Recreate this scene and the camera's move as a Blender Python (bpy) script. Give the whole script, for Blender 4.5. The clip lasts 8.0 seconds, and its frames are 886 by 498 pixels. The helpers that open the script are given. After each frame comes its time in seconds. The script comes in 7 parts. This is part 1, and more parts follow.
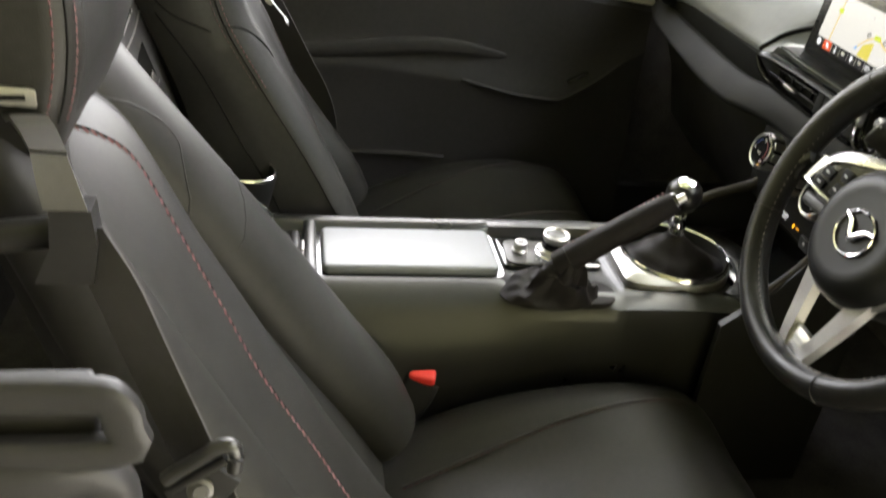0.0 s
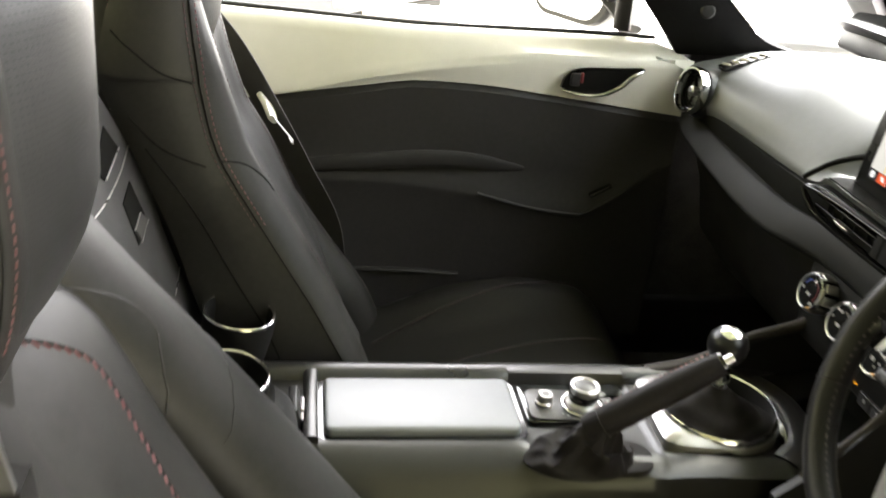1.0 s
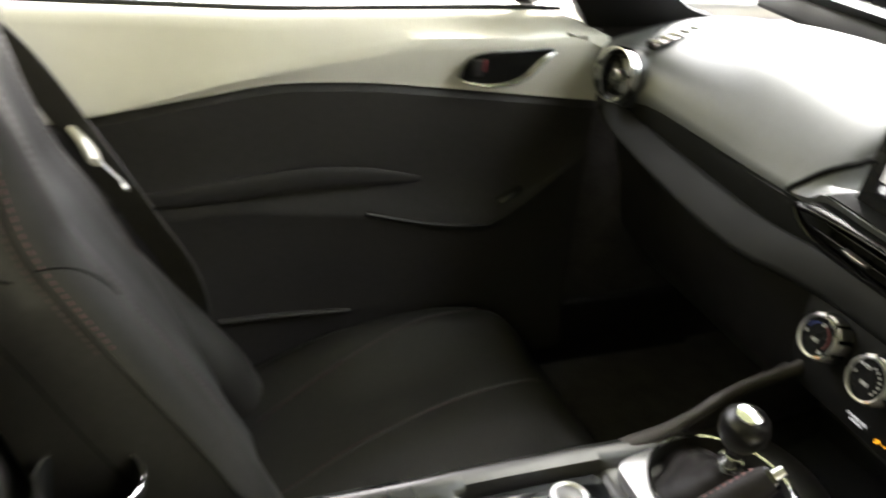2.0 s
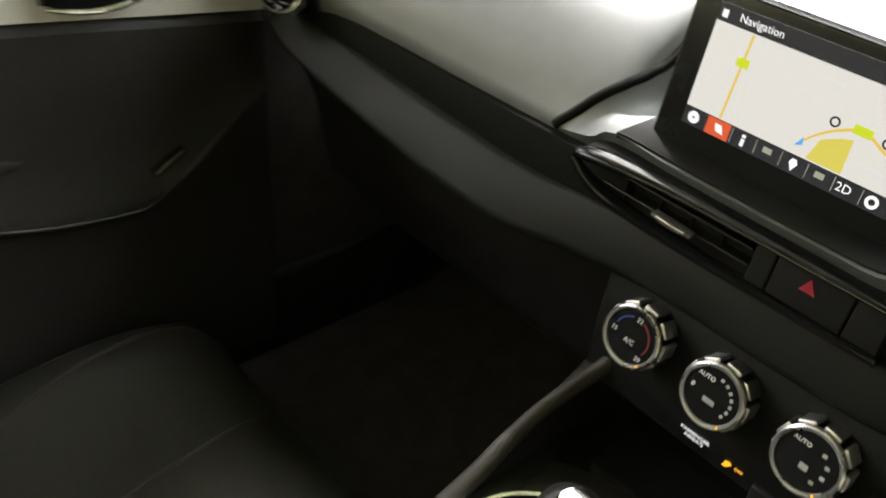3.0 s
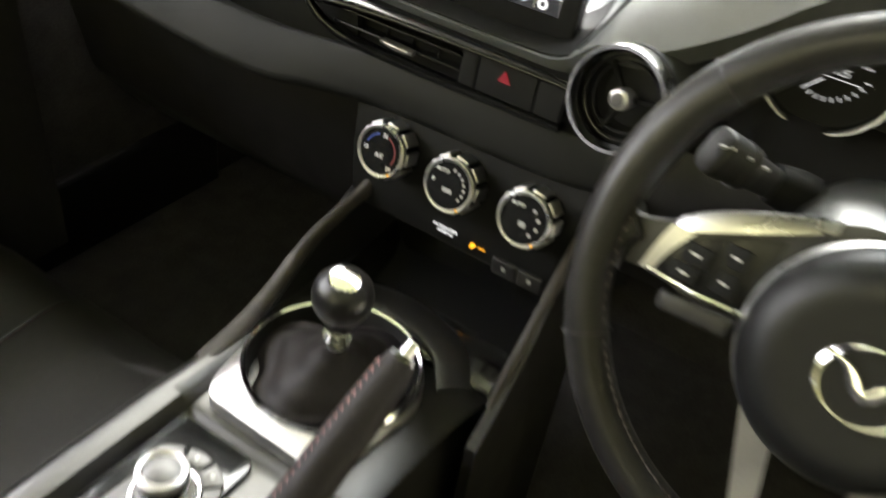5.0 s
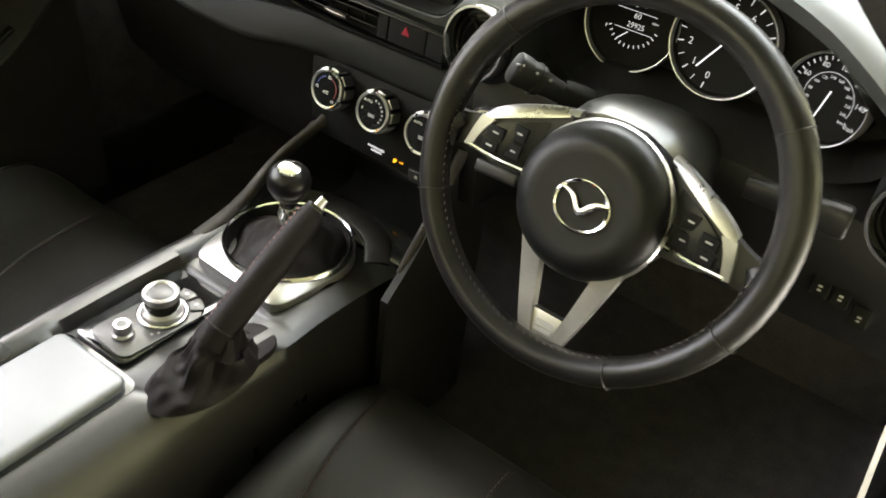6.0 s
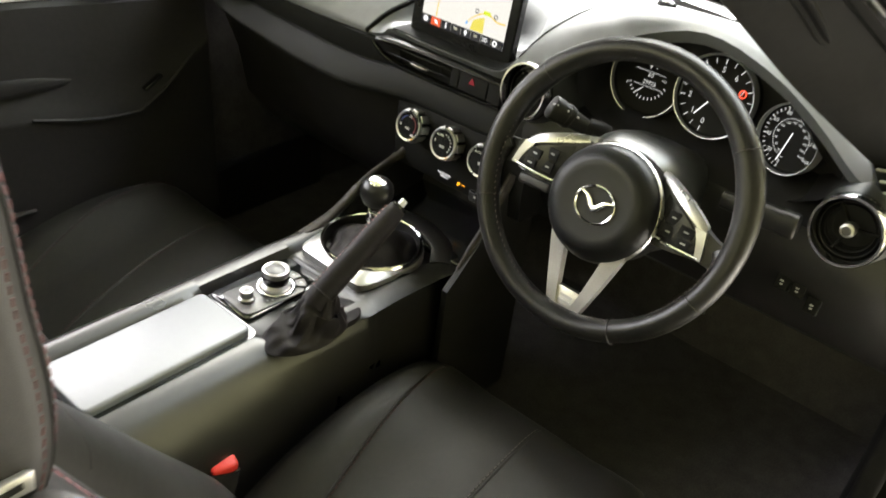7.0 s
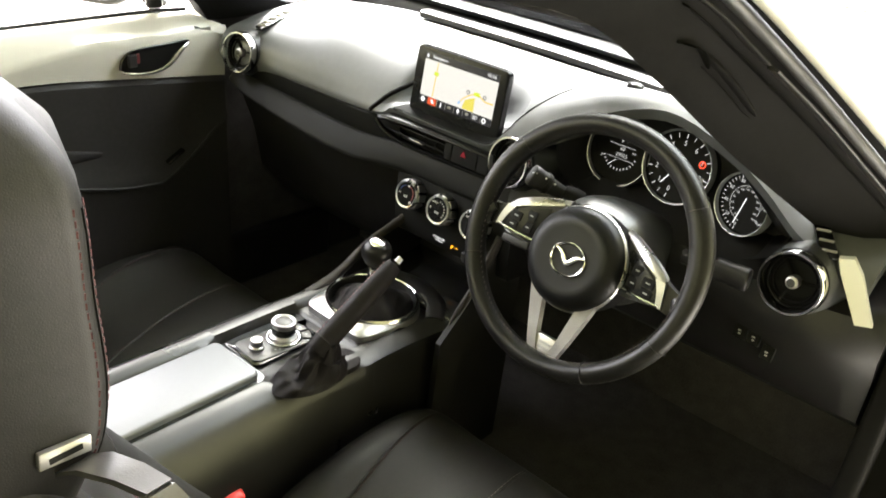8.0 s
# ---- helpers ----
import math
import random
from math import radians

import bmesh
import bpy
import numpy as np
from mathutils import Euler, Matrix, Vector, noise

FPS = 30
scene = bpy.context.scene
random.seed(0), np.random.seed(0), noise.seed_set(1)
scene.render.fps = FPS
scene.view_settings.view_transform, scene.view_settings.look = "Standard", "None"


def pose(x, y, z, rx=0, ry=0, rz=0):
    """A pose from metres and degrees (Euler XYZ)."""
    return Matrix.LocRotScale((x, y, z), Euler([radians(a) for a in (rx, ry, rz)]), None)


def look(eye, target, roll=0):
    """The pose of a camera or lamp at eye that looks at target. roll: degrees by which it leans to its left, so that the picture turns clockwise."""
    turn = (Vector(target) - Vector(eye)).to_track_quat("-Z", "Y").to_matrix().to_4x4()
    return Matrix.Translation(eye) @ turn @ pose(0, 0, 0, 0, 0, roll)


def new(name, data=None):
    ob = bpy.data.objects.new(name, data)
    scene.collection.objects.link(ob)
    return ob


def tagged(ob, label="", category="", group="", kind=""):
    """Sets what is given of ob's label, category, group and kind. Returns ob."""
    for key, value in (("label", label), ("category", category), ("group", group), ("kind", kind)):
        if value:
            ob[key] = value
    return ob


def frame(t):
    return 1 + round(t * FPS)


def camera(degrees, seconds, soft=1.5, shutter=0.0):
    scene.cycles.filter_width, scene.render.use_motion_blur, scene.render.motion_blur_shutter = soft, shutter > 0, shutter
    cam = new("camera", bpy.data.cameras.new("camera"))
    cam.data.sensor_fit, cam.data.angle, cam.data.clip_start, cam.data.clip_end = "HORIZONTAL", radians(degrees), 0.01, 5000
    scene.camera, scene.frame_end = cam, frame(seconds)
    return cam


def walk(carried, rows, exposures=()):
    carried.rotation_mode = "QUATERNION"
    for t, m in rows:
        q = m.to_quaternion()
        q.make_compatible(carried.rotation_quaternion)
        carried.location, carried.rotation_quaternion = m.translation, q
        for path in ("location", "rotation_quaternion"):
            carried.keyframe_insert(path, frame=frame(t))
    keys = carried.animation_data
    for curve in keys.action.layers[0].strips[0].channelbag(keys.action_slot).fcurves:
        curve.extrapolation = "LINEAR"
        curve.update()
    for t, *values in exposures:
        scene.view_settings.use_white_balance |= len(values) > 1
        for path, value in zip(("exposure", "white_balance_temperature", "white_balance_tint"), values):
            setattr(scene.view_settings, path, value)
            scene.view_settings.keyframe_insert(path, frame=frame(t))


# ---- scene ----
from mathutils.bvhtree import BVHTree
cam = camera(54.4, 8.0, soft=1.7, shutter=0.5)
PATH = [
    (0, (0.05, -0.945, 1.109), (0.417, 0.737, 0.092), 7.3),
    (0.5, (0.046, -0.917, 1.145), (0.4, 0.818, 0.215), 7.1),
    (1, (0.06, -0.794, 1.146), (0.402, 0.965, 0.258), 6.8),
    (1.5, (0.018, -0.617, 1.134), (0.39, 1.133, 0.241), 6.9),
    (2, (0.029, -0.448, 1.14), (0.747, 1.139, 0.157), 7.3),
    (2.2, (0.061, -0.395, 1.139), (0.905, 1.091, 0.099), 7.2),
    (3.3, (0.319, -0.094, 1.023), (1.594, 0.913, -0.144), 8.6),
    (3.5, (0.353, -0.085, 1.012), (1.676, 0.833, -0.174), 8.9),
    (4, (0.396, -0.089, 1.01), (1.797, 0.675, -0.196), 9.0),
    (4.5, (0.321, -0.137, 1.013), (1.74, 0.587, -0.197), 9.2),
    (5, (0.173, -0.265, 1.055), (1.586, 0.459, -0.161), 9.6),
    (5.2, (0.105, -0.33, 1.081), (1.518, 0.395, -0.135), 9.6),
    (6.3, (-0.04, -0.585, 1.16), (1.31, 0.301, -0.02), 7.8),
    (6.5, (-0.084, -0.613, 1.171), (1.255, 0.317, 0.013), 7.7),
    (7, (-0.225, -0.699, 1.222), (1.135, 0.298, 0.146), 8.0),
    (7.5, (-0.29, -0.762, 1.246), (1.101, 0.287, 0.263), 7.8),
    (8, (-0.307, -0.797, 1.255), (1.099, 0.293, 0.341), 7.5),
]
EXPOSURE = 4.63
walk(cam, [(t, look(eye, target, roll)) for t, eye, target, roll in PATH], [(t, EXPOSURE + e) for t, e in ((0.0, 0.22), (0.8, 0.2), (1.5, 0.05), (3.0, 0.0), (4.5, 0.0), (5.0, 0.58), (6.5, 0.34), (7.0, 0.34), (7.5, 0.36), (8.0, 0.34))])

# ---- world and light: bright overcast daylight, roof open ----
world = bpy.data.worlds.new("overcast")
scene.world = world
world.use_nodes = True
wn, wl = world.node_tree.nodes, world.node_tree.links
wn.clear()
w_out, w_bg, w_sky, w_mix = wn.new("ShaderNodeOutputWorld"), wn.new("ShaderNodeBackground"), wn.new("ShaderNodeTexSky"), wn.new("ShaderNodeMixRGB")
w_sky.sky_type, w_sky.sun_disc = "NISHITA", False
w_sky.sun_elevation, w_sky.sun_rotation = radians(58), radians(40)
w_sky.dust_density, w_sky.air_density = 4.0, 1.0
w_mix.inputs["Fac"].default_value = 0.8
w_mix.inputs["Color2"].default_value = (6.0, 5.82, 5.75, 1)
w_bg.inputs["Strength"].default_value = 0.12
wl.new(w_sky.outputs["Color"], w_mix.inputs["Color1"])
wl.new(w_mix.outputs["Color"], w_bg.inputs["Color"])
wl.new(w_bg.outputs["Background"], w_out.inputs["Surface"])
sun_data = bpy.data.lights.new("sun", "SUN")
sun_data.energy, sun_data.angle, sun_data.color = 5.0, radians(3), (1.0, 0.98, 0.95)
sun = new("sun", sun_data)
sun.matrix_world = look((3.06, 3.69, 8.16), (0, 0, 0.5))


# ---- materials ----
def mat(name, color, rough=0.5, metal=0.0, var=0.15, scale=8.0, bump=0.0, bump_scale=400.0, cells=False, coat=0.0, spec=0.5, rough_var=0.08, sheen=0.0):
    """A surface with stains at one scale, grain at another."""
    m = bpy.data.materials.new(name)
    m.use_nodes = True
    n, l = m.node_tree.nodes, m.node_tree.links
    b = n["Principled BSDF"]
    tc, big, small = n.new("ShaderNodeTexCoord"), n.new("ShaderNodeTexNoise"), n.new("ShaderNodeTexNoise")
    big.inputs["Scale"].default_value, big.inputs["Detail"].default_value = scale, 5
    small.inputs["Scale"].default_value, small.inputs["Detail"].default_value = scale * 14, 3
    l.new(tc.outputs["Object"], big.inputs["Vector"])
    l.new(tc.outputs["Object"], small.inputs["Vector"])
    add = n.new("ShaderNodeMath")
    add.operation = "ADD"
    l.new(big.outputs["Fac"], add.inputs[0])
    l.new(small.outputs["Fac"], add.inputs[1])
    ramp = n.new("ShaderNodeMapRange")
    ramp.inputs["From Min"].default_value, ramp.inputs["From Max"].default_value = 0.6, 1.4
    ramp.inputs["To Min"].default_value, ramp.inputs["To Max"].default_value = 1 - var, 1 + var
    l.new(add.outputs[0], ramp.inputs["Value"])
    mul = n.new("ShaderNodeVectorMath")
    mul.operation = "SCALE"
    mul.inputs[0].default_value = color
    l.new(ramp.outputs["Result"], mul.inputs["Scale"])
    l.new(mul.outputs["Vector"], b.inputs["Base Color"])
    rr = n.new("ShaderNodeMapRange")
    rr.inputs["From Min"].default_value, rr.inputs["From Max"].default_value = 0.3, 0.7
    rr.inputs["To Min"].default_value, rr.inputs["To Max"].default_value = max(0.02, rough - rough_var), min(1, rough + rough_var)
    l.new(big.outputs["Fac"], rr.inputs["Value"])
    l.new(rr.outputs["Result"], b.inputs["Roughness"])
    b.inputs["Metallic"].default_value = metal
    b.inputs["Specular IOR Level"].default_value = spec
    b.inputs["Coat Weight"].default_value = coat
    b.inputs["Coat Roughness"].default_value = 0.05
    b.inputs["Sheen Weight"].default_value = sheen
    if bump > 0:
        bp = n.new("ShaderNodeBump")
        bp.inputs["Strength"].default_value, bp.inputs["Distance"].default_value = bump, 0.0006
        if cells:
            tex = n.new("ShaderNodeTexVoronoi")
            tex.feature = "DISTANCE_TO_EDGE"
            tex.inputs["Scale"].default_value = bump_scale
            l.new(tex.outputs["Distance"], bp.inputs["Height"])
        else:
            tex = n.new("ShaderNodeTexNoise")
            tex.inputs["Scale"].default_value, tex.inputs["Detail"].default_value = bump_scale, 4
            l.new(tex.outputs["Fac"], bp.inputs["Height"])
        l.new(tc.outputs["Object"], tex.inputs["Vector"])
        l.new(bp.outputs["Normal"], b.inputs["Normal"])
    return m


def glow(name, color, strength):
    m = bpy.data.materials.new(name)
    m.use_nodes = True
    b = m.node_tree.nodes["Principled BSDF"]
    b.inputs["Base Color"].default_value = (0.01, 0.01, 0.01, 1)
    b.inputs["Emission Color"].default_value = (*color, 1)
    b.inputs["Emission Strength"].default_value = strength * 2 ** -EXPOSURE
    b.inputs["Roughness"].default_value = 0.2
    return m


def perforated(name, color, pitch, hole):
    """Leather with a grid of small punched holes."""
    m = mat(name, color, 0.52, var=0.2, bump=0.3, bump_scale=700, cells=True, spec=0.24)
    n, l = m.node_tree.nodes, m.node_tree.links
    b = n["Principled BSDF"]
    tc, mp, v = n.new("ShaderNodeTexCoord"), n.new("ShaderNodeMapping"), n.new("ShaderNodeTexVoronoi")
    mp.inputs["Scale"].default_value = (0.0, 1, 1)
    v.inputs["Randomness"].default_value, v.inputs["Scale"].default_value = 0.0, 1 / pitch
    l.new(tc.outputs["Object"], mp.inputs["Vector"])
    l.new(mp.outputs["Vector"], v.inputs["Vector"])
    lt = n.new("ShaderNodeMath")
    lt.operation = "GREATER_THAN"
    lt.inputs[1].default_value = hole
    l.new(v.outputs["Distance"], lt.inputs[0])
    mul = n.new("ShaderNodeVectorMath")
    mul.operation = "SCALE"
    src = b.inputs["Base Color"].links[0].from_socket
    l.new(src, mul.inputs[0])
    l.new(lt.outputs[0], mul.inputs["Scale"])
    l.new(mul.outputs["Vector"], b.inputs["Base Color"])
    return m


LEATHER = mat("black_leather", (0.0120, 0.0113, 0.0104), 0.49, var=0.28, scale=9, bump=0.22, bump_scale=520, cells=True, spec=0.22, rough_var=0.07)
LEATHER_PERF = perforated("perforated_leather", (0.0125, 0.0122, 0.0118), 0.0042, 0.15)
LEATHER_WHEEL = mat("worn_wheel_leather", (0.0085, 0.0080, 0.0076), 0.36, spec=0.22, var=0.3, scale=14, bump=0.18, bump_scale=600, cells=True, rough_var=0.1)
# Black dash plastic like SOFT, lifted paler to paint in daylight from above.
TOPPAD = mat("soft_dash_top_lit", (0.046, 0.048, 0.049), 0.52, var=0.12, scale=5, bump=0.14, bump_scale=700, cells=True, spec=0.72)
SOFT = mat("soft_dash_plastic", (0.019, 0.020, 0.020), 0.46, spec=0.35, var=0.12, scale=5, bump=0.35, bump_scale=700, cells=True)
CONSOLE = mat("satin_console_plastic", (0.0092, 0.0087, 0.0081), 0.33, var=0.2, scale=6, bump=0.12, bump_scale=900, spec=0.52)
HUB = mat("smooth_hub_plastic", (0.0045, 0.0045, 0.0045), 0.38, var=0.15, scale=10, bump=0.1, bump_scale=900, spec=0.2)
GAITER = mat("creased_black_leather", (0.0105, 0.0088, 0.0088), 0.55, var=0.3, scale=20, bump=0.4, bump_scale=300, cells=True, spec=0.13)
LIDBLACK = mat("smooth_black_shroud", (0.014, 0.0145, 0.014), 0.33, var=0.15, scale=10, bump=0.1, bump_scale=900, spec=0.8)
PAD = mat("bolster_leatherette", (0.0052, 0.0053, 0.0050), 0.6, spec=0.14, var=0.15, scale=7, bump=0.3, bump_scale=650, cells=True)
# Paled and cooled so the colour itself carries the sky's sheen.
LIDMAT = mat("armrest_leatherette_sheen", (0.086, 0.090, 0.097), 0.42, rough_var=0.01, var=0.05, scale=10, bump=0.2, bump_scale=800, cells=True, spec=0.7)
HARD = mat("hard_black_plastic", (0.011, 0.0105, 0.0105), 0.44, spec=0.28, var=0.2, scale=10, bump=0.2, bump_scale=900)
DARK = mat("dark_door_plastic", (0.0185, 0.0172, 0.0168), 0.6, spec=0.22, var=0.2, scale=8, bump=0.25, bump_scale=800)
PILLAR = mat("pillar_lining_fabric", (0.0072, 0.0069, 0.0068), 0.85, spec=0.06, var=0.2, scale=8, bump=0.3, bump_scale=900)
BEZEL = mat("black_display_bezel", (0.006, 0.006, 0.006), 0.25, spec=0.18, var=0.1, scale=20, rough_var=0.03)
TRIM = mat("grained_pillar_trim", (0.017, 0.0165, 0.016), 0.33, spec=0.5, var=0.2, scale=12, bump=0.2, bump_scale=900)
DIALFACE = mat("matt_black_dial", (0.006, 0.006, 0.006), 0.7, spec=0.1, var=0.1, scale=20)
GREYP = mat("grey_trim_plastic", (0.048, 0.046, 0.044), 0.36, var=0.15, scale=12, bump=0.25, bump_scale=900)
KNOB = mat("polished_black_knob", (0.0055, 0.0050, 0.0050), 0.36, spec=0.30, var=0.2, scale=30, rough_var=0.05)
LIP = mat("gloss_black_lip", (0.004, 0.004, 0.004), 0.22, spec=0.2, var=0.2, scale=20, rough_var=0.03)
GLOSS = mat("gloss_black_plastic", (0.006, 0.006, 0.006), 0.12, var=0.3, scale=20, coat=0.5, rough_var=0.04)
CARPET = mat("black_carpet", (0.052, 0.0485, 0.0485), 0.95, var=0.4, scale=30, bump=1.0, bump_scale=1400, spec=0.1)
RUBBER = mat("black_rubber", (0.012, 0.012, 0.012), 0.55, var=0.2, scale=20, bump=0.2, bump_scale=500)
CHROME = mat("chrome", (0.82, 0.82, 0.82), 0.1, metal=1.0, var=0.05, scale=30, rough_var=0.04)
SATIN = mat("satin_silver", (0.44, 0.43, 0.42), 0.40, metal=1.0, var=0.06, scale=25, bump=0.05, bump_scale=900)
SPOKE = mat("satin_spoke_silver", (0.34, 0.335, 0.335), 0.32, metal=1.0, var=0.08, scale=25, bump=0.05, bump_scale=900)
RIM = mat("thin_gauge_silver", (0.42, 0.42, 0.43), 0.42, metal=0.8, var=0.08, scale=40)
BIN = mat("grained_grey_bin_plastic", (0.032, 0.031, 0.031), 0.45, spec=0.4, var=0.2, scale=12, bump=0.25, bump_scale=900)
RIDGE = mat("worn_pillar_ridge", (0.016, 0.015, 0.0145), 0.7, spec=0.15, var=0.25, scale=20, bump=0.3, bump_scale=900)
# Black rail plastic; the brown tint paints in a warm reflection.
RAIL = mat("reflection_tinted_rail", (0.024, 0.0205, 0.0175), 0.6, spec=0.25, var=0.2, scale=15, bump=0.2, bump_scale=900)
STEEL = mat("brushed_steel", (0.55, 0.55, 0.54), 0.3, metal=1.0, var=0.12, scale=30)
PAINT = mat("pale_metallic_paint", (0.56, 0.55, 0.49), 0.30, metal=0.15, var=0.04, scale=3, spec=0.6, rough_var=0.02)
BODY = mat("pale_body_paint", (0.42, 0.42, 0.40), 0.3, metal=0.3, var=0.04, scale=3, coat=0.8, rough_var=0.03)
BELT = mat("woven_belt", (0.03, 0.028, 0.028), 0.7, var=0.2, scale=60, bump=0.8, bump_scale=1200)
THREAD = mat("dark_red_thread", (0.080, 0.024, 0.028), 0.7, var=0.3, scale=90)
PINKTHREAD = mat("pale_red_thread", (0.17, 0.085, 0.085), 0.7, var=0.3, scale=90)
# Darker copy of the red thread, for stitching that barely shows.
DARKTHREAD = mat("darker_red_thread", (0.035, 0.010, 0.012), 0.8, var=0.3, scale=90)
GREYTHREAD = mat("grey_thread", (0.09, 0.075, 0.075), 0.7, var=0.3, scale=90)
RED = mat("red_plastic", (0.62, 0.035, 0.03), 0.4, var=0.1, scale=30, bump=0.1, bump_scale=500)
REDMARK = mat("red_mark", (0.10, 0.010, 0.012), 0.5, var=0.1)
WHITEMARK = mat("white_print", (0.7, 0.7, 0.7), 0.5, var=0.05)
GREYMARK = mat("grey_print", (0.30, 0.30, 0.30), 0.5, var=0.05)
BLUEMARK = mat("blue_print", (0.012, 0.03, 0.17), 0.5, var=0.05)
PEWTER = mat("pewter_badge", (0.6, 0.59, 0.57), 0.32, metal=0.9, var=0.1, scale=80)
TAN = mat("brown_header_trim", (0.040, 0.026, 0.017), 0.5, var=0.25, scale=20, bump=0.3, bump_scale=500)
CONCRETE = mat("pale_concrete", (0.30, 0.285, 0.255), 0.85, var=0.18, scale=1.6, bump=0.6, bump_scale=120)
CURB = mat("brown_stained_concrete", (0.33, 0.27, 0.20), 0.9, var=0.3, scale=5, bump=0.6, bump_scale=90)
# Olive and yellow-green chosen to tint the light bounced into the cabin.
DARKCEIL = mat("olive_shade_board", (0.088, 0.092, 0.054), 0.9, var=0.2, scale=1.2, bump=0.4, bump_scale=40)
WALLDARK = mat("dull_green_bounce", (0.084, 0.082, 0.036), 0.9, var=0.2, scale=1.5, bump=0.4, bump_scale=60)
PLASTER = mat("yellow_green_bounce", (0.17, 0.166, 0.085), 0.9, var=0.12, scale=1.5, bump=0.4, bump_scale=60)
# Colour far below real metal, darkened so full sun doesn't blow it out.
MESHMETAL = mat("dark_punched_sheet", (0.014, 0.0135, 0.011), 0.8, metal=0.0, var=0.2, scale=6, spec=0.1)
# Near-black for seams, holes and solid patches that paint shaded recesses.
HOLE = mat("near_black", (0.005, 0.005, 0.0045), 0.9, var=0.2, spec=0.05)
MAPGREY = glow("lit_map_ground", (0.78, 0.755, 0.69), 0.98)
MAPLABEL = glow("lit_map_label", (0.75, 0.73, 0.70), 1.0)
MAPYELLOW = glow("lit_map_yellow", (0.72, 0.62, 0.10), 1.0)
MAPGREEN = glow("lit_map_green", (0.62, 0.72, 0.02), 1.0)
MAPROAD = glow("lit_map_road", (0.80, 0.55, 0.10), 1.0)
MAPDARK = glow("lit_screen_dark", (0.03, 0.03, 0.035), 0.6)
MAPRED = glow("lit_screen_red", (0.75, 0.10, 0.03), 1.0)
LITWHITE = glow("lit_white", (0.9, 0.9, 0.88), 1.2)
LITBLUE = glow("lit_blue", (0.1, 0.4, 0.85), 1.0)
LITAMBER = glow("lit_amber", (1.0, 0.42, 0.02), 1.6)
LITRED = glow("lit_red", (1.0, 0.07, 0.03), 2.0)
DIALWHITE = glow("lit_dial_white", (0.75, 0.75, 0.72), 0.7)
LITPINK = glow("lit_hazard_red", (0.36, 0.015, 0.028), 0.5)


def glass(name, tint=(0.95, 0.98, 0.96)):
    m = bpy.data.materials.new(name)
    m.use_nodes = True
    n, l = m.node_tree.nodes, m.node_tree.links
    n.clear()
    out, mix, tr, gl, fr = n.new("ShaderNodeOutputMaterial"), n.new("ShaderNodeMixShader"), n.new("ShaderNodeBsdfTransparent"), n.new("ShaderNodeBsdfGlossy"), n.new("ShaderNodeFresnel")
    tr.inputs["Color"].default_value = (*tint, 1)
    gl.inputs["Roughness"].default_value = 0.01
    fr.inputs["IOR"].default_value = 1.45
    l.new(fr.outputs["Fac"], mix.inputs["Fac"])
    l.new(tr.outputs["BSDF"], mix.inputs[1])
    l.new(gl.outputs["BSDF"], mix.inputs[2])
    l.new(mix.outputs["Shader"], out.inputs["Surface"])
    return m


GLASS = glass("clear_glass")
MIRROR = mat("mirror_glass", (0.85, 0.87, 0.87), 0.02, metal=1.0, var=0.02, rough_var=0.0)


# ---- builders ----
def thing(name, label, category, base=(0, 0, 0), group="", kind=""):
    ob = new(name)
    ob.empty_display_size = 0.05
    ob.location = base
    return tagged(ob, label, category, group, kind)


def origin_of(ob):
    p = Vector(ob.location)
    while ob.parent:
        ob = ob.parent
        p = p + Vector(ob.location)
    return p


def part(name, bm, material, parent=None, label="", sharp=38):
    """Links a bmesh, drawn in world metres, as one mesh under a thing or part."""
    me = bpy.data.meshes.new(name)
    bmesh.ops.recalc_face_normals(bm, faces=bm.faces)
    bm.to_mesh(me)
    bm.free()
    me.materials.append(material)
    for p in me.polygons:
        p.use_smooth = True
    me.set_sharp_from_angle(angle=radians(sharp))
    ob = new(name, me)
    if parent:
        ob.parent = parent
        if parent.type == "EMPTY":
            ob.matrix_parent_inverse = Matrix.Translation(-origin_of(parent))
    if label:
        ob["label"] = label
    return ob


def smooth_path(pts, n):
    """Catmull-Rom through pts, n steps a span. Points may have any length."""
    P = [np.array(p, float) for p in pts]
    P = [2 * P[0] - P[1]] + P + [2 * P[-1] - P[-2]]
    out = []
    for i in range(1, len(P) - 2):
        for k in range(n):
            t = k / n
            a, b, c, d = P[i - 1], P[i], P[i + 1], P[i + 2]
            out.append(0.5 * (2 * b + (c - a) * t + (2 * a - 5 * b + 4 * c - d) * t * t + (3 * b - a - 3 * c + d) * t ** 3))
    out.append(P[-2])
    return out


def grid_faces(bm, rows, close_u=False, close_v=False):
    nu, nv = len(rows), len(rows[0])
    for i in range(nu if close_u else nu - 1):
        for j in range(nv if close_v else nv - 1):
            a, b, c, d = rows[i][j], rows[(i + 1) % nu][j], rows[(i + 1) % nu][(j + 1) % nv], rows[i][(j + 1) % nv]
            if len({a, b, c, d}) == 4:
                bm.faces.new((a, b, c, d))


def loft(sections, steps=4, caps=True, ring=True):
    """Closed rings (lists of 3D points, all of one length) joined to a solid, smoothed along the way."""
    flat = [np.array([c for p in s for c in p], float) for s in sections]
    fine = smooth_path(flat, steps) if steps > 1 else flat
    bm = bmesh.new()
    rows = [[bm.verts.new(f[k:k + 3]) for k in range(0, len(f), 3)] for f in fine]
    grid_faces(bm, rows, close_v=ring)
    if caps and ring:
        bm.faces.new(rows[0])
        bm.faces.new(list(reversed(rows[-1])))
    return bm


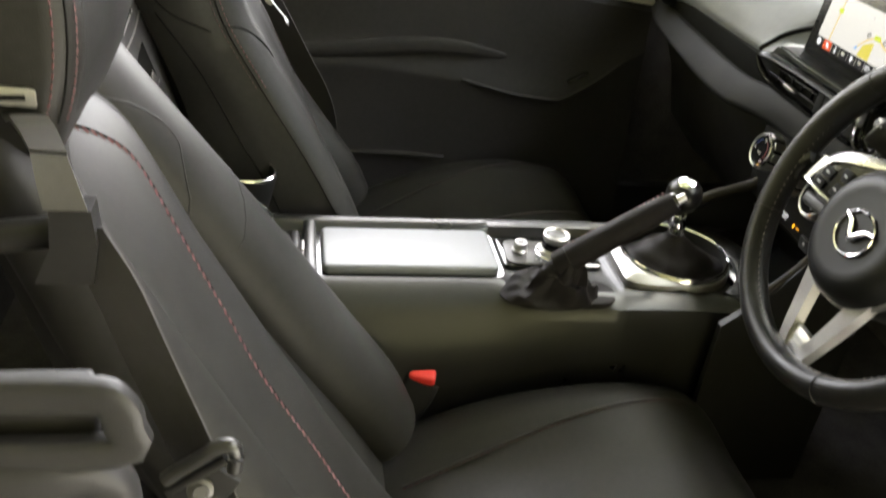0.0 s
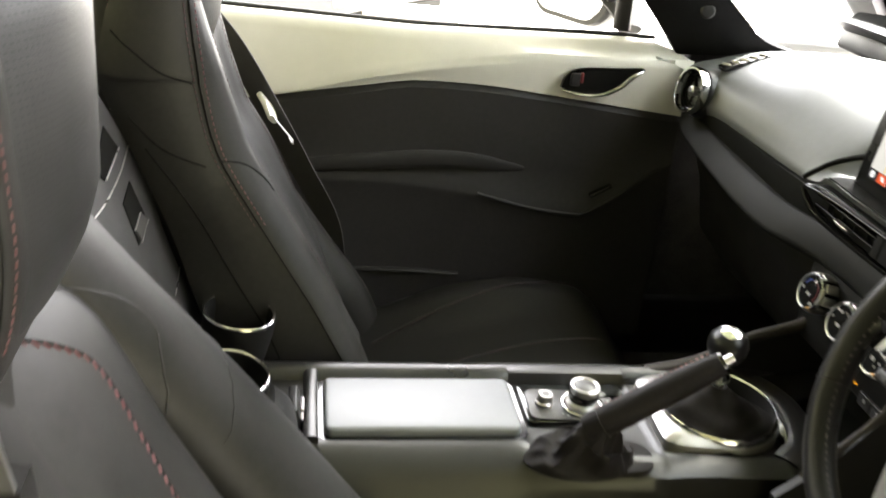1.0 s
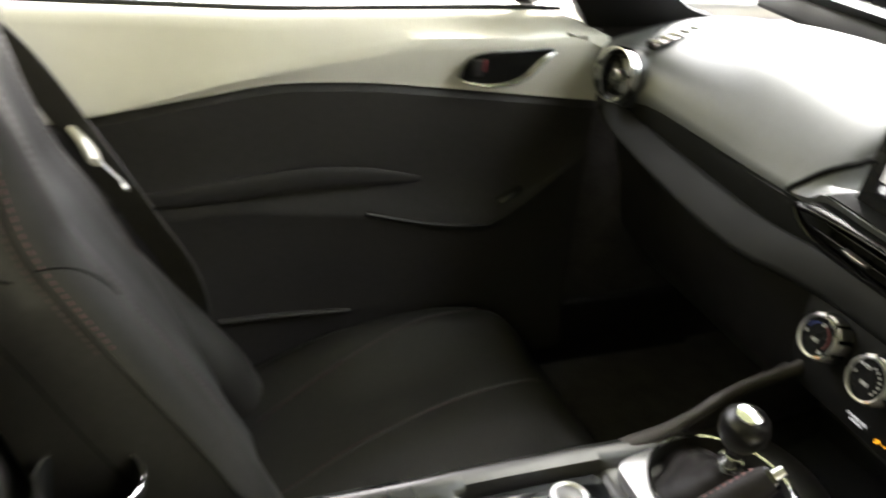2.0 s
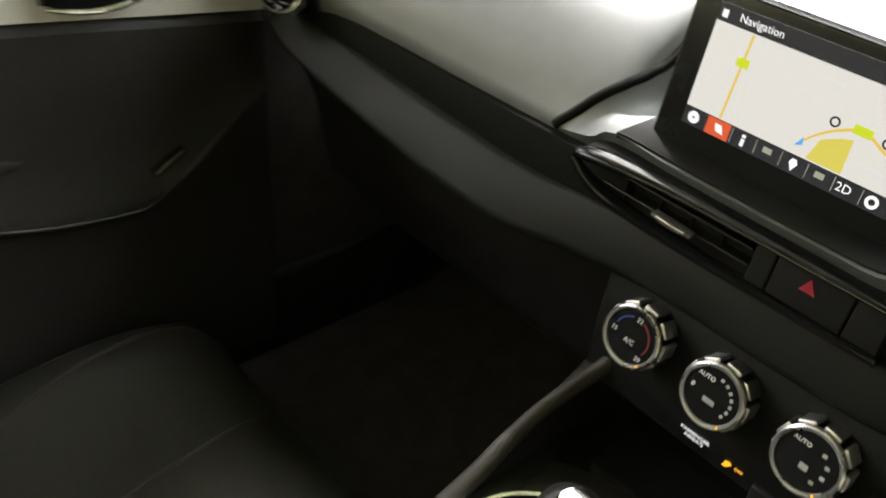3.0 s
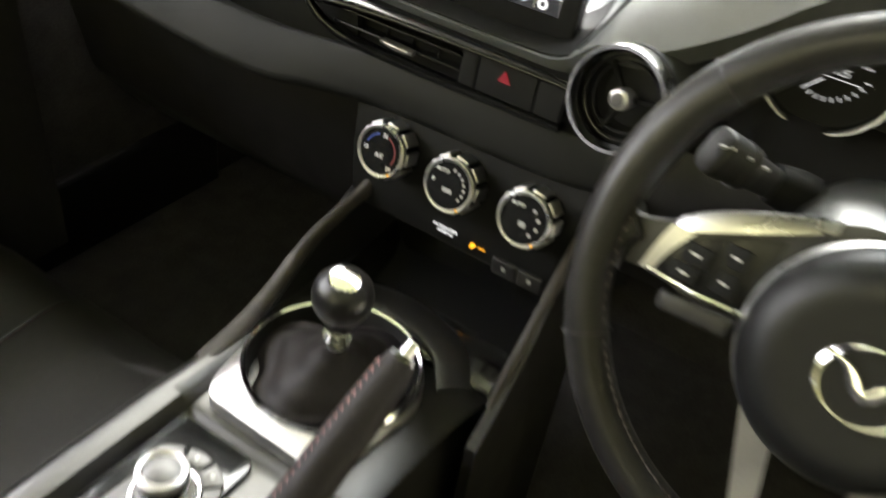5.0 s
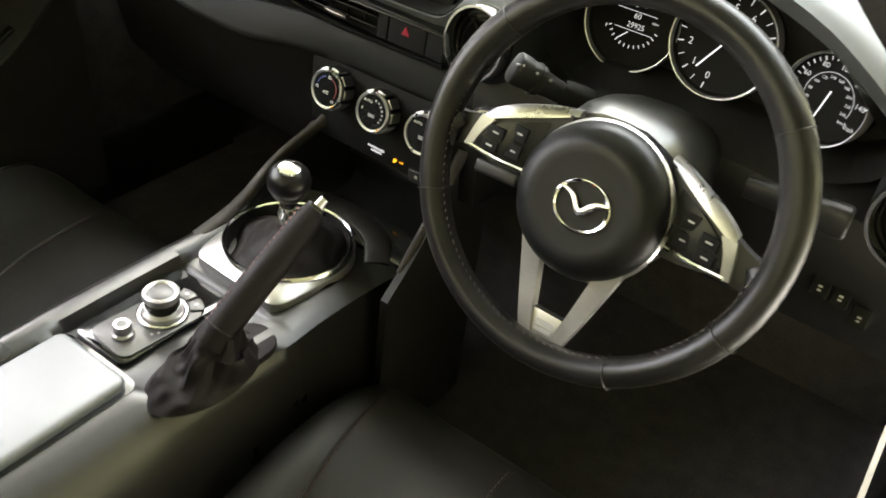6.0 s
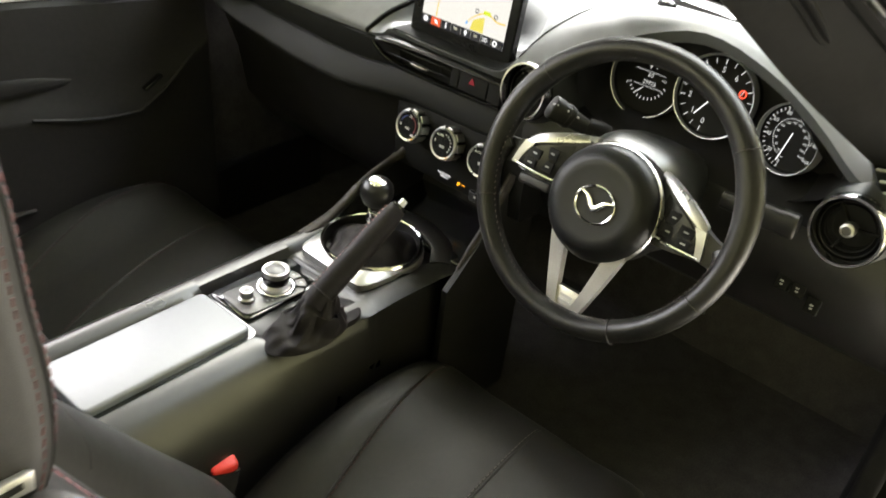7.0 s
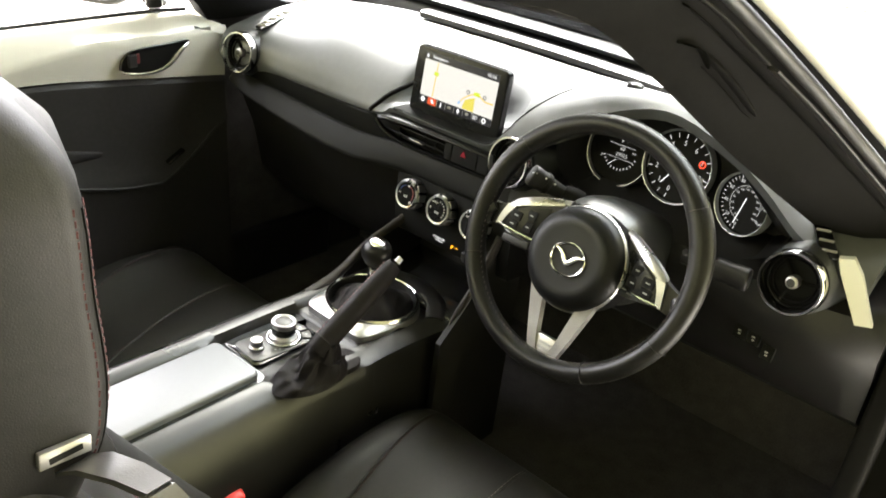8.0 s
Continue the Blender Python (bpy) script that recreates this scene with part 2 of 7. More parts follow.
def sweep(pts, radii, up=(0, 0, 1), n=18, steps=6, power=2.0, closed=False, bm=None):
    """A tube along pts; radii: (side, up) half-sizes for each point; power over 2 makes it boxy."""
    both = [tuple(p) + tuple(r) for p, r in zip(pts, radii)]
    fine = smooth_path(both, steps) if steps > 1 else [np.array(b, float) for b in both]
    bm = bm or bmesh.new()
    rows = []
    for i, f in enumerate(fine):
        p = Vector(f[:3])
        a, b = fine[max(0, i - 1)], fine[min(len(fine) - 1, i + 1)]
        if closed:
            a, b = fine[i - 1], fine[(i + 1) % len(fine)]
        d = (Vector(b[:3]) - Vector(a[:3])).normalized()
        s = d.cross(Vector(up)).normalized()
        u = s.cross(d).normalized()
        row = []
        for k in range(n):
            t = 2 * math.pi * k / n
            c, q = math.cos(t), math.sin(t)
            c = math.copysign(abs(c) ** (2 / power), c)
            q = math.copysign(abs(q) ** (2 / power), q)
            row.append(bm.verts.new(p + s * (c * f[3]) + u * (q * f[4])))
        rows.append(row)
    grid_faces(bm, rows, close_u=closed, close_v=True)
    if not closed:
        bm.faces.new(rows[0])
        bm.faces.new(list(reversed(rows[-1])))
    return bm


def tube(pts, r, n=10, steps=5, up=(0, 0, 1), bm=None):
    return sweep(pts, [(r, r)] * len(pts), up, n, steps, bm=bm)


def frame_of(origin, axis, up=(0, 0, 1)):
    """A matrix whose z is axis and whose y is near up."""
    z = Vector(axis).normalized()
    x = Vector(up).cross(z)
    if x.length < 1e-4:
        x = Vector((0, 1, 0)).cross(z)
    x.normalize()
    y = z.cross(x)
    m = Matrix((x, y, z)).transposed().to_4x4()
    m.translation = origin
    return m


def lathe(profile, m, n=40, closed=False, bm=None):
    """(radius, height) pairs spun round the z of m; closed: a ring of closed section."""
    bm = bm or bmesh.new()
    rows = []
    for r, h in profile:
        if r < 1e-6:
            v = bm.verts.new(m @ Vector((0, 0, h)))
            rows.append([v] * n)
        else:
            rows.append([bm.verts.new(m @ Vector((r * math.cos(2 * math.pi * k / n), r * math.sin(2 * math.pi * k / n), h))) for k in range(n)])
    for i in range(len(rows) if closed else len(rows) - 1):
        A, B = rows[i], rows[(i + 1) % len(rows)]
        for k in range(n):
            vs = []
            for v in (A[k], B[k], B[(k + 1) % n], A[(k + 1) % n]):
                if v not in vs:
                    vs.append(v)
            if len(vs) > 2:
                bm.faces.new(vs)
    return bm


def ringbm(R, r, m, n=48, k=12, squash=1.0):
    return lathe([(R + r * math.cos(2 * math.pi * i / k), squash * r * math.sin(2 * math.pi * i / k)) for i in range(k)], m, n, closed=True)


def box(c, s, bev=0.003, rot=None, seg=3):
    """A bevelled box; rot: a rotation matrix or degrees (rx, ry, rz)."""
    bm = bmesh.new()
    bmesh.ops.create_cube(bm, size=1)
    bmesh.ops.scale(bm, vec=s, verts=bm.verts)
    if bev:
        bmesh.ops.bevel(bm, geom=list(bm.edges), offset=min(bev, 0.45 * min(s)), segments=seg, affect="EDGES", profile=0.5)
    m = pose(*c, *rot) if isinstance(rot, tuple) else (Matrix.Translation(c) @ rot if rot else Matrix.Translation(c))
    bmesh.ops.transform(bm, matrix=m, verts=bm.verts)
    return bm


def prism(outline, m, depth, bev=0.0, seg=2):
    """A flat outline (x, y of m) pushed along m's z by depth."""
    bm = bmesh.new()
    f = bm.faces.new([bm.verts.new((x, y, 0)) for x, y in outline])
    ex = bmesh.ops.extrude_face_region(bm, geom=[f])
    top = [v for v in ex["geom"] if isinstance(v, bmesh.types.BMVert)]
    bmesh.ops.translate(bm, vec=(0, 0, depth), verts=top)
    if bev:
        es = [e for e in bm.edges if all(v in top for v in e.verts)]
        bmesh.ops.bevel(bm, geom=es, offset=bev, segments=seg, affect="EDGES", profile=0.5)
    bmesh.ops.transform(bm, matrix=m, verts=bm.verts)
    return bm


def rounded(w, h, r, n=5):
    """Outline of a rounded rectangle round the origin."""
    out = []
    for cx, cy, a in ((w / 2 - r, h / 2 - r, 0), (-w / 2 + r, h / 2 - r, 90), (-w / 2 + r, -h / 2 + r, 180), (w / 2 - r, -h / 2 + r, 270)):
        for k in range(n + 1):
            t = radians(a + 90 * k / n)
            out.append((cx + r * math.cos(t), cy + r * math.sin(t)))
    return out


def slab(rows, thick, direction):
    """A curved sheet given as rows of points, thickened along direction."""
    d = Vector(direction).normalized() * thick
    bm = bmesh.new()
    A = [[bm.verts.new(p) for p in r] for r in rows]
    B = [[bm.verts.new(Vector(p) + d) for p in r] for r in rows]
    grid_faces(bm, A)
    grid_faces(bm, B)
    nu, nv = len(rows), len(rows[0])
    for i in range(nu - 1):
        for j in (0, nv - 1):
            bm.faces.new((A[i][j], A[i + 1][j], B[i + 1][j], B[i][j]))
    for j in range(nv - 1):
        for i in (0, nu - 1):
            bm.faces.new((A[i][j], A[i][j + 1], B[i][j + 1], B[i][j]))
    return bm


def lettering(words, size, m, depth=0.0003, align="CENTER"):
    """Words in the built-in font as a bmesh; text runs along m's x, faces m's z."""
    cu = bpy.data.curves.new("words", "FONT")
    cu.body, cu.size, cu.extrude, cu.align_x, cu.align_y, cu.resolution_u = words, size, depth, align, "CENTER", 2
    ob = bpy.data.objects.new("words", cu)
    scene.collection.objects.link(ob)
    me = bpy.data.meshes.new_from_object(ob.evaluated_get(bpy.context.evaluated_depsgraph_get()))
    bpy.data.objects.remove(ob)
    bpy.data.curves.remove(cu)
    bm = bmesh.new()
    bm.from_mesh(me)
    bpy.data.meshes.remove(me)
    bmesh.ops.transform(bm, matrix=m, verts=bm.verts)
    return bm


def stitches(pts, up, length=0.0045, gap=0.003, r=0.0007, steps=8, slant=0.0):
    """A row of thread stitches along a path, in one mesh."""
    fine = [Vector(p) for p in smooth_path(pts, steps)]
    bm = bmesh.new()
    run, nxt = 0.0, 0.0
    for a, b in zip(fine, fine[1:]):
        L = (b - a).length
        if L < 1e-6:
            continue
        d = (b - a) / L
        while nxt < run + L:
            p = a + d * (nxt - run)
            s = d.cross(Vector(up)).normalized()
            u = s.cross(d).normalized()
            e = (d + s * slant).normalized() * length
            w = e.cross(u).normalized()
            vs = []
            for q in (p, p + e):
                vs.append([bm.verts.new(q + w * r), bm.verts.new(q + u * r), bm.verts.new(q - w * r), bm.verts.new(q - u * r)])
            for k in range(4):
                bm.faces.new((vs[0][k], vs[0][(k + 1) % 4], vs[1][(k + 1) % 4], vs[1][k]))
            bm.faces.new(vs[0])
            bm.faces.new(vs[1])
            nxt += length + gap
        run += L
    return bm


def drape(obs, pts, way, lift=0.0006):
    """Drops points along way onto the outer skin of some objects."""
    way = Vector(way).normalized()
    trees = []
    for ob in obs:
        me = ob.data
        trees.append(BVHTree.FromPolygons([ob.matrix_world @ v.co for v in me.vertices], [tuple(p.vertices) for p in me.polygons]))
    out = []
    for p in pts:
        start = Vector(p) - way * 0.5
        best = None
        for tree in trees:
            co, nor, idx, dist = tree.ray_cast(start, way)
            if co is not None and (best is None or dist < best[1]):
                best = (co, dist)
        if best:
            out.append(best[0] - way * lift)
    return out


# ---- ground and surroundings ----
def plate(c, s, material, name, label, category, kind="structure", bev=0.0):
    return tagged(part(name, box(c, s, bev), material), label, category, kind=kind)


bm = bmesh.new()
bmesh.ops.create_grid(bm, x_segments=4, y_segments=4, size=300)
tagged(part("ground", bm, CONCRETE), "pale worn concrete yard, glaring in daylight", "ground", kind="structure")
# Both walls are unseen, added to close the yard and bounce yellow-green light.
plate((-5.5, 0, 2.2), (0.3, 16, 4.4), PLASTER, "bounce_wall_rear", "unseen plain wall added behind, yellow-green to tint reflections", "wall")
plate((1.0, -2.9, 2.2), (13, 0.3, 4.4), WALLDARK, "bounce_wall_side", "unseen plain wall added beside, dull yellow-green to tint reflections", "wall")
# Unseen slab, added; its front edge lets sun reach only the dash top.
plate((-0.96, -1.0, 3.3), (5.48, 6.8, 0.2), DARKCEIL, "ceiling", "unseen olive board added overhead to shade the cabin and tint its bounce", "ceiling")
plate((8.6, 1.0, 0.07), (0.35, 7.0, 0.14), CURB, "kerb", "brown stained concrete kerb on the yard", "kerb", bev=0.02)


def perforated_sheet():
    """A punched metal sheet lying on a low frame, its holes flat near-black discs."""
    t = thing("perforated_panel", "darkened perforated metal sheet lying on the concrete", "metal sheet", (0.2, 4.6, 0))
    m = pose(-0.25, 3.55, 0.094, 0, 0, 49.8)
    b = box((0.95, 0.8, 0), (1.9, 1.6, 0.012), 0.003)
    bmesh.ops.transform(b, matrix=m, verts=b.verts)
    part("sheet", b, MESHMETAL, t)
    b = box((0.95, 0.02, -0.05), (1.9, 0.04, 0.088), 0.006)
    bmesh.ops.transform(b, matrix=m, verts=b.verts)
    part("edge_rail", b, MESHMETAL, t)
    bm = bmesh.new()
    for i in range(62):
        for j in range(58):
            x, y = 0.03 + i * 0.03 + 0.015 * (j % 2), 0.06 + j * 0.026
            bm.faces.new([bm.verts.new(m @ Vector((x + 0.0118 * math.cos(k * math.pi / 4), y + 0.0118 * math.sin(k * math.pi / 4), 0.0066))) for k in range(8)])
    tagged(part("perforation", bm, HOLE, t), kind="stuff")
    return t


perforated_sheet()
slab_block = thing("concrete_block", "pale concrete block with a dark chipped edge", "block", (0.65, 4.5, 0))
part("block", box((0.62, 4.45, 0.06), (0.75, 0.22, 0.12), 0.02), CONCRETE, slab_block)
part("chipped_edge", box((0.62, 4.337, 0.09), (0.42, 0.012, 0.02), 0.004), CURB, slab_block, "brown chipped edge")


# ---- the car's shell ----
plate((0.35, 0.02, 0.16), (2.0, 1.36, 0.03), CARPET, "floor", "black carpeted footwell floor", "floor")
tagged(part("bulkhead_rear", box((-0.44, 0.03, 0.56), (0.05, 1.36, 0.80), 0.01), CARPET), "black carpeted bulkhead behind the seats", "bulkhead", kind="structure")
tagged(part("firewall", box((1.25, 0.02, 0.45), (0.05, 1.36, 0.7), 0.01), CARPET), "black carpeted firewall of the footwell", "bulkhead", kind="structure")
tagged(part("rear_deck", box((-0.66, 0.03, 0.955), (0.45, 1.4, 0.05), 0.02), HARD), "black plastic deck behind the seats", "deck", kind="structure")

tagged(part("sill_inner", box((0.3, 0.715, 0.23), (1.6, 0.09, 0.16), 0.01), HARD), "black trimmed inner sill under the closed door", "sill", kind="structure")
# Driver's side takes darker pillar fabric, shade put in against the sun there.
for y, x0, m in ((0.70, 0.76, CARPET), (-0.688, 0.80, PILLAR)):
    tagged(part("kick_panel", box(((x0 + 1.26) / 2, y, 0.48), (1.26 - x0, 0.03, 0.68), 0.008), m), "black carpeted footwell side panel", "panel", kind="structure")
tagged(part("quarter_panel", box((-0.50, 0.70, 0.54), (0.54, 0.05, 0.78), 0.01), DARK), "black trimmed side panel behind the door", "panel", kind="structure")
tagged(part("quarter_panel", box((-0.50, -0.66, 0.54), (0.40, 0.05, 0.78), 0.01), DARK), "black trimmed side panel behind the door opening", "panel", kind="structure")
tagged(part("front_wing", box((1.35, 0.76, 0.50), (1.2, 0.06, 0.70), 0.02), BODY), "pale metallic painted front wing", "wing", kind="structure")
tagged(part("front_wing", box((1.45, -0.74, 0.50), (1.0, 0.06, 0.70), 0.02), BODY), "pale metallic painted front wing", "wing", kind="structure")
# driver's sill with its rubber seal; the door stands open
sill = thing("door_sill", "pale painted door sill with a black rubber seal", "sill", (0.3, -0.66, 0.15), kind="structure")
part("painted_sill", sweep([(-0.5, -0.82, 0.23), (0.2, -0.82, 0.22), (0.82, -0.82, 0.23), (0.96, -0.815, 0.32), (1.00, -0.80, 0.6), (0.99, -0.79, 0.72)], [(0.06, 0.09)] * 4 + [(0.05, 0.06)] * 2, n=20, power=3), BODY, sill)
part("inner_trim", sweep([(-0.5, -0.712, 0.23), (0.2, -0.712, 0.225), (0.80, -0.712, 0.24), (0.92, -0.712, 0.32), (0.95, -0.712, 0.55), (0.93, -0.712, 0.74)], [(0.05, 0.07)] * 6, n=16, power=3), PILLAR, sill)
part("rubber_seal", tube([(-0.5, -0.745, 0.325), (0.2, -0.745, 0.315), (0.74, -0.745, 0.325), (0.85, -0.745, 0.40), (0.88, -0.745, 0.6), (0.86, -0.745, 0.76)], 0.012), RUBBER, sill)


def a_pillar(side):
    """A windscreen pillar, from the dash corner up and back to the header."""
    def y(v):
        return 0.05 + (v - 0.05) if side < 0 else 0.10 - v
    lab = "black windscreen pillar with a grab recess" if side < 0 else "black windscreen pillar trim"
    t = thing("windscreen_pillar", lab, "pillar", (0.8, y(-0.57), 0.85), group="windscreen pillars", kind="structure")
    secs = []
    for x, yi, zi, yo, zo in ((0.98, -0.60, 0.72, -0.68, 0.79), (0.86, -0.565, 0.79, -0.645, 0.85), (0.80, -0.545, 0.825, -0.622, 0.885), (0.60, -0.482, 0.946, -0.535, 1.034), (0.44, -0.443, 1.047, -0.488, 1.128), (0.30, -0.43, 1.115, -0.475, 1.185), (0.10, -0.42, 1.15, -0.465, 1.20)):
        a, b = Vector((x, y(yi), zi)), Vector((x, y(yo), zo))
        w = Vector((0.03, -0.012 if side < 0 else 0.012, 0.024))
        mid = (a + b) / 2 - w * 0.35
        secs.append([a, a * 0.75 + b * 0.25 - w * 0.25, mid, b * 0.75 + a * 0.25 - w * 0.2, b, b + w * 1.0, (a + b) / 2 + w * 1.5, a + w * 1.2])
    if side > 0:
        # the lining's broad inner face, from the door seal to the glass
        secs = []
        for a, b in (((0.725, 0.668, 0.815), (0.935, 0.640, 0.838)), ((0.700, 0.655, 0.842), (0.865, 0.628, 0.858)), ((0.672, 0.645, 0.870), (0.815, 0.615, 0.893)), ((0.612, 0.630, 0.930), (0.755, 0.600, 0.938)), ((0.53, 0.60, 1.01), (0.66, 0.57, 1.01)), ((0.40, 0.555, 1.10), (0.50, 0.535, 1.10)), ((0.28, 0.54, 1.15), (0.36, 0.52, 1.15))):
            a, b = Vector(a), Vector(b)
            w = Vector((0, 0.045, 0.01))
            secs.append([a, a.lerp(b, 0.3) + Vector((0, -0.012, 0)), a.lerp(b, 0.7) + Vector((0, -0.014, 0)), b, b + w * 0.4, a.lerp(b, 0.5) + w, a + w])
    part("pillar_lining", loft(secs, 5), PILLAR, t, sharp=50)
    o = [(0.99, -0.697, 0.80), (0.81, -0.638, 0.891), (0.60, -0.544, 1.040), (0.44, -0.496, 1.134), (0.34, -0.484, 1.174)]
    part("pillar_seal", tube([(a, y(b), c) for a, b, c in o], 0.007), RUBBER, t)
    o2 = [(1.03, -0.735, 0.82), (0.84, -0.664, 0.905), (0.62, -0.566, 1.054), (0.45, -0.516, 1.150), (0.34, -0.502, 1.19)]
    part("outer_skin", sweep([(a, y(b), c) for a, b, c in o2], [(0.011, 0.016)] * 5, n=14), PAINT, t)
    if side < 0:
        def along(pairs):
            pts, key = [], (0.30, 0.44, 0.60, 0.80)
            for x, u in pairs:
                a = Vector((x, float(np.interp(x, key, (-0.43, -0.443, -0.482, -0.545))), float(np.interp(x, key, (1.115, 1.047, 0.946, 0.825)))))
                b = Vector((x, float(np.interp(x, key, (-0.475, -0.488, -0.535, -0.622))), float(np.interp(x, key, (1.185, 1.128, 1.034, 0.885)))))
                pts.append(a.lerp(b, u) - Vector((0.03, -0.012, 0.024)) * float(np.interp(u, (0, 0.25, 0.5, 0.75, 1), (0, 0.25, 0.35, 0.2, 0))))
            return pts
        up = (-0.62, 0.25, -0.5)
        # Hollow, groove and channel are flat near-black strips that paint their shade.
        rec = part("grab_shade", sweep(along(((0.430, 0.58), (0.444, 0.62), (0.456, 0.65), (0.468, 0.63), (0.480, 0.60))), [(0.003, 0.001), (0.009, 0.0010), (0.012, 0.0010), (0.009, 0.0010), (0.003, 0.001)], up=up, n=14, steps=4, power=2.4), HOLE, t, "near-black patch painting the shade of the grab recess")
        part("grab_bar", sweep(along(((0.462, 0.66), (0.480, 0.66), (0.506, 0.655), (0.535, 0.635), (0.560, 0.605), (0.572, 0.59))), [(0.004, 0.001), (0.0070, 0.0030), (0.0078, 0.0036), (0.0074, 0.0034), (0.0060, 0.0024), (0.002, 0.0005)], up=up, n=16, steps=4), PILLAR, rec, "rounded grab bar")
        part("bar_groove", sweep(along(((0.474, 0.565), (0.500, 0.57), (0.530, 0.56), (0.555, 0.54), (0.572, 0.555))), [(0.0012, 0.0005)] * 5, up=up, n=8, steps=4), HOLE, rec, "near-black line painting a shaded groove beside the bar")
        part("lining_channel", sweep(along(((0.40, 0.83), (0.456, 0.835), (0.536, 0.845), (0.624, 0.86), (0.708, 0.88), (0.80, 0.90))), [(0.0048, 0.0008)] * 6, up=up, n=10, steps=4, power=3), HOLE, t, "near-black strip painting a shaded channel along the lining")
        part("seal_strip", sweep(along(((0.40, 0.935), (0.444, 0.94), (0.485, 0.94), (0.526, 0.94))), [(0.0085, 0.0018)] * 4, up=up, n=12, steps=3, power=3), RIDGE, t, "taupe weather strip")
        part("seal_strip", sweep(along(((0.537, 0.945), (0.614, 0.96), (0.686, 0.975), (0.756, 0.985), (0.80, 0.985))), [(0.0100, 0.0020)] * 5, up=up, n=12, steps=3, power=3), BIN, t, "grey weather strip")
    else:
        part("trim_clip", lathe([(0, 0.004), (0.010, 0.003), (0.013, 0)], frame_of((0.735, 0.604, 0.905), (-0.2, -0.95, 0.15)), 20), HARD, t)
    return t


a_pillar(-1)
a_pillar(1)

# header across the top of the windscreen
header = thing("windscreen_header", "brown-tinted padded header over the windscreen", "header", (0.42, 0.05, 1.08), kind="structure")
part("header_trim", sweep([(0.40, -0.445, 1.108), (0.42, -0.25, 1.11), (0.43, 0.05, 1.115), (0.42, 0.35, 1.11), (0.40, 0.56, 1.106)], [(0.026, 0.016)] + [(0.05, 0.024)] * 4, n=16, power=2.6), DARK, header)
part("header_lining", sweep([(0.384, -0.438, 1.1), (0.384, -0.38, 1.102), (0.386, -0.32, 1.104), (0.39, -0.24, 1.107)], [(0.012, 0.004), (0.016, 0.005), (0.016, 0.005), (0.014, 0.004)], n=14, power=2.6), TAN, header)

# windscreen
ws = [[Vector((0.47 + 0.60 * u + 0.05 * (1 - v * v), 0.05 + v * (0.50 + 0.13 * u), 1.11 - 0.235 * u)) for v in np.linspace(-1, 1, 13)] for u in np.linspace(0, 1, 7)]
pane = tagged(part("windscreen", slab(ws, 0.004, (0.4, 0, 1)), GLASS), "raked clear windscreen glass", "windscreen", kind="structure")
pane.visible_shadow = False
part("frit_band", slab([[p + Vector((0.0, 0, -0.006)) for p in r] for r in ws[-2:]], 0.001, (0.4, 0, 1)), RUBBER, pane, "black printed band along the glass")

# cowl, wiper and bonnet ahead of the glass
cowl = thing("cowl", "black plastic cowl with a resting wiper arm", "cowl", (1.12, 0.05, 0.86), kind="structure")
part("cowl_panel", box((1.125, 0.05, 0.866), (0.16, 1.3, 0.042), 0.01), RUBBER, cowl)
part("wiper_arm", tube([(1.10, -0.45, 0.885), (1.09, -0.1, 0.905), (1.07, 0.3, 0.905)], 0.008), RUBBER, cowl)
bonnet = [[Vector((1.18 + 1.15 * u, 0.05 + v * 0.72, 0.885 - 0.16 * u * u - 0.04 * v * v)) for v in np.linspace(-1, 1, 13)] for u in np.linspace(0, 1, 9)]
tagged(part("bonnet", slab(bonnet, 0.01, (0, 0, -1)), BODY), "pale metallic painted car bonnet", "bonnet", kind="structure")


# ---- passenger door ----
def door_section(x):
    """Inner face of the upper panel at x: belt, waist, lower edge."""
    low = np.interp(x, [-0.25, 0.02, 0.15, 0.27, 0.40, 0.53, 0.75], [0.655, 0.698, 0.722, 0.742, 0.738, 0.726, 0.704])
    fold = np.interp(x, [-0.25, 0.05, 0.185, 0.30, 0.447, 0.504, 0.78], [0.672, 0.712, 0.747, 0.767, 0.791, 0.790, 0.797])
    return low, fold


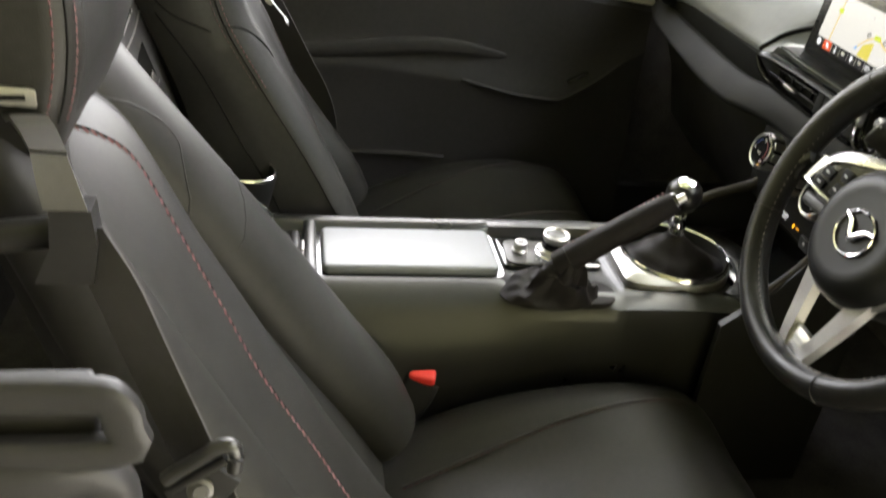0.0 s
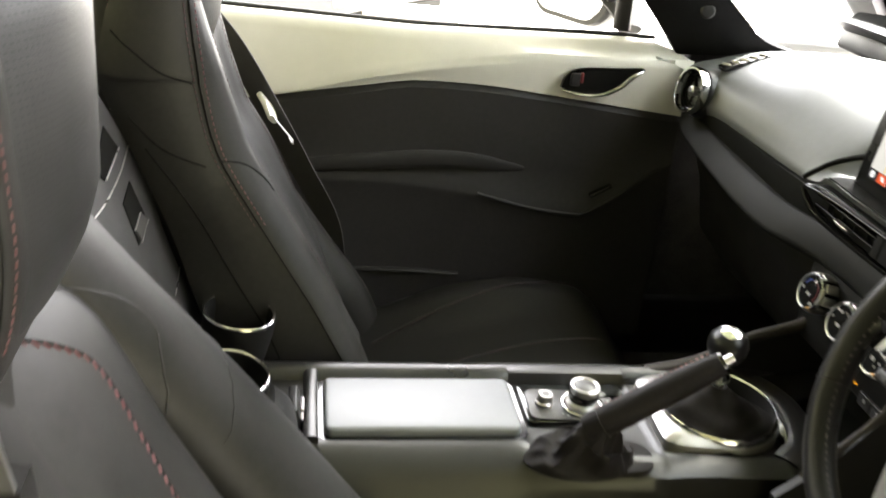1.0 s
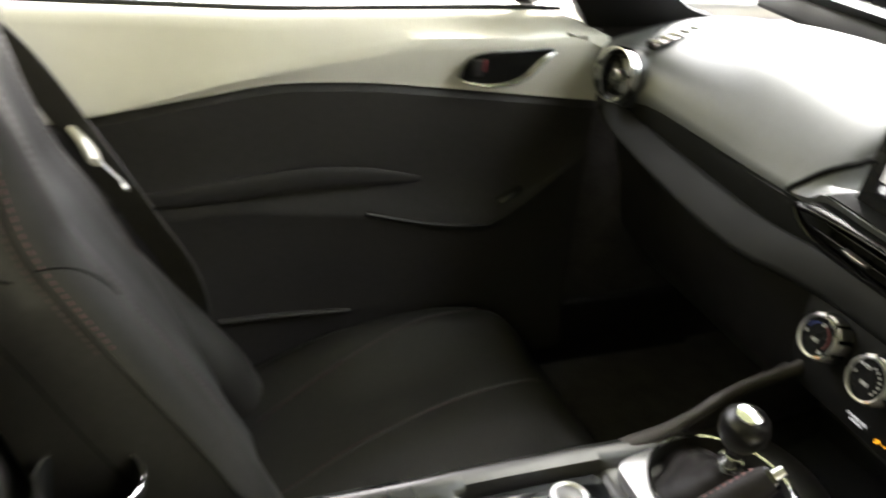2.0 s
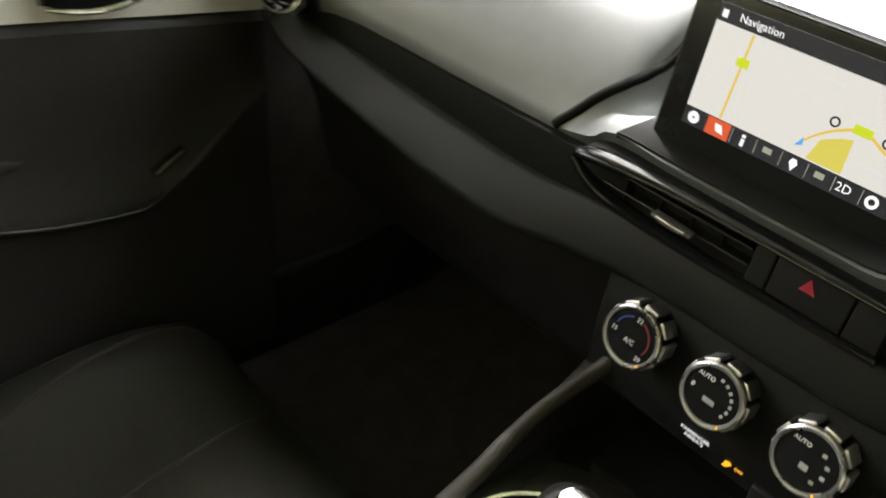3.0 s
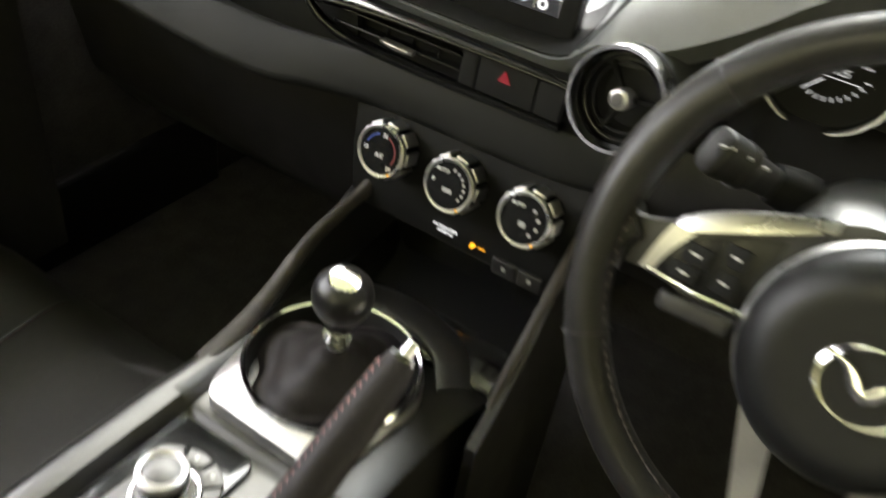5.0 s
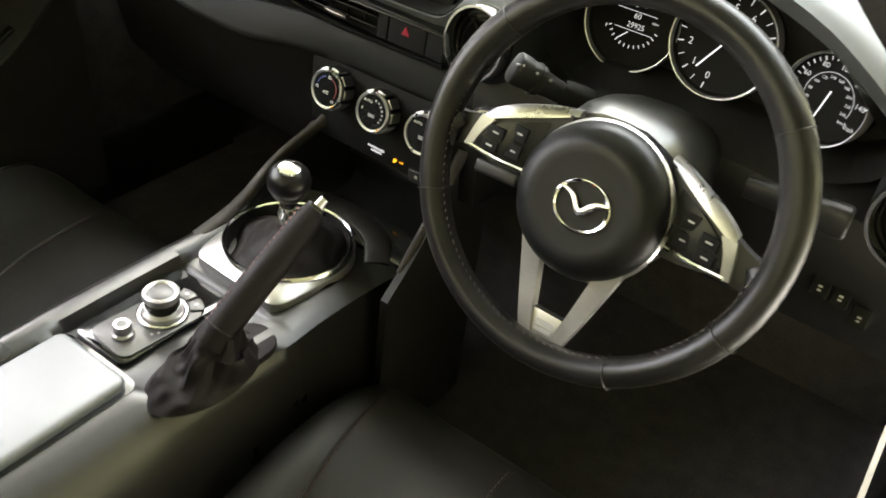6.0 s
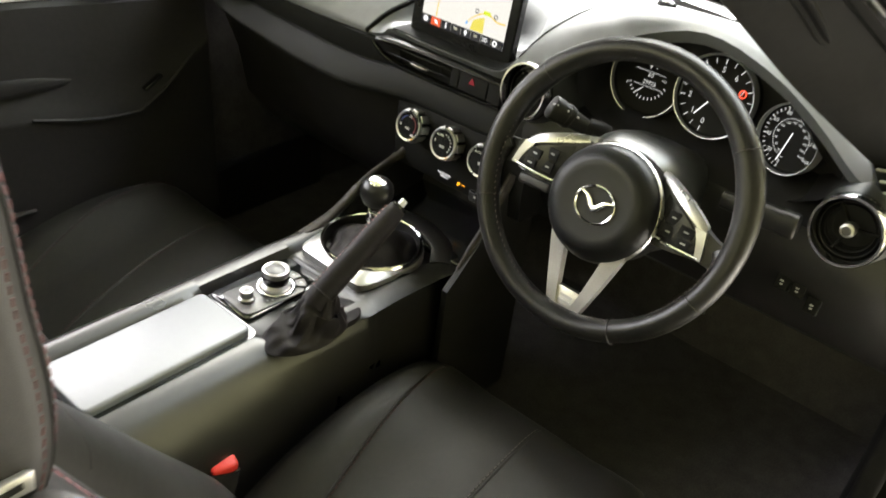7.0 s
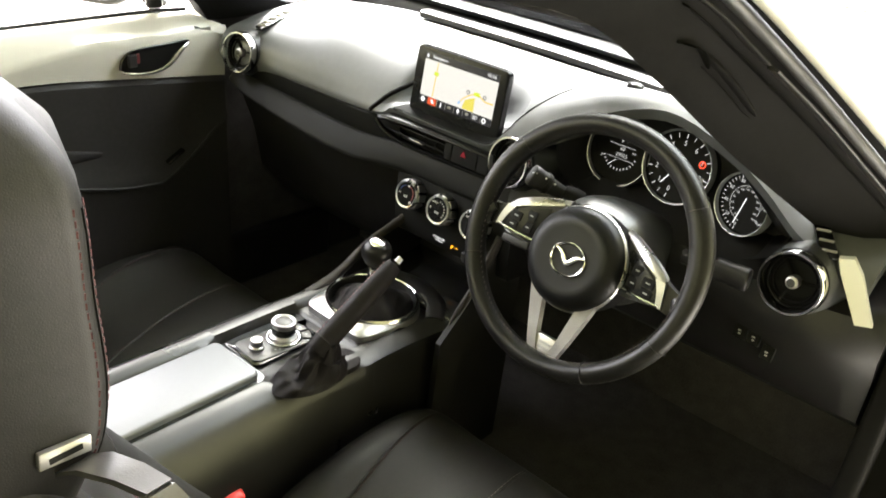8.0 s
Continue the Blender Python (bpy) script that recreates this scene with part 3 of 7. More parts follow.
def passenger_door():
    t = thing("door_1", "closed passenger door with pale metallic upper panel and black lower trim", "car door", (0.3, 0.66, 0.25), kind="structure")
    secs, lows = [], []
    for x in np.linspace(-0.25, 0.755, 15):
        low, fold = door_section(x)
        yb = 0.700 - 0.03 * max(0, (x - 0.5) / 0.25) ** 2
        top = float(np.interp(x, [-0.25, -0.04, 0.25, 0.45, 0.62, 0.69, 0.755], [0.838, 0.832, 0.825, 0.829, 0.833, 0.832, 0.806]))
        secs.append([(x, yb, top), (x, yb - 0.008, top - 0.0015), (x, yb - 0.018, top - 0.008), (x, yb - 0.027, top - 0.020), (x, 0.653, fold + 0.012), (x, 0.6495, fold + 0.004), (x, 0.649, fold - 0.005), (x, 0.653, (fold + low) / 2), (x, 0.655, low), (x, 0.72, low), (x, 0.74, 0.75), (x, 0.72, top - 0.004)])
        lows.append((x, low))
    part("upper_panel", loft(secs, 2), PAINT, t, "pale metallic painted panel")
    secs = []
    for x, low in lows:
        arm = np.interp(x, [-0.25, 0.05, 0.3, 0.5, 0.6, 0.75], [0.004, 0.007, 0.011, 0.014, 0.014, 0.005])
        za = np.interp(x, [-0.25, 0.1, 0.2, 0.39, 0.49, 0.586, 0.624, 0.687, 0.755], [0.55, 0.556, 0.562, 0.541, 0.518, 0.509, 0.526, 0.566, 0.62])
        secs.append([(x, 0.66, low - 0.002), (x, 0.652, low - 0.012), (x, 0.655, za + 0.07), (x, 0.655 - arm * 0.7, za + 0.015), (x, 0.650 - arm, za), (x, 0.651 - arm, za - 0.012), (x, 0.650 - arm * 0.6, za - 0.04), (x, 0.634, 0.40), (x, 0.622, 0.25), (x, 0.72, 0.25), (x, 0.73, low)])
    part("lower_trim", loft(secs, 2), DARK, t, "black moulded lower trim")
    part("armrest_pad", sweep([(0.02, 0.650, 0.573), (0.10, 0.646, 0.580), (0.20, 0.643, 0.592), (0.30, 0.642, 0.602), (0.38, 0.644, 0.600), (0.44, 0.650, 0.592), (0.48, 0.656, 0.585)], [(0.003, 0.010), (0.004, 0.014), (0.005, 0.017), (0.005, 0.017), (0.004, 0.015), (0.003, 0.009), (0.001, 0.004)], n=14), DARK, t, "soft black armrest pad")
    part("pull_edge", tube([(0.39, 0.637, 0.540), (0.49, 0.634, 0.517), (0.575, 0.633, 0.508), (0.60, 0.634, 0.512), (0.66, 0.638, 0.547), (0.735, 0.648, 0.605)], 0.0030), HARD, t, "black grab edge")
    part("window_switch", box((0.625, 0.642, 0.555), (0.045, 0.014, 0.007), 0.003, (0, -30, 0)), GLOSS, t)
    part("door_pocket", sweep([(0.17, 0.632, 0.380), (0.27, 0.628, 0.382), (0.37, 0.632, 0.375)], [(0.006, 0.004)] * 3, n=10), DARK, t)
    part("belt_seal", sweep([(-0.25, 0.707, 0.839), (-0.04, 0.708, 0.834), (0.25, 0.708, 0.827), (0.45, 0.707, 0.831), (0.60, 0.704, 0.835), (0.69, 0.694, 0.836)], [(0.004, 0.004)] * 6, n=10), RUBBER, t, "black window seal")
    # door release; a raised near-black plate paints the shade of its recess
    hm = frame_of((0.598, 0.6465, 0.765), (0, -1, 0))
    cup = [(a - 0.598, b - 0.765) for a, b in smooth_path([(0.514, 0.748), (0.518, 0.765), (0.532, 0.779), (0.556, 0.784), (0.61, 0.787), (0.655, 0.790), (0.664, 0.786), (0.650, 0.779), (0.634, 0.769), (0.618, 0.753), (0.595, 0.742), (0.565, 0.738), (0.535, 0.740)], 3)]
    rec = part("handle_shade", prism(cup, hm, 0.004, 0.001), HOLE, t, "near-black plate painting the shade of the door release recess")
    part("release_lever", sweep([(0.518, 0.6395, 0.744), (0.54, 0.636, 0.7405), (0.567, 0.633, 0.7395), (0.595, 0.632, 0.744), (0.617, 0.632, 0.755), (0.634, 0.634, 0.770), (0.648, 0.637, 0.780), (0.660, 0.640, 0.786)], [(0.0018, 0.0018), (0.003, 0.003), (0.004, 0.0035), (0.0045, 0.004), (0.0045, 0.0045), (0.0045, 0.005), (0.004, 0.004), (0.002, 0.002)], n=12), CHROME, rec, "chrome release lever")
    part("lock_tab", box((0.538, 0.6390, 0.764), (0.018, 0.006, 0.024), 0.003), HARD, rec, "black lock tab")
    part("lock_mark", box((0.549, 0.6375, 0.768), (0.005, 0.005, 0.018), 0.001), REDMARK, rec, "red unlocked mark")
    part("recess_rim", tube([(0.514, 0.641, 0.748), (0.518, 0.641, 0.765), (0.532, 0.641, 0.779), (0.556, 0.641, 0.7845), (0.61, 0.641, 0.7875), (0.655, 0.641, 0.7905)], 0.0014), GLOSS, rec, "thin dark rim")
    # quarter-light bar
    part("quarter_bar", sweep([(0.628, 0.705, 0.845), (0.618, 0.69, 0.95), (0.60, 0.66, 1.06)], [(0.016, 0.012)] * 3, n=12, power=3), HARD, t, "black upright window bar")
    return t


passenger_door()


def door_mirror():
    t = thing("door_mirror", "black-backed passenger door mirror on its stalk", "wing mirror", (0.66, 0.80, 0.84))
    m = frame_of((0.575, 0.88, 0.885), (-0.85, -0.5, 0.05))
    secs = []
    for k, (d, f) in enumerate(((0.0, 1.0), (-0.012, 1.06), (-0.05, 1.0), (-0.09, 0.75), (-0.115, 0.35))):
        secs.append([m @ Vector((x * f, y * f, d)) for x, y in rounded(0.20, 0.13, 0.05, 6)])
    part("housing", loft(secs, 3), HARD, t, "black mirror housing")
    part("mirror_glass", prism(rounded(0.182, 0.112, 0.045, 6), m, 0.003, 0.001), MIRROR, t, "clear mirror glass")
    part("stalk", sweep([(0.66, 0.745, 0.835), (0.655, 0.78, 0.855), (0.63, 0.83, 0.88)], [(0.025, 0.012)] * 3, n=12), HARD, t)
    return t


door_mirror()


# ---- dashboard ----
dash = thing("dashboard", "black soft-touch dashboard with chrome-ringed round vents", "dashboard", (0.85, 0.0, 0.2))
PROFILE = {
    0.63: [(0.965, 0.845), (0.90, 0.842), (0.84, 0.835), (0.79, 0.822), (0.740, 0.805), (0.722, 0.765)],
    0.57: [(0.975, 0.858), (0.90, 0.855), (0.835, 0.845), (0.782, 0.828), (0.738, 0.808), (0.722, 0.765)],
    0.48: [(0.985, 0.872), (0.91, 0.872), (0.845, 0.860), (0.792, 0.835), (0.752, 0.803), (0.738, 0.762)],
    0.36: [(0.99, 0.882), (0.92, 0.882), (0.855, 0.872), (0.80, 0.845), (0.762, 0.80), (0.748, 0.757)],
    0.24: [(0.99, 0.886), (0.92, 0.886), (0.865, 0.874), (0.812, 0.845), (0.768, 0.80), (0.748, 0.760)],
    0.19: [(0.99, 0.887), (0.92, 0.886), (0.87, 0.875), (0.825, 0.842), (0.782, 0.80), (0.746, 0.768)],
    0.165: [(0.99, 0.887), (0.92, 0.886), (0.88, 0.874), (0.845, 0.84), (0.815, 0.790), (0.742, 0.783)],
    0.10: [(0.99, 0.888), (0.92, 0.887), (0.88, 0.876), (0.85, 0.845), (0.82, 0.788), (0.738, 0.783)],
    0.0: [(0.99, 0.888), (0.92, 0.887), (0.88, 0.876), (0.85, 0.845), (0.82, 0.788), (0.738, 0.783)],
    -0.045: [(0.99, 0.888), (0.92, 0.887), (0.88, 0.878), (0.845, 0.852), (0.81, 0.80), (0.738, 0.786)],
    -0.07: [(0.99, 0.888), (0.92, 0.888), (0.87, 0.881), (0.825, 0.862), (0.783, 0.832), (0.743, 0.806)],
    -0.11: [(0.99, 0.888), (0.92, 0.889), (0.87, 0.887), (0.825, 0.876), (0.785, 0.852), (0.750, 0.812)],
    -0.16: [(0.99, 0.888), (0.92, 0.892), (0.87, 0.896), (0.825, 0.893), (0.790, 0.877), (0.766, 0.840)],
    -0.22: [(0.99, 0.888), (0.92, 0.896), (0.87, 0.907), (0.825, 0.912), (0.795, 0.907), (0.775, 0.886)],
    -0.31: [(0.99, 0.888), (0.92, 0.899), (0.87, 0.913), (0.825, 0.923), (0.795, 0.925), (0.775, 0.918)],
    -0.40: [(0.985, 0.886), (0.92, 0.893), (0.87, 0.902), (0.825, 0.908), (0.795, 0.907), (0.775, 0.898)],
    -0.47: [(0.98, 0.878), (0.92, 0.880), (0.87, 0.882), (0.825, 0.882), (0.795, 0.876), (0.772, 0.862)],
    -0.53: [(0.975, 0.866), (0.92, 0.864), (0.87, 0.860), (0.825, 0.852), (0.79, 0.840), (0.765, 0.822)],
    -0.585: [(0.97, 0.855), (0.92, 0.850), (0.87, 0.842), (0.825, 0.830), (0.79, 0.816), (0.765, 0.798)],
    -0.63: [(0.965, 0.842), (0.92, 0.838), (0.87, 0.828), (0.825, 0.815), (0.79, 0.80), (0.768, 0.782)],
}


def dash_top():
    cols = []
    for y in sorted(PROFILE):
        cols.append([np.array((x, y, z)) for x, z in smooth_path(PROFILE[y], 4)])
    flat = [np.concatenate(c) for c in cols]
    fine = smooth_path(flat, 4)
    rows = [[Vector(f[k:k + 3]) for k in range(0, len(f), 3)] for f in fine]
    return slab(rows, 0.02, (0.6, 0, -1))


part("upper_pad", dash_top(), TOPPAD, dash, "smooth soft black upper pad, daylight painted into its paler colour", sharp=60)
# structure behind the pad so that no daylight shows through
part("inner_frame", box((0.95, 0.0, 0.72), (0.14, 1.26, 0.24), 0.01), HARD, dash)
# padded bolster below the crease
def dash_bolster():
    secs = []
    for y, x, z, a, b in ((0.60, 0.756, 0.724, 0.030, 0.014), (0.54, 0.752, 0.714, 0.036, 0.020), (0.36, 0.748, 0.699, 0.038, 0.024), (0.24, 0.750, 0.694, 0.036, 0.026), (0.17, 0.757, 0.700, 0.030, 0.026), (0.10, 0.761, 0.7055, 0.027, 0.0255), (0.0, 0.761, 0.7065, 0.026, 0.0255), (-0.07, 0.764, 0.7070, 0.026, 0.025), (-0.13, 0.774, 0.706, 0.026, 0.02)):
        k = float(np.interp(y, [0.10, 0.24], [0.85, 0.35]))
        secs.append([(x + u * a, y, z + v * b) for u, v in ((1, 1), (0.2, 1), (-k, 0.97), (-k - 0.08, 0.88), (-0.97, -0.40), (-1, -0.55), (-0.97, -0.72), (-0.8, -0.92), (-0.5, -1), (1, -1))])
    return loft(secs, 4)


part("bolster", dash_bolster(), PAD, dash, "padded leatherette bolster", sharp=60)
# Solid near-black strip set in the crease in place of its shade.
part("crease_shade", sweep([(0.745, 0.585, 0.752), (0.748, 0.54, 0.744), (0.752, 0.36, 0.735), (0.750, 0.24, 0.736), (0.748, 0.14, 0.745)], [(0.010, 0.010), (0.010, 0.016), (0.010, 0.020), (0.010, 0.021), (0.010, 0.016)], n=12, power=4), HOLE, dash, "near-black strip painting the shaded gap below the upper pad")
upper = bpy.data.objects["upper_pad"]
bpy.context.view_layer.update()
# Thin matt-black sheet draped on the pad under the display.
deck = [drape([upper], [(x, y, 1.2) for y in np.linspace(-0.050, 0.163, 20)], (0, 0, -1), 0.0018) for x in np.linspace(0.742, 0.818, 14)]
part("screen_deck", slab(deck, 0.004, (0, 0, -1)), DIALFACE, dash, "matt black deck sheet under the display", sharp=60)
for pts in ([(0.747, -0.055, 0), (0.775, -0.070, 0), (0.807, -0.095, 0), (0.85, -0.13, 0)], [(0.745, 0.228, 0), (0.750, 0.220, 0), (0.758, 0.209, 0), (0.772, 0.198, 0), (0.79, 0.188, 0), (0.815, 0.180, 0), (0.86, 0.173, 0)]):
    fine = [Vector(p) + Vector((0, 0, 1.0)) for p in smooth_path(pts, 5)]
    part("pad_seam", tube(drape([upper], fine, (0, 0, -1), 0.0), 0.0016 if pts[0][1] < 0 else 0.0042, n=10, steps=2), HOLE, dash)
# glovebox and lower panels
secs = []
for y in (0.62, 0.45, 0.25, 0.12):
    secs.append([(0.772, y, 0.70), (0.778, y, 0.66), (0.805, y, 0.60), (0.83, y, 0.50), (0.90, y, 0.42), (1.15, y, 0.40), (1.15, y, 0.72)])
part("glovebox_lid", loft(secs, 3), HARD, dash, "black plastic glovebox lid")
secs = []
for y, dx in ((-0.10, 0.0), (-0.2, 0.01), (-0.32, 0.02), (-0.44, 0.01), (-0.55, 0.0), (-0.62, 0.012), (-0.668, 0.040)):
    secs.append([(0.752 + dx, y, 0.745), (0.742 + dx, y, 0.72), (0.742 + dx, y, 0.69), (0.765 + dx, y, 0.645), (0.81, y, 0.58), (0.90, y, 0.52), (1.15, y, 0.50), (1.15, y, 0.78), (0.80, y, 0.76)])
part("knee_panel", loft(secs, 3), HARD, dash, "black plastic knee panel")


def round_vent(name, c, axis, R, label):
    """Turbine vent: chrome ring, dark bowl with rings, blades and a chrome centre button."""
    m = frame_of(c, axis)
    v = part(name, lathe([(R * 1.04, -0.035), (R * 1.04, -0.004), (R * 1.02, 0.002), (R * 0.95, 0.002), (R * 0.9, -0.012), (R * 0.6, -0.024), (0, -0.026)], m, 48), DIALFACE, dash, label)
    part("chrome_ring", lathe([(R * 1.06, -0.004), (R * 1.06, 0.004), (R * 1.02, 0.009), (R * 0.95, 0.009), (R * 0.90, 0.002), (R * 0.89, -0.006)], m, 56, closed=True), CHROME, v)
    part("inner_ring", lathe([(R * 0.70, -0.012), (R * 0.69, -0.008), (R * 0.66, -0.008), (R * 0.65, -0.012)], m, 40, closed=True), BEZEL, v)
    part("outer_ring", lathe([(R * 0.84, -0.010), (R * 0.83, -0.005), (R * 0.79, -0.005), (R * 0.78, -0.010)], m, 40, closed=True), BEZEL, v)
    for k in range(3):
        b = box((R * 0.45, 0, -0.010), (R * 0.62, 0.0035, 0.006), 0.001)
        bmesh.ops.transform(b, matrix=m @ pose(0, 0, 0, 0, 0, 10 + 120 * k), verts=b.verts)
        part("blade", b, HOLE, v)
    part("centre_button", lathe([(0, 0.004), (R * 0.13, 0.004), (R * 0.2, 0.002), (R * 0.22, -0.002), (R * 0.2, -0.012)], m, 28), SATIN, v, "silver centre button")
    part("button_face", lathe([(0, 0.0052), (R * 0.14, 0.0046)], m, 24), BIN, v)
    return v


round_vent("air_vent", (0.717, 0.5555, 0.781), (-1, -0.155, 0.178), 0.0376, "round air vent with chrome ring")
round_vent("air_vent", (0.733, -0.0995, 0.777), (-1, 0.125, 0.208), 0.0384, "round air vent with chrome ring")
round_vent("air_vent", (0.721, -0.5525, 0.778), (-1, 0.063, 0.117), 0.0399, "round air vent with chrome ring")
# pods that carry the outer vents
for c, axis, r in (((0.722, 0.556, 0.780), (-1, -0.155, 0.178), 0.0400), ((0.738, -0.0995, 0.776), (-1, 0.125, 0.208), 0.0408), ((0.726, -0.553, 0.7775), (-1, 0.063, 0.117), 0.0424)):
    part("vent_pod", lathe([(r, -0.004), (r + 0.003, -0.018), (r + 0.010, -0.085)], frame_of(c, axis), 40), SOFT, dash)
part("end_cap", slab([[Vector((0.752, -0.588, 0.817)), Vector((0.760, -0.604, 0.820))], [Vector((0.750, -0.596, 0.80)), Vector((0.758, -0.620, 0.803))], [Vector((0.748, -0.632, 0.744)), Vector((0.756, -0.651, 0.746))]], 0.012, (1, 0.2, 0)), PAINT, dash, "pale painted end trim")

# demister grilles
for side in (1, -1):
    g0, g1 = (Vector((0.752, 0.545, 0.826)), Vector((0.838, 0.552, 0.851))) if side > 0 else (Vector((0.812, -0.527, 0.851)), Vector((0.752, -0.580, 0.812)))
    d = (g1 - g0).normalized()
    gm = frame_of((g0 + g1) / 2, Vector((-0.35, 0, 1)) - d * Vector((-0.35, 0, 1)).dot(d), d)
    grille = part("demister_grille", prism(rounded(0.020, (g1 - g0).length, 0.004), gm @ Matrix.Translation((0, 0, -0.004)), 0.006, 0.001), GLOSS, dash)
    for k in range(5):
        b = box((0, 0, 0), (0.018, 0.0024, 0.004), 0.0008)
        bmesh.ops.transform(b, matrix=gm @ Matrix.Translation((0, (k - 2) * (g1 - g0).length / 5.4, 0.003)) @ pose(0, 0, 0, 0, 0, 18 * side), verts=b.verts)
        part("grille_bar", b, SATIN, grille)
part("windscreen_slot", sweep([(0.925, -0.37, 0.890), (0.950, -0.26, 0.896), (0.962, 0.0, 0.897), (0.958, 0.30, 0.895)], [(0.018, 0.008)] * 4, n=12, power=3), HARD, dash, "long black demister slot")
part("light_sensor", lathe([(0, 0.008), (0.008, 0.0075), (0.012, 0.004), (0.014, 0)], frame_of((0.885, -0.202, 0.9035), (0, 0, 1)), 24), GLOSS, dash)

# slot vent below the screen with the hazard switch
slot = part("slot_vent", loft([[(0.733, y, zt - 0.004), (0.762, y, zt - 0.004), (0.762, y, zb + 0.002), (0.741, y, zb + 0.002), (0.752, y, zb + 0.006), (0.752, y, zt - 0.008)] for y, zb, zt in ((0.180, 0.760, 0.772), (0.165, 0.746, 0.777), (0.13, 0.736, 0.779), (0.05, 0.733, 0.779), (-0.062, 0.735, 0.778))], 3), DIALFACE, dash, "black slot vent surround")
part("upper_lip", sweep([(0.727, 0.184, 0.764), (0.724, 0.172, 0.7685), (0.725, 0.150, 0.7720), (0.729, 0.10, 0.7735), (0.731, 0.03, 0.7732), (0.733, -0.030, 0.7720), (0.735, -0.060, 0.771)], [(0.002, 0.002), (0.008, 0.0045), (0.010, 0.0050), (0.008, 0.0034), (0.007, 0.0030), (0.006, 0.0028), (0.006, 0.0026)], n=16, power=2.2), LIP, slot, "gloss black upper lip")
part("lower_lip", sweep([(0.722, 0.183, 0.763), (0.726, 0.170, 0.750), (0.731, 0.150, 0.740), (0.735, 0.11, 0.7345), (0.737, 0.04, 0.7330), (0.737, -0.060, 0.7345)], [(0.003, 0.003), (0.006, 0.004), (0.007, 0.0042), (0.007, 0.0040), (0.007, 0.0036), (0.007, 0.0034)], n=14, power=2.6), LIP, slot, "gloss black lower lip")
part("slot_mouth", box((0.7505, 0.102, 0.7555), (0.004, 0.130, 0.034), 0.003), HOLE, slot)
for k in range(2):
    part("vane", box((0.742, 0.100, 0.7465 + 0.0125 * k), (0.014, 0.128, 0.0020), 0.0008, (0, 8, 0)), BEZEL, slot)
for k in range(4):
    part("guide_blade", box((0.7475, 0.062 + 0.026 * k, 0.7555), (0.006, 0.0018, 0.032), 0.0006), BEZEL, slot)
part("vane_tab", sweep([(0.7325, 0.110, 0.7485), (0.7315, 0.094, 0.7480), (0.7325, 0.078, 0.7475)], [(0.004, 0.0018), (0.005, 0.0024), (0.004, 0.0018)], n=14, power=3), GREYP, slot, "small grey vent tab")
part("tab_edge", tube([(0.7285, 0.1060, 0.7492), (0.7275, 0.094, 0.7490), (0.7285, 0.0820, 0.7484)], 0.0008, n=8), SATIN, slot, "thin bright edge of the tab")
for a, b in ((0.0345, 0.0195), (0.0185, -0.0340), (-0.0350, -0.058)):
    part("switch", box((0.738, (a + b) / 2, 0.7535), (0.008, a - b, 0.031), 0.0016, (0, 4, 0)), DIALFACE, slot)
hz = frame_of((0.7335, -0.0062, 0.7580), (-1, 0, 0.06), (0, 0, 1))
part("hazard_sign", prism([(-0.0056, -0.0044), (0.0056, -0.0044), (0.0, 0.0056)], hz, 0.0006), LITPINK, slot, "red hazard triangle")


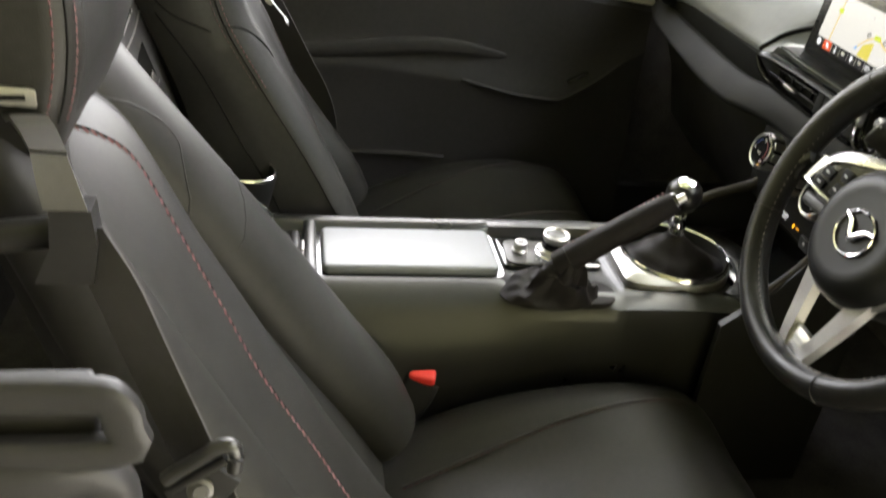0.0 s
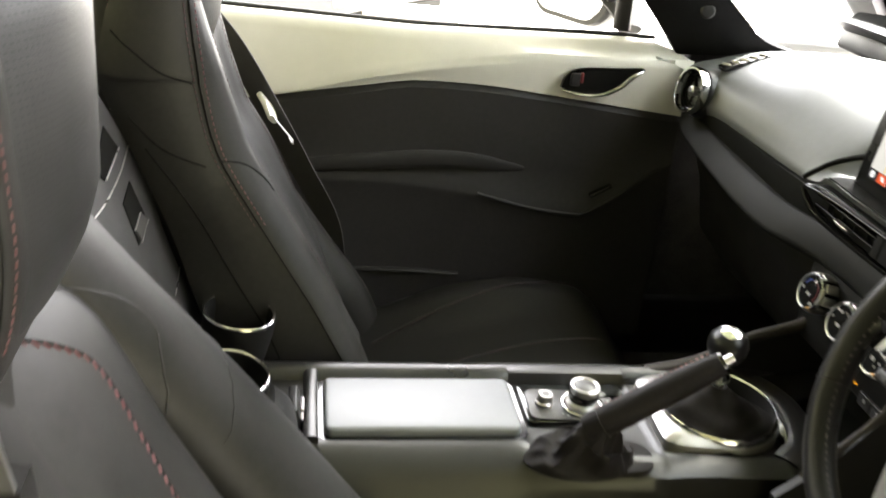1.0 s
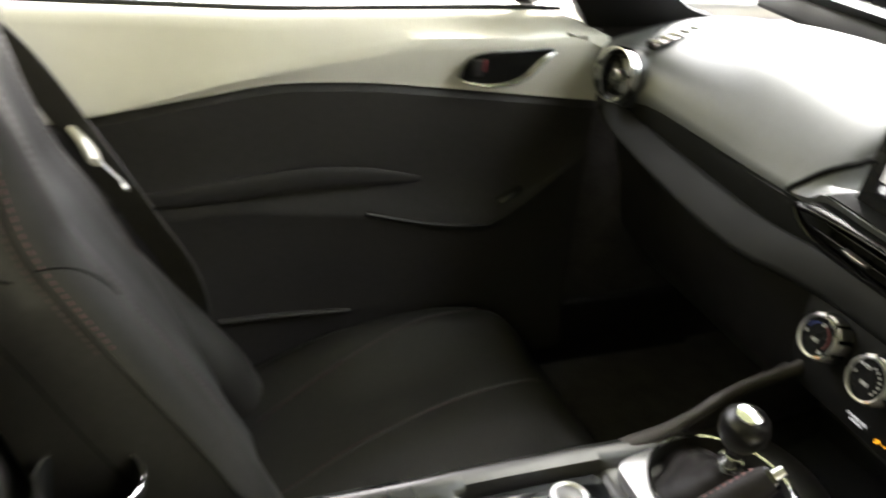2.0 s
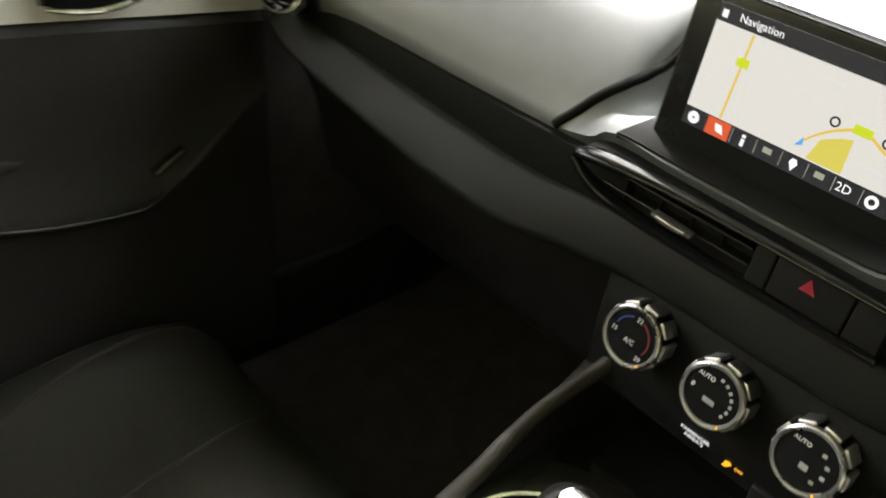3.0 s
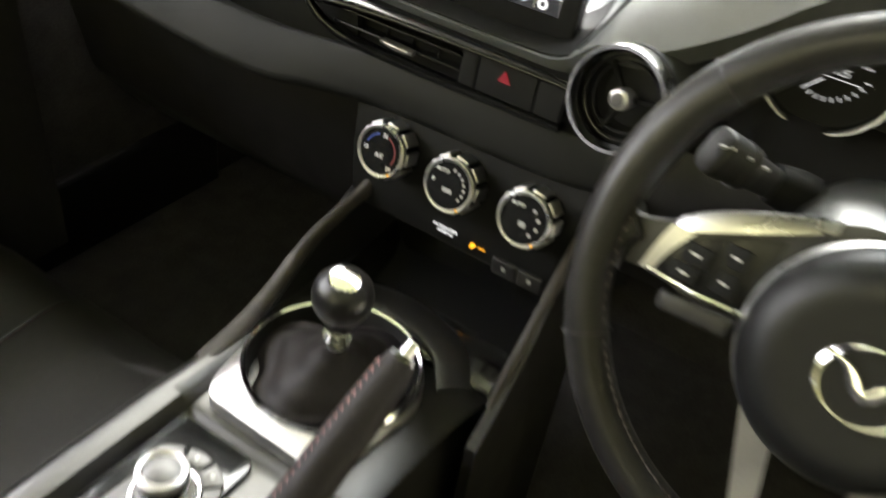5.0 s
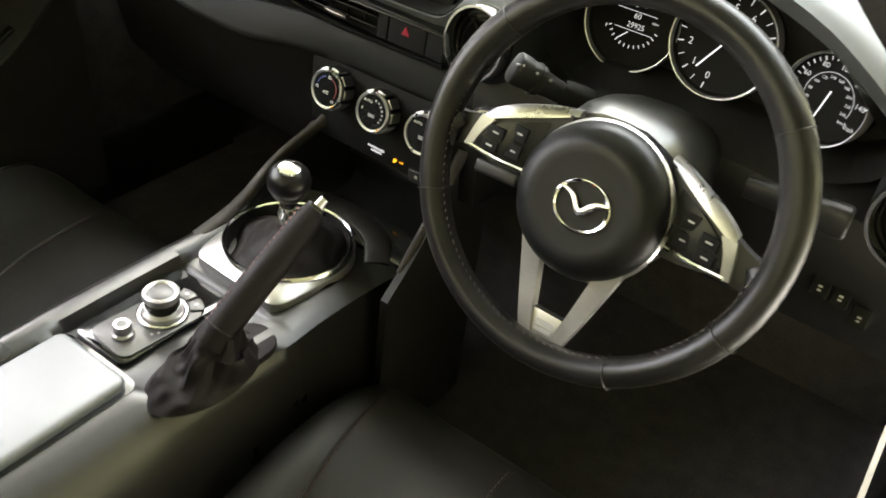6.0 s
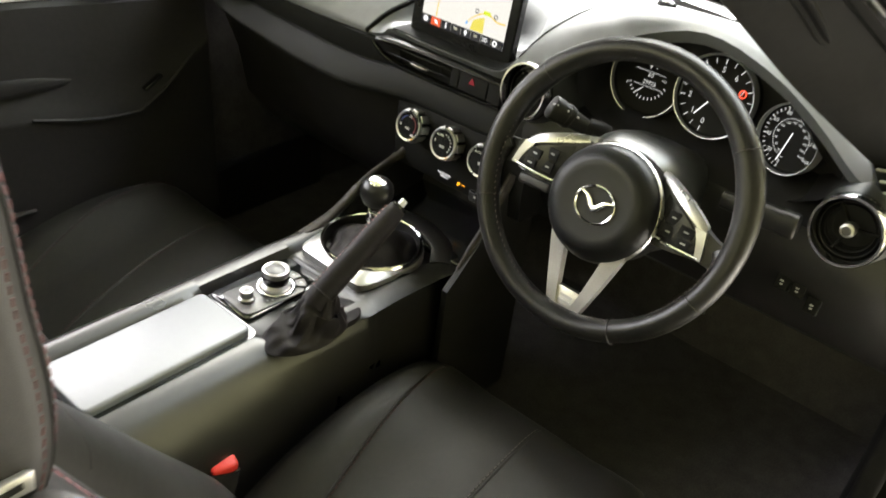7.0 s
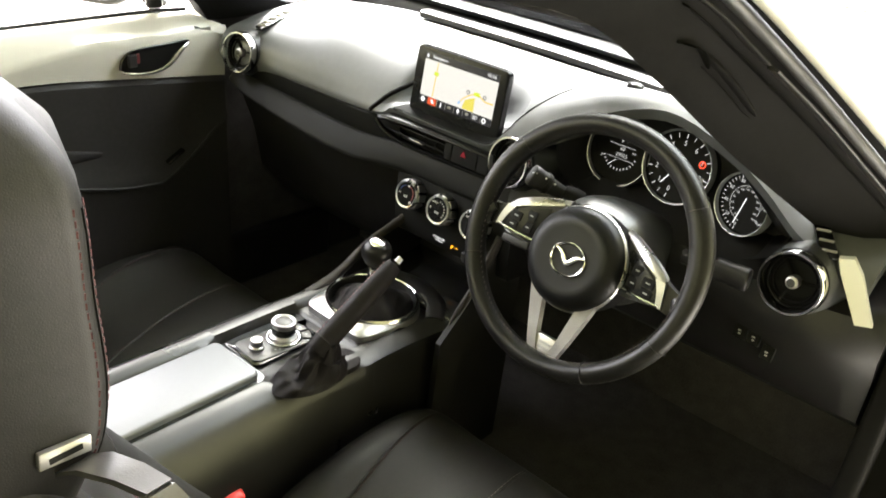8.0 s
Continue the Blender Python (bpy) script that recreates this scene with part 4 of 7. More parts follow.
# ---- screen ----
def screen():
    t = thing("display_screen", "lit navigation display with a grey and yellow map", "screen", (0.79, 0.057, 0.785))
    tilt = frame_of((0.776, 0.057, 0.840), (-1, -0.02, 0.09))
    # local: x to the viewer's right, y up, z to the viewer
    part("housing", prism(rounded(0.190, 0.119, 0.009, 8), tilt @ Matrix.Translation((0, -0.0035, -0.014)), 0.014, 0.0025, 4), BEZEL, t, "black display bezel")
    part("back_shell", prism(rounded(0.176, 0.104, 0.01), tilt @ Matrix.Translation((0, 0, -0.026)), 0.0125), HARD, t)
    part("foot", box((0.792, 0.057, 0.786), (0.03, 0.12, 0.012), 0.003), HARD, t)

    def flat(name, outline, mat_, z, label=""):
        return part(name, prism(outline, tilt @ Matrix.Translation((0.002, 0.004, 0.0003 + z)), 0.0002), mat_, t, label)

    W, H = 0.154, 0.086

    def rect(a, b, c, d):
        return [(a, b), (c, b), (c, d), (a, d)]

    lit = flat("lit_panel", rect(-W / 2, -H / 2, W / 2, H / 2), MAPGREY, 0, "lit map picture")
    flat("title_bar", rect(-W / 2, H / 2 - 0.012, W / 2, H / 2), MAPDARK, 0.0003)
    flat("menu_bar", rect(-W / 2, -H / 2, W / 2, -H / 2 + 0.013), MAPDARK, 0.0003)
    flat("menu_choice", rect(-W / 2 + 0.019, -H / 2 + 0.0005, -W / 2 + 0.037, -H / 2 + 0.0125), MAPRED, 0.0006, "orange-red chosen tab")
    flat("map_field", [(0.014, -0.029), (0.038, -0.029), (0.037, -0.006), (0.030, -0.008), (0.018, -0.014)], MAPYELLOW, 0.0003, "yellow map field")
    for pts, w, mm in (([(0.006, -0.022), (0.015, -0.012), (0.028, -0.003), (0.042, 0.001), (0.058, -0.006), (0.074, -0.006)], 0.0022, MAPROAD), ([(-0.048, 0.03), (-0.049, 0.0), (-0.050, -0.029)], 0.0018, MAPROAD)):
        fine = smooth_path(pts, 5)
        L = [(p[0], p[1] + w / 2) for p in fine] + [(p[0], p[1] - w / 2) for p in reversed(fine)]
        if len(pts) == 3:
            L = [(p[0] + w / 2, p[1]) for p in fine] + [(p[0] - w / 2, p[1]) for p in reversed(fine)]
        flat("map_road", L, mm, 0.0006)
    flat("road_sign", rect(0.034, -0.002, 0.046, 0.004), MAPGREEN, 0.0009)
    flat("road_sign", rect(-0.053, 0.008, -0.044, 0.014), MAPGREEN, 0.0009)
    flat("car_marker", [(0.004, -0.024), (0.009, -0.022), (0.008, -0.017)], LITBLUE, 0.0009, "blue position arrow")
    for x, y in ((0.024, 0.004), (0.058, 0.004)):
        part("traffic_mark", lathe([(0.0035, 0), (0.0035, 0.0002), (0.0022, 0.0002), (0.0022, 0)], tilt @ Matrix.Translation((x, y, 0.0012)), 16, closed=True), MAPDARK, t)
    # small menu signs as plain marks
    for k in range(8):
        x = -W / 2 + 0.0105 + k * 0.0187
        y = -H / 2 + 0.0065
        if k in (0, 7):
            part("menu_icon", lathe([(0.0044, 0), (0.0044, 0.0002), (0.0022 if k == 7 else 0.001, 0.0002), (0.0022 if k == 7 else 0.001, 0)], tilt @ Matrix.Translation((x, y + 0.004, 0.0012)), 14, closed=True), LITWHITE, t)
        elif k == 4:
            flat("menu_icon", [(x, y - 0.0045), (x + 0.003, y + 0.001), (x + 0.0015, y + 0.004), (x - 0.0015, y + 0.004), (x - 0.003, y + 0.001)], LITWHITE, 0.0009)
        elif k in (3, 5):
            flat("menu_icon", rect(x - 0.0035, y - 0.001, x + 0.003, y + 0.003), GREYMARK, 0.0009)
        elif k == 2:
            flat("menu_icon", rect(x - 0.0013, y - 0.004, x + 0.0013, y + 0.001), LITWHITE, 0.0009)
            flat("menu_icon", rect(x - 0.0013, y + 0.002, x + 0.0013, y + 0.004), LITWHITE, 0.0009)
        elif k == 6:
            part("menu_icon", lettering("2D", 0.0085, tilt @ Matrix.Translation((x, y + 0.004, 0.0012)), 0.0001), LITWHITE, t)
        else:
            flat("menu_icon", [(x - 0.004, y + 0.003), (x + 0.001, y + 0.003), (x + 0.004, y - 0.003), (x - 0.002, y - 0.002)], LITWHITE, 0.0011)
        if k > 1:
            flat("menu_divider", rect(x - 0.0094, y - 0.005, x - 0.0089, y + 0.005), GREYMARK, 0.0006)
    part("clock", lettering("15:16", 0.0085, tilt @ Matrix.Translation((W / 2 - 0.013, H / 2 - 0.002, 0.0012)), 0.0001), LITWHITE, t)
    part("title", lettering("Navigation", 0.0075, tilt @ Matrix.Translation((-W / 2 + 0.034, H / 2 - 0.002, 0.0012)), 0.0001), LITWHITE, t)
    flat("menu_icon", rect(-W / 2 + 0.003, H / 2 - 0.009, -W / 2 + 0.007, H / 2 - 0.004), LITWHITE, 0.0009)
    flat("map_label", rect(0.044, -0.022, 0.064, -0.019), MAPLABEL, 0.0009)
    flat("map_label", rect(0.002, 0.019, 0.018, 0.022), MAPLABEL, 0.0009)
    return t


screen()


# ---- climate panel ----
def climate_panel():
    t = thing("climate_panel", "black heating control panel with three chrome-edged dials", "control panel", (0.75, 0.02, 0.55))
    secs = []
    for y in (0.135, 0.10, 0.0, -0.09, -0.12):
        secs.append([(0.752, y, 0.695), (0.741, y, 0.68), (0.739, y, 0.64), (0.740, y, 0.61), (0.744, y, 0.574), (0.748, y, 0.569), (0.80, y, 0.565), (0.86, y, 0.53), (0.86, y, 0.69)])
    part("face_panel", loft(secs, 2), DIALFACE, t)
    ax = (-1, 0.015, 0.245)
    for i, (y, z) in enumerate(((0.0890, 0.6570), (0.0175, 0.6548), (-0.0555, 0.6558))):
        m = frame_of((0.7145, y, z), ax)
        d = part("dial", lathe([(0.0235, -0.026), (0.0235, -0.002), (0.0215, 0.0), (0.0, 0.0)], m, 40), BEZEL, t, "round heating dial")
        part("dial_rim", lathe([(0.0245, -0.003), (0.0245, 0.0005), (0.0232, 0.0016), (0.0212, 0.0012), (0.0206, -0.001)], m, 44, closed=True), STEEL, d, "chrome rim")
        for k in range(9):
            a = 40 * k
            b = box((0.0245, 0, -0.013), (0.0035, 0.0125, 0.018), 0.0012)
            bmesh.ops.transform(b, matrix=m @ pose(0, 0, 0, 0, 0, a), verts=b.verts)
            part("grip_rib", b, SATIN, d)
        b = box((0.0222, 0, 0.0014), (0.0020, 0.0018, 0.0008), 0.0003)
        bmesh.ops.transform(b, matrix=m @ pose(0, 0, 0, 0, 0, -52), verts=b.verts)
        part("pointer", b, LITAMBER, d, "small amber pointer")

        def arc(a0, a1, mm, r0=0.0147, r1=0.0160):
            n = 14
            o = [(r1 * math.cos(radians(a0 + (a1 - a0) * k / n)), r1 * math.sin(radians(a0 + (a1 - a0) * k / n))) for k in range(n + 1)]
            o += [(r0 * math.cos(radians(a1 + (a0 - a1) * k / n)), r0 * math.sin(radians(a1 + (a0 - a1) * k / n))) for k in range(n + 1)]
            part("scale_arc", prism(o, m @ Matrix.Translation((0, 0, 0.0004)), 0.0003), mm, d)

        def word(s, x, yy, size=0.0052):
            part("lettering", lettering(s, size, m @ Matrix.Translation((x, yy, 0.0008)), 0.0001), WHITEMARK, d)

        if i == 0:
            arc(105, 165, BLUEMARK)
            arc(-30, 70, REDMARK)
            word("22", 0.002, 0.0150)
            word("15", -0.0150, -0.001)
            word("29", 0.0120, -0.0125)
            word("A/C", 0.0, -0.004, 0.0055)
        elif i == 1:
            for k in range(7):
                b = box((0.0152, 0, 0.0008), (0.0022, 0.0024, 0.0004), 0)
                bmesh.ops.transform(b, matrix=m @ pose(0, 0, 0, 0, 0, 80 - 19 * k), verts=b.verts)
                part("scale_mark", b, GREYMARK, d)
            word("AUTO", -0.0085, 0.0115, 0.0048)
            word("0", -0.0150, 0.0005)
            part("sign_bar", box(m @ Vector((0, -0.0045, 0.0008)), (0.0004, 0.009, 0.004), 0.0), GREYMARK, d)
        else:
            word("AUTO", -0.008, 0.0115, 0.0045)
            for a in (55, 20, -15, -50):
                part("sign_bar", box(m @ Vector((0.0135 * math.cos(radians(a)), 0.0135 * math.sin(radians(a)), 0.0008)), (0.0004, 0.0030, 0.0030), 0.0), GREYMARK, d)
            part("sign_bar", box(m @ Vector((0, -0.004, 0.0008)), (0.0004, 0.006, 0.005), 0.0), GREYMARK, d)
    # lit warnings under the dials
    lm = frame_of((0.7405, 0.027, 0.5945), (-1, 0, -0.1))
    part("airbag_words", lettering("PASSENGER", 0.0050, lm @ Matrix.Translation((0, -0.0040, 0.0005)), 0.0001), LITWHITE, t, "white lit warning words")
    part("airbag_words", lettering("AIRBAG", 0.0050, lm @ Matrix.Translation((0, -0.0090, 0.0005)), 0.0001), LITWHITE, t, "white lit warning words")
    am = frame_of((0.7408, -0.0075, 0.5865), (-1, 0, -0.1)) @ Matrix.Diagonal((0.75, 0.75, 1, 1))
    part("airbag_off_lamp", lathe([(0, 0.0004), (0.0032, 0.0004), (0.0032, 0)], am @ Matrix.Translation((-0.006, 0, 0)), 14), LITAMBER, t, "amber airbag lamp")
    part("airbag_off_lamp", prism([(-0.011, -0.005), (-0.007, -0.006), (-0.001, 0.001), (-0.004, 0.004)], am, 0.0004), LITAMBER, t, "amber airbag lamp")
    part("airbag_off_lamp", lettering("OFF", 0.0055, am @ Matrix.Translation((0.007, 0, 0.0002)), 0.0001), LITAMBER, t, "amber airbag lamp")
    for y, z in ((-0.038, 0.577), (-0.064, 0.577)):
        b = part("seat_heat_switch", box((0.7425, y, z), (0.006, 0.025, 0.018), 0.0015, (0, -6, 0)), HARD, t)
        part("sign_bar", box((0.7392, y, z + 0.001), (0.001, 0.0040, 0.0045), 0.0004, (0, -6, 0)), GREYMARK, b)
    # open tray below
    part("tray_floor", box((0.745, 0.02, 0.507), (0.15, 0.20, 0.01), 0.004, (0, -9, 0)), GLOSS, t, "shiny dark tray")
    part("tray_back", box((0.812, 0.02, 0.540), (0.01, 0.20, 0.08), 0.003, (0, 12, 0)), HARD, t)
    part("socket_cover", box((0.803, -0.048, 0.545), (0.008, 0.03, 0.026), 0.003, (0, 12, 0)), HARD, t)
    # start button
    sm = frame_of((0.733, -0.123, 0.688), (-1, 0.1, 0.30))
    s = part("start_button", lathe([(0.0195, -0.01), (0.0195, 0.001), (0.016, 0.002), (0, 0.002)], sm, 36), GLOSS, t, "round engine start button")
    part("button_rim", lathe([(0.0215, -0.006), (0.0215, 0.001), (0.020, 0.003), (0.0178, 0.002), (0.0178, -0.006)], sm, 40, closed=True), SPOKE, s)
    for k, w in enumerate(("ENGINE", "START", "STOP")):
        part("lettering", lettering(w, 0.0058, sm @ Matrix.Translation((0, 0.006 - 0.006 * k, 0.0024)), 0.0001), GREYMARK, s)
    return t


climate_panel()


# ---- instrument cluster ----
def cluster():
    t = thing("instrument_cluster", "three lit white-figured gauges under a black hood", "gauges", (0.86, -0.32, 0.75))
    bowl = []
    for x, k in ((0.782, 1.0), (0.83, 0.97), (0.872, 0.93)):
        ring = []
        for a in range(24):
            th = 2 * math.pi * a / 24
            c, s = math.cos(th), math.sin(th)
            y = -0.332 + 0.187 * k * math.copysign(abs(c) ** 0.75, c)
            top = 0.912 - 0.115 * abs((y + 0.318) / 0.190) ** 2.2
            z = 0.815 + ((top - 0.815) if s > 0 else 0.075) * k * math.copysign(abs(s) ** 0.75, s)
            ring.append((x, y, z))
        bowl.append(ring)
    bm = loft(bowl, 3, caps=False)
    bm.faces.new([v for v in bm.verts][-24:])
    part("bowl", bm, HARD, t)
    for kind, c, R, axis in (("fuel", (0.8507, -0.2169, 0.8104), 0.0526, (-1, 0.0, 0.22)), ("tach", (0.8404, -0.3189, 0.823), 0.0540, (-1, 0.061, 0.195)), ("speed", (0.8293, -0.4301, 0.809), 0.0437, (-1, 0.308, 0.105))):
        m = frame_of(c, axis)
        g = part("gauge", lathe([(R, -0.03), (R, -0.002), (R * 0.93, -0.006), (0, -0.006)], m, 48), DIALFACE, t, "round black gauge face")
        part("gauge_rim", lathe([(R * 1.04, -0.012), (R * 1.04, 0.002), (R * 1.025, 0.005), (R * 1.0, 0.0045), (R * 0.985, -0.004)], m, 56, closed=True), RIM, g, "thin chrome rim")
        f = m @ Matrix.Translation((0, 0, -0.0055))

        def tick(a, r0, r1, w, mm=DIALWHITE):
            b = box(((r0 + r1) / 2, 0, 0), (r1 - r0, w, 0.0004), 0)
            bmesh.ops.transform(b, matrix=f @ pose(0, 0, 0, 0, 0, a), verts=b.verts)
            part("scale_mark", b, mm, g)

        def word(s, r, a, size, mm=DIALWHITE):
            part("figure", lettering(s, size, f @ Matrix.Translation((r * math.cos(radians(a)), r * math.sin(radians(a)), 0.0003)), 0.0001), mm, g)

        if kind == "tach":
            for k in range(17):
                tick(262 - 270 * k / 16, R * 0.80, R * 0.92, 0.0014 if k % 2 == 0 else 0.0008)
            for k in range(9):
                word(str(k), R * 0.66, 262 - 270 * k / 8, 0.0105)
            b = box((R * 0.28, 0, 0.004), (R * 0.75, 0.0016, 0.0008), 0.0003)
            bmesh.ops.transform(b, matrix=f @ pose(0, 0, 0, 0, 0, 238), verts=b.verts)
            part("needle", b, LITWHITE, g, "white gauge needle")
            part("brake_lamp", lathe([(0.0054, 0), (0.0054, 0.0004), (0.0042, 0.0004), (0.0042, 0)], f @ Matrix.Translation((0.0335, 0.0150, 0.0004)), 24, closed=True), LITRED, g, "red lit brake warning")
            part("brake_lamp", lettering("( ! )", 0.0068, f @ Matrix.Translation((0.0335, 0.0150, 0.0006)), 0.0002), LITRED, g, "red lit brake warning")
            part("small_print", box(f @ Vector((0.0395, -0.006, 0.0004)), (0.0004, 0.007, 0.005), 0), GREYMARK, g)
        elif kind == "speed":
            for k in range(29):
                tick(262 - 252 * k / 28, R * 0.84, R * 0.93, 0.0013 if k % 2 == 0 else 0.0007)
            for k in range(8):
                word(str(20 * k), R * 0.745, 262 - 252 * k / 7, 0.0074)
            for k in range(60):
                tick(266 - 284 * k / 59, R * 0.575, R * 0.595, 0.0013)
            for k in range(1, 13):
                word(str(20 * k), R * 0.48, 266 - 284 * k / 12, 0.0042)
            b = box((R * 0.25, 0, 0.004), (R * 0.95, 0.0015, 0.0008), 0.0003)
            bmesh.ops.transform(b, matrix=f @ pose(0, 0, 0, 0, 0, 259), verts=b.verts)
            part("needle", b, LITWHITE, g, "white gauge needle")
            word("mph", R * 0.80, -28, 0.0062)
            word("km/h", R * 0.62, -32, 0.0050)
        else:
            for k in range(13):
                tick(205 + 140 * k / 12, R * 0.50, R * 0.57, 0.0011)
            for k in range(9):
                tick(45 + 80 * k / 8, R * 0.50, R * 0.525, 0.0024)
            part("readout_line", box(f @ Vector((0.0, 0.0095, 0.0003)), (0.0004, 0.046, 0.0006), 0), DIALWHITE, g)
            part("readout_line", box(f @ Vector((0.002, -0.011, 0.0003)), (0.0004, 0.044, 0.0006), 0), DIALWHITE, g)
            word("9", R * 0.31, 98, 0.0085)
            word("60", 0.005, 70, 0.0085)
            part("figure", lettering("29925", 0.0082, f @ Matrix.Translation((0.003, -0.0055, 0.0003)), 0.0001), DIALWHITE, g)
            word("miles", R * 0.44, 8, 0.0036)
            word("c", R * 0.34, 66, 0.0045)
            word("F", R * 0.62, 206, 0.0055)
            b = box((R * 0.22, 0, 0.0012), (R * 0.26, 0.0007, 0.0004), 0)
            bmesh.ops.transform(b, matrix=f @ Matrix.Translation((0, -0.01, 0)) @ pose(0, 0, 0, 0, 0, 225), verts=b.verts)
            part("needle", b, LITWHITE, g, "white gauge needle")
    return t


cluster()


# ---- steering column, stalks and wheel ----
WC = Vector((0.606, -0.3133, 0.7605))      # wheel centre
WN = Vector((-1, 0.03, 0.40)).normalized()  # towards the driver
WM = frame_of(WC, WN)                    # x to the driver's right, y up, z to the driver


CM = frame_of((0.606, -0.3145, 0.742), (-1, 0.02, 0.36))


def column():
    t = thing("steering_column", "black steering column shroud with two control stalks", "steering column", (0.70, -0.317, 0.70))
    secs = []
    for d, w, h in ((-0.03, 0.056, 0.056), (-0.06, 0.066, 0.070), (-0.12, 0.068, 0.074), (-0.20, 0.064, 0.066)):
        secs.append([CM @ Vector((-0.010 + w * math.copysign(abs(math.cos(a)) ** 0.7, math.cos(a)), 0.015 + h * math.copysign(abs(math.sin(a)) ** 0.7, math.sin(a)), d)) for a in np.linspace(0, 2 * math.pi, 25)[:-1]])
    part("shroud", loft(secs, 3), LIDBLACK, t)
    for s, nm in ((-1, "wiper_stalk"), (1, "indicator_stalk")):
        a, b = Vector((0.712, -0.412, 0.757)), Vector((0.716, -0.500, 0.759))
        if s < 0:
            a, b = Vector((0.698, -0.224, 0.779)), Vector((0.660, -0.188, 0.8055))
            part("stalk_knuckle", sweep([(0.708, -0.246, 0.772), (0.704, -0.236, 0.776), (0.697, -0.222, 0.780)], [(0.012, 0.016), (0.012, 0.015), (0.010, 0.013)], n=16, power=2.8), DIALFACE, t)
        mid = a.lerp(b, 0.45)
        st = part(nm, sweep([a, mid, a.lerp(b, 0.55), b], [(0.008, 0.010), (0.010, 0.012), (0.011, 0.015), (0.010, 0.013)], n=16, power=2.8), HARD, t, "black control stalk")
        part("stalk_end", sweep([a.lerp(b, 0.80), a.lerp(b, 1.0), a.lerp(b, 1.04)], [(0.0115, 0.0155), (0.0115, 0.0155), (0.009, 0.012)], n=16, power=2.8), HARD, st)
        if s < 0:
            part("stalk_band", sweep([a.lerp(b, 0.60), a.lerp(b, 0.63)], [(0.0118, 0.0158)] * 2, n=16, power=2.8, steps=1), HARD, st)
            for k in range(3):
                p = a.lerp(b, 0.25 + 0.28 * k) + WN * 0.012 + Vector((0, 0, 0.007))
                part("sign_bar", box(p, (0.002, 0.009, 0.0022), 0.0004, (-14, -17, 0)), GREYMARK, st)
    return t


column()


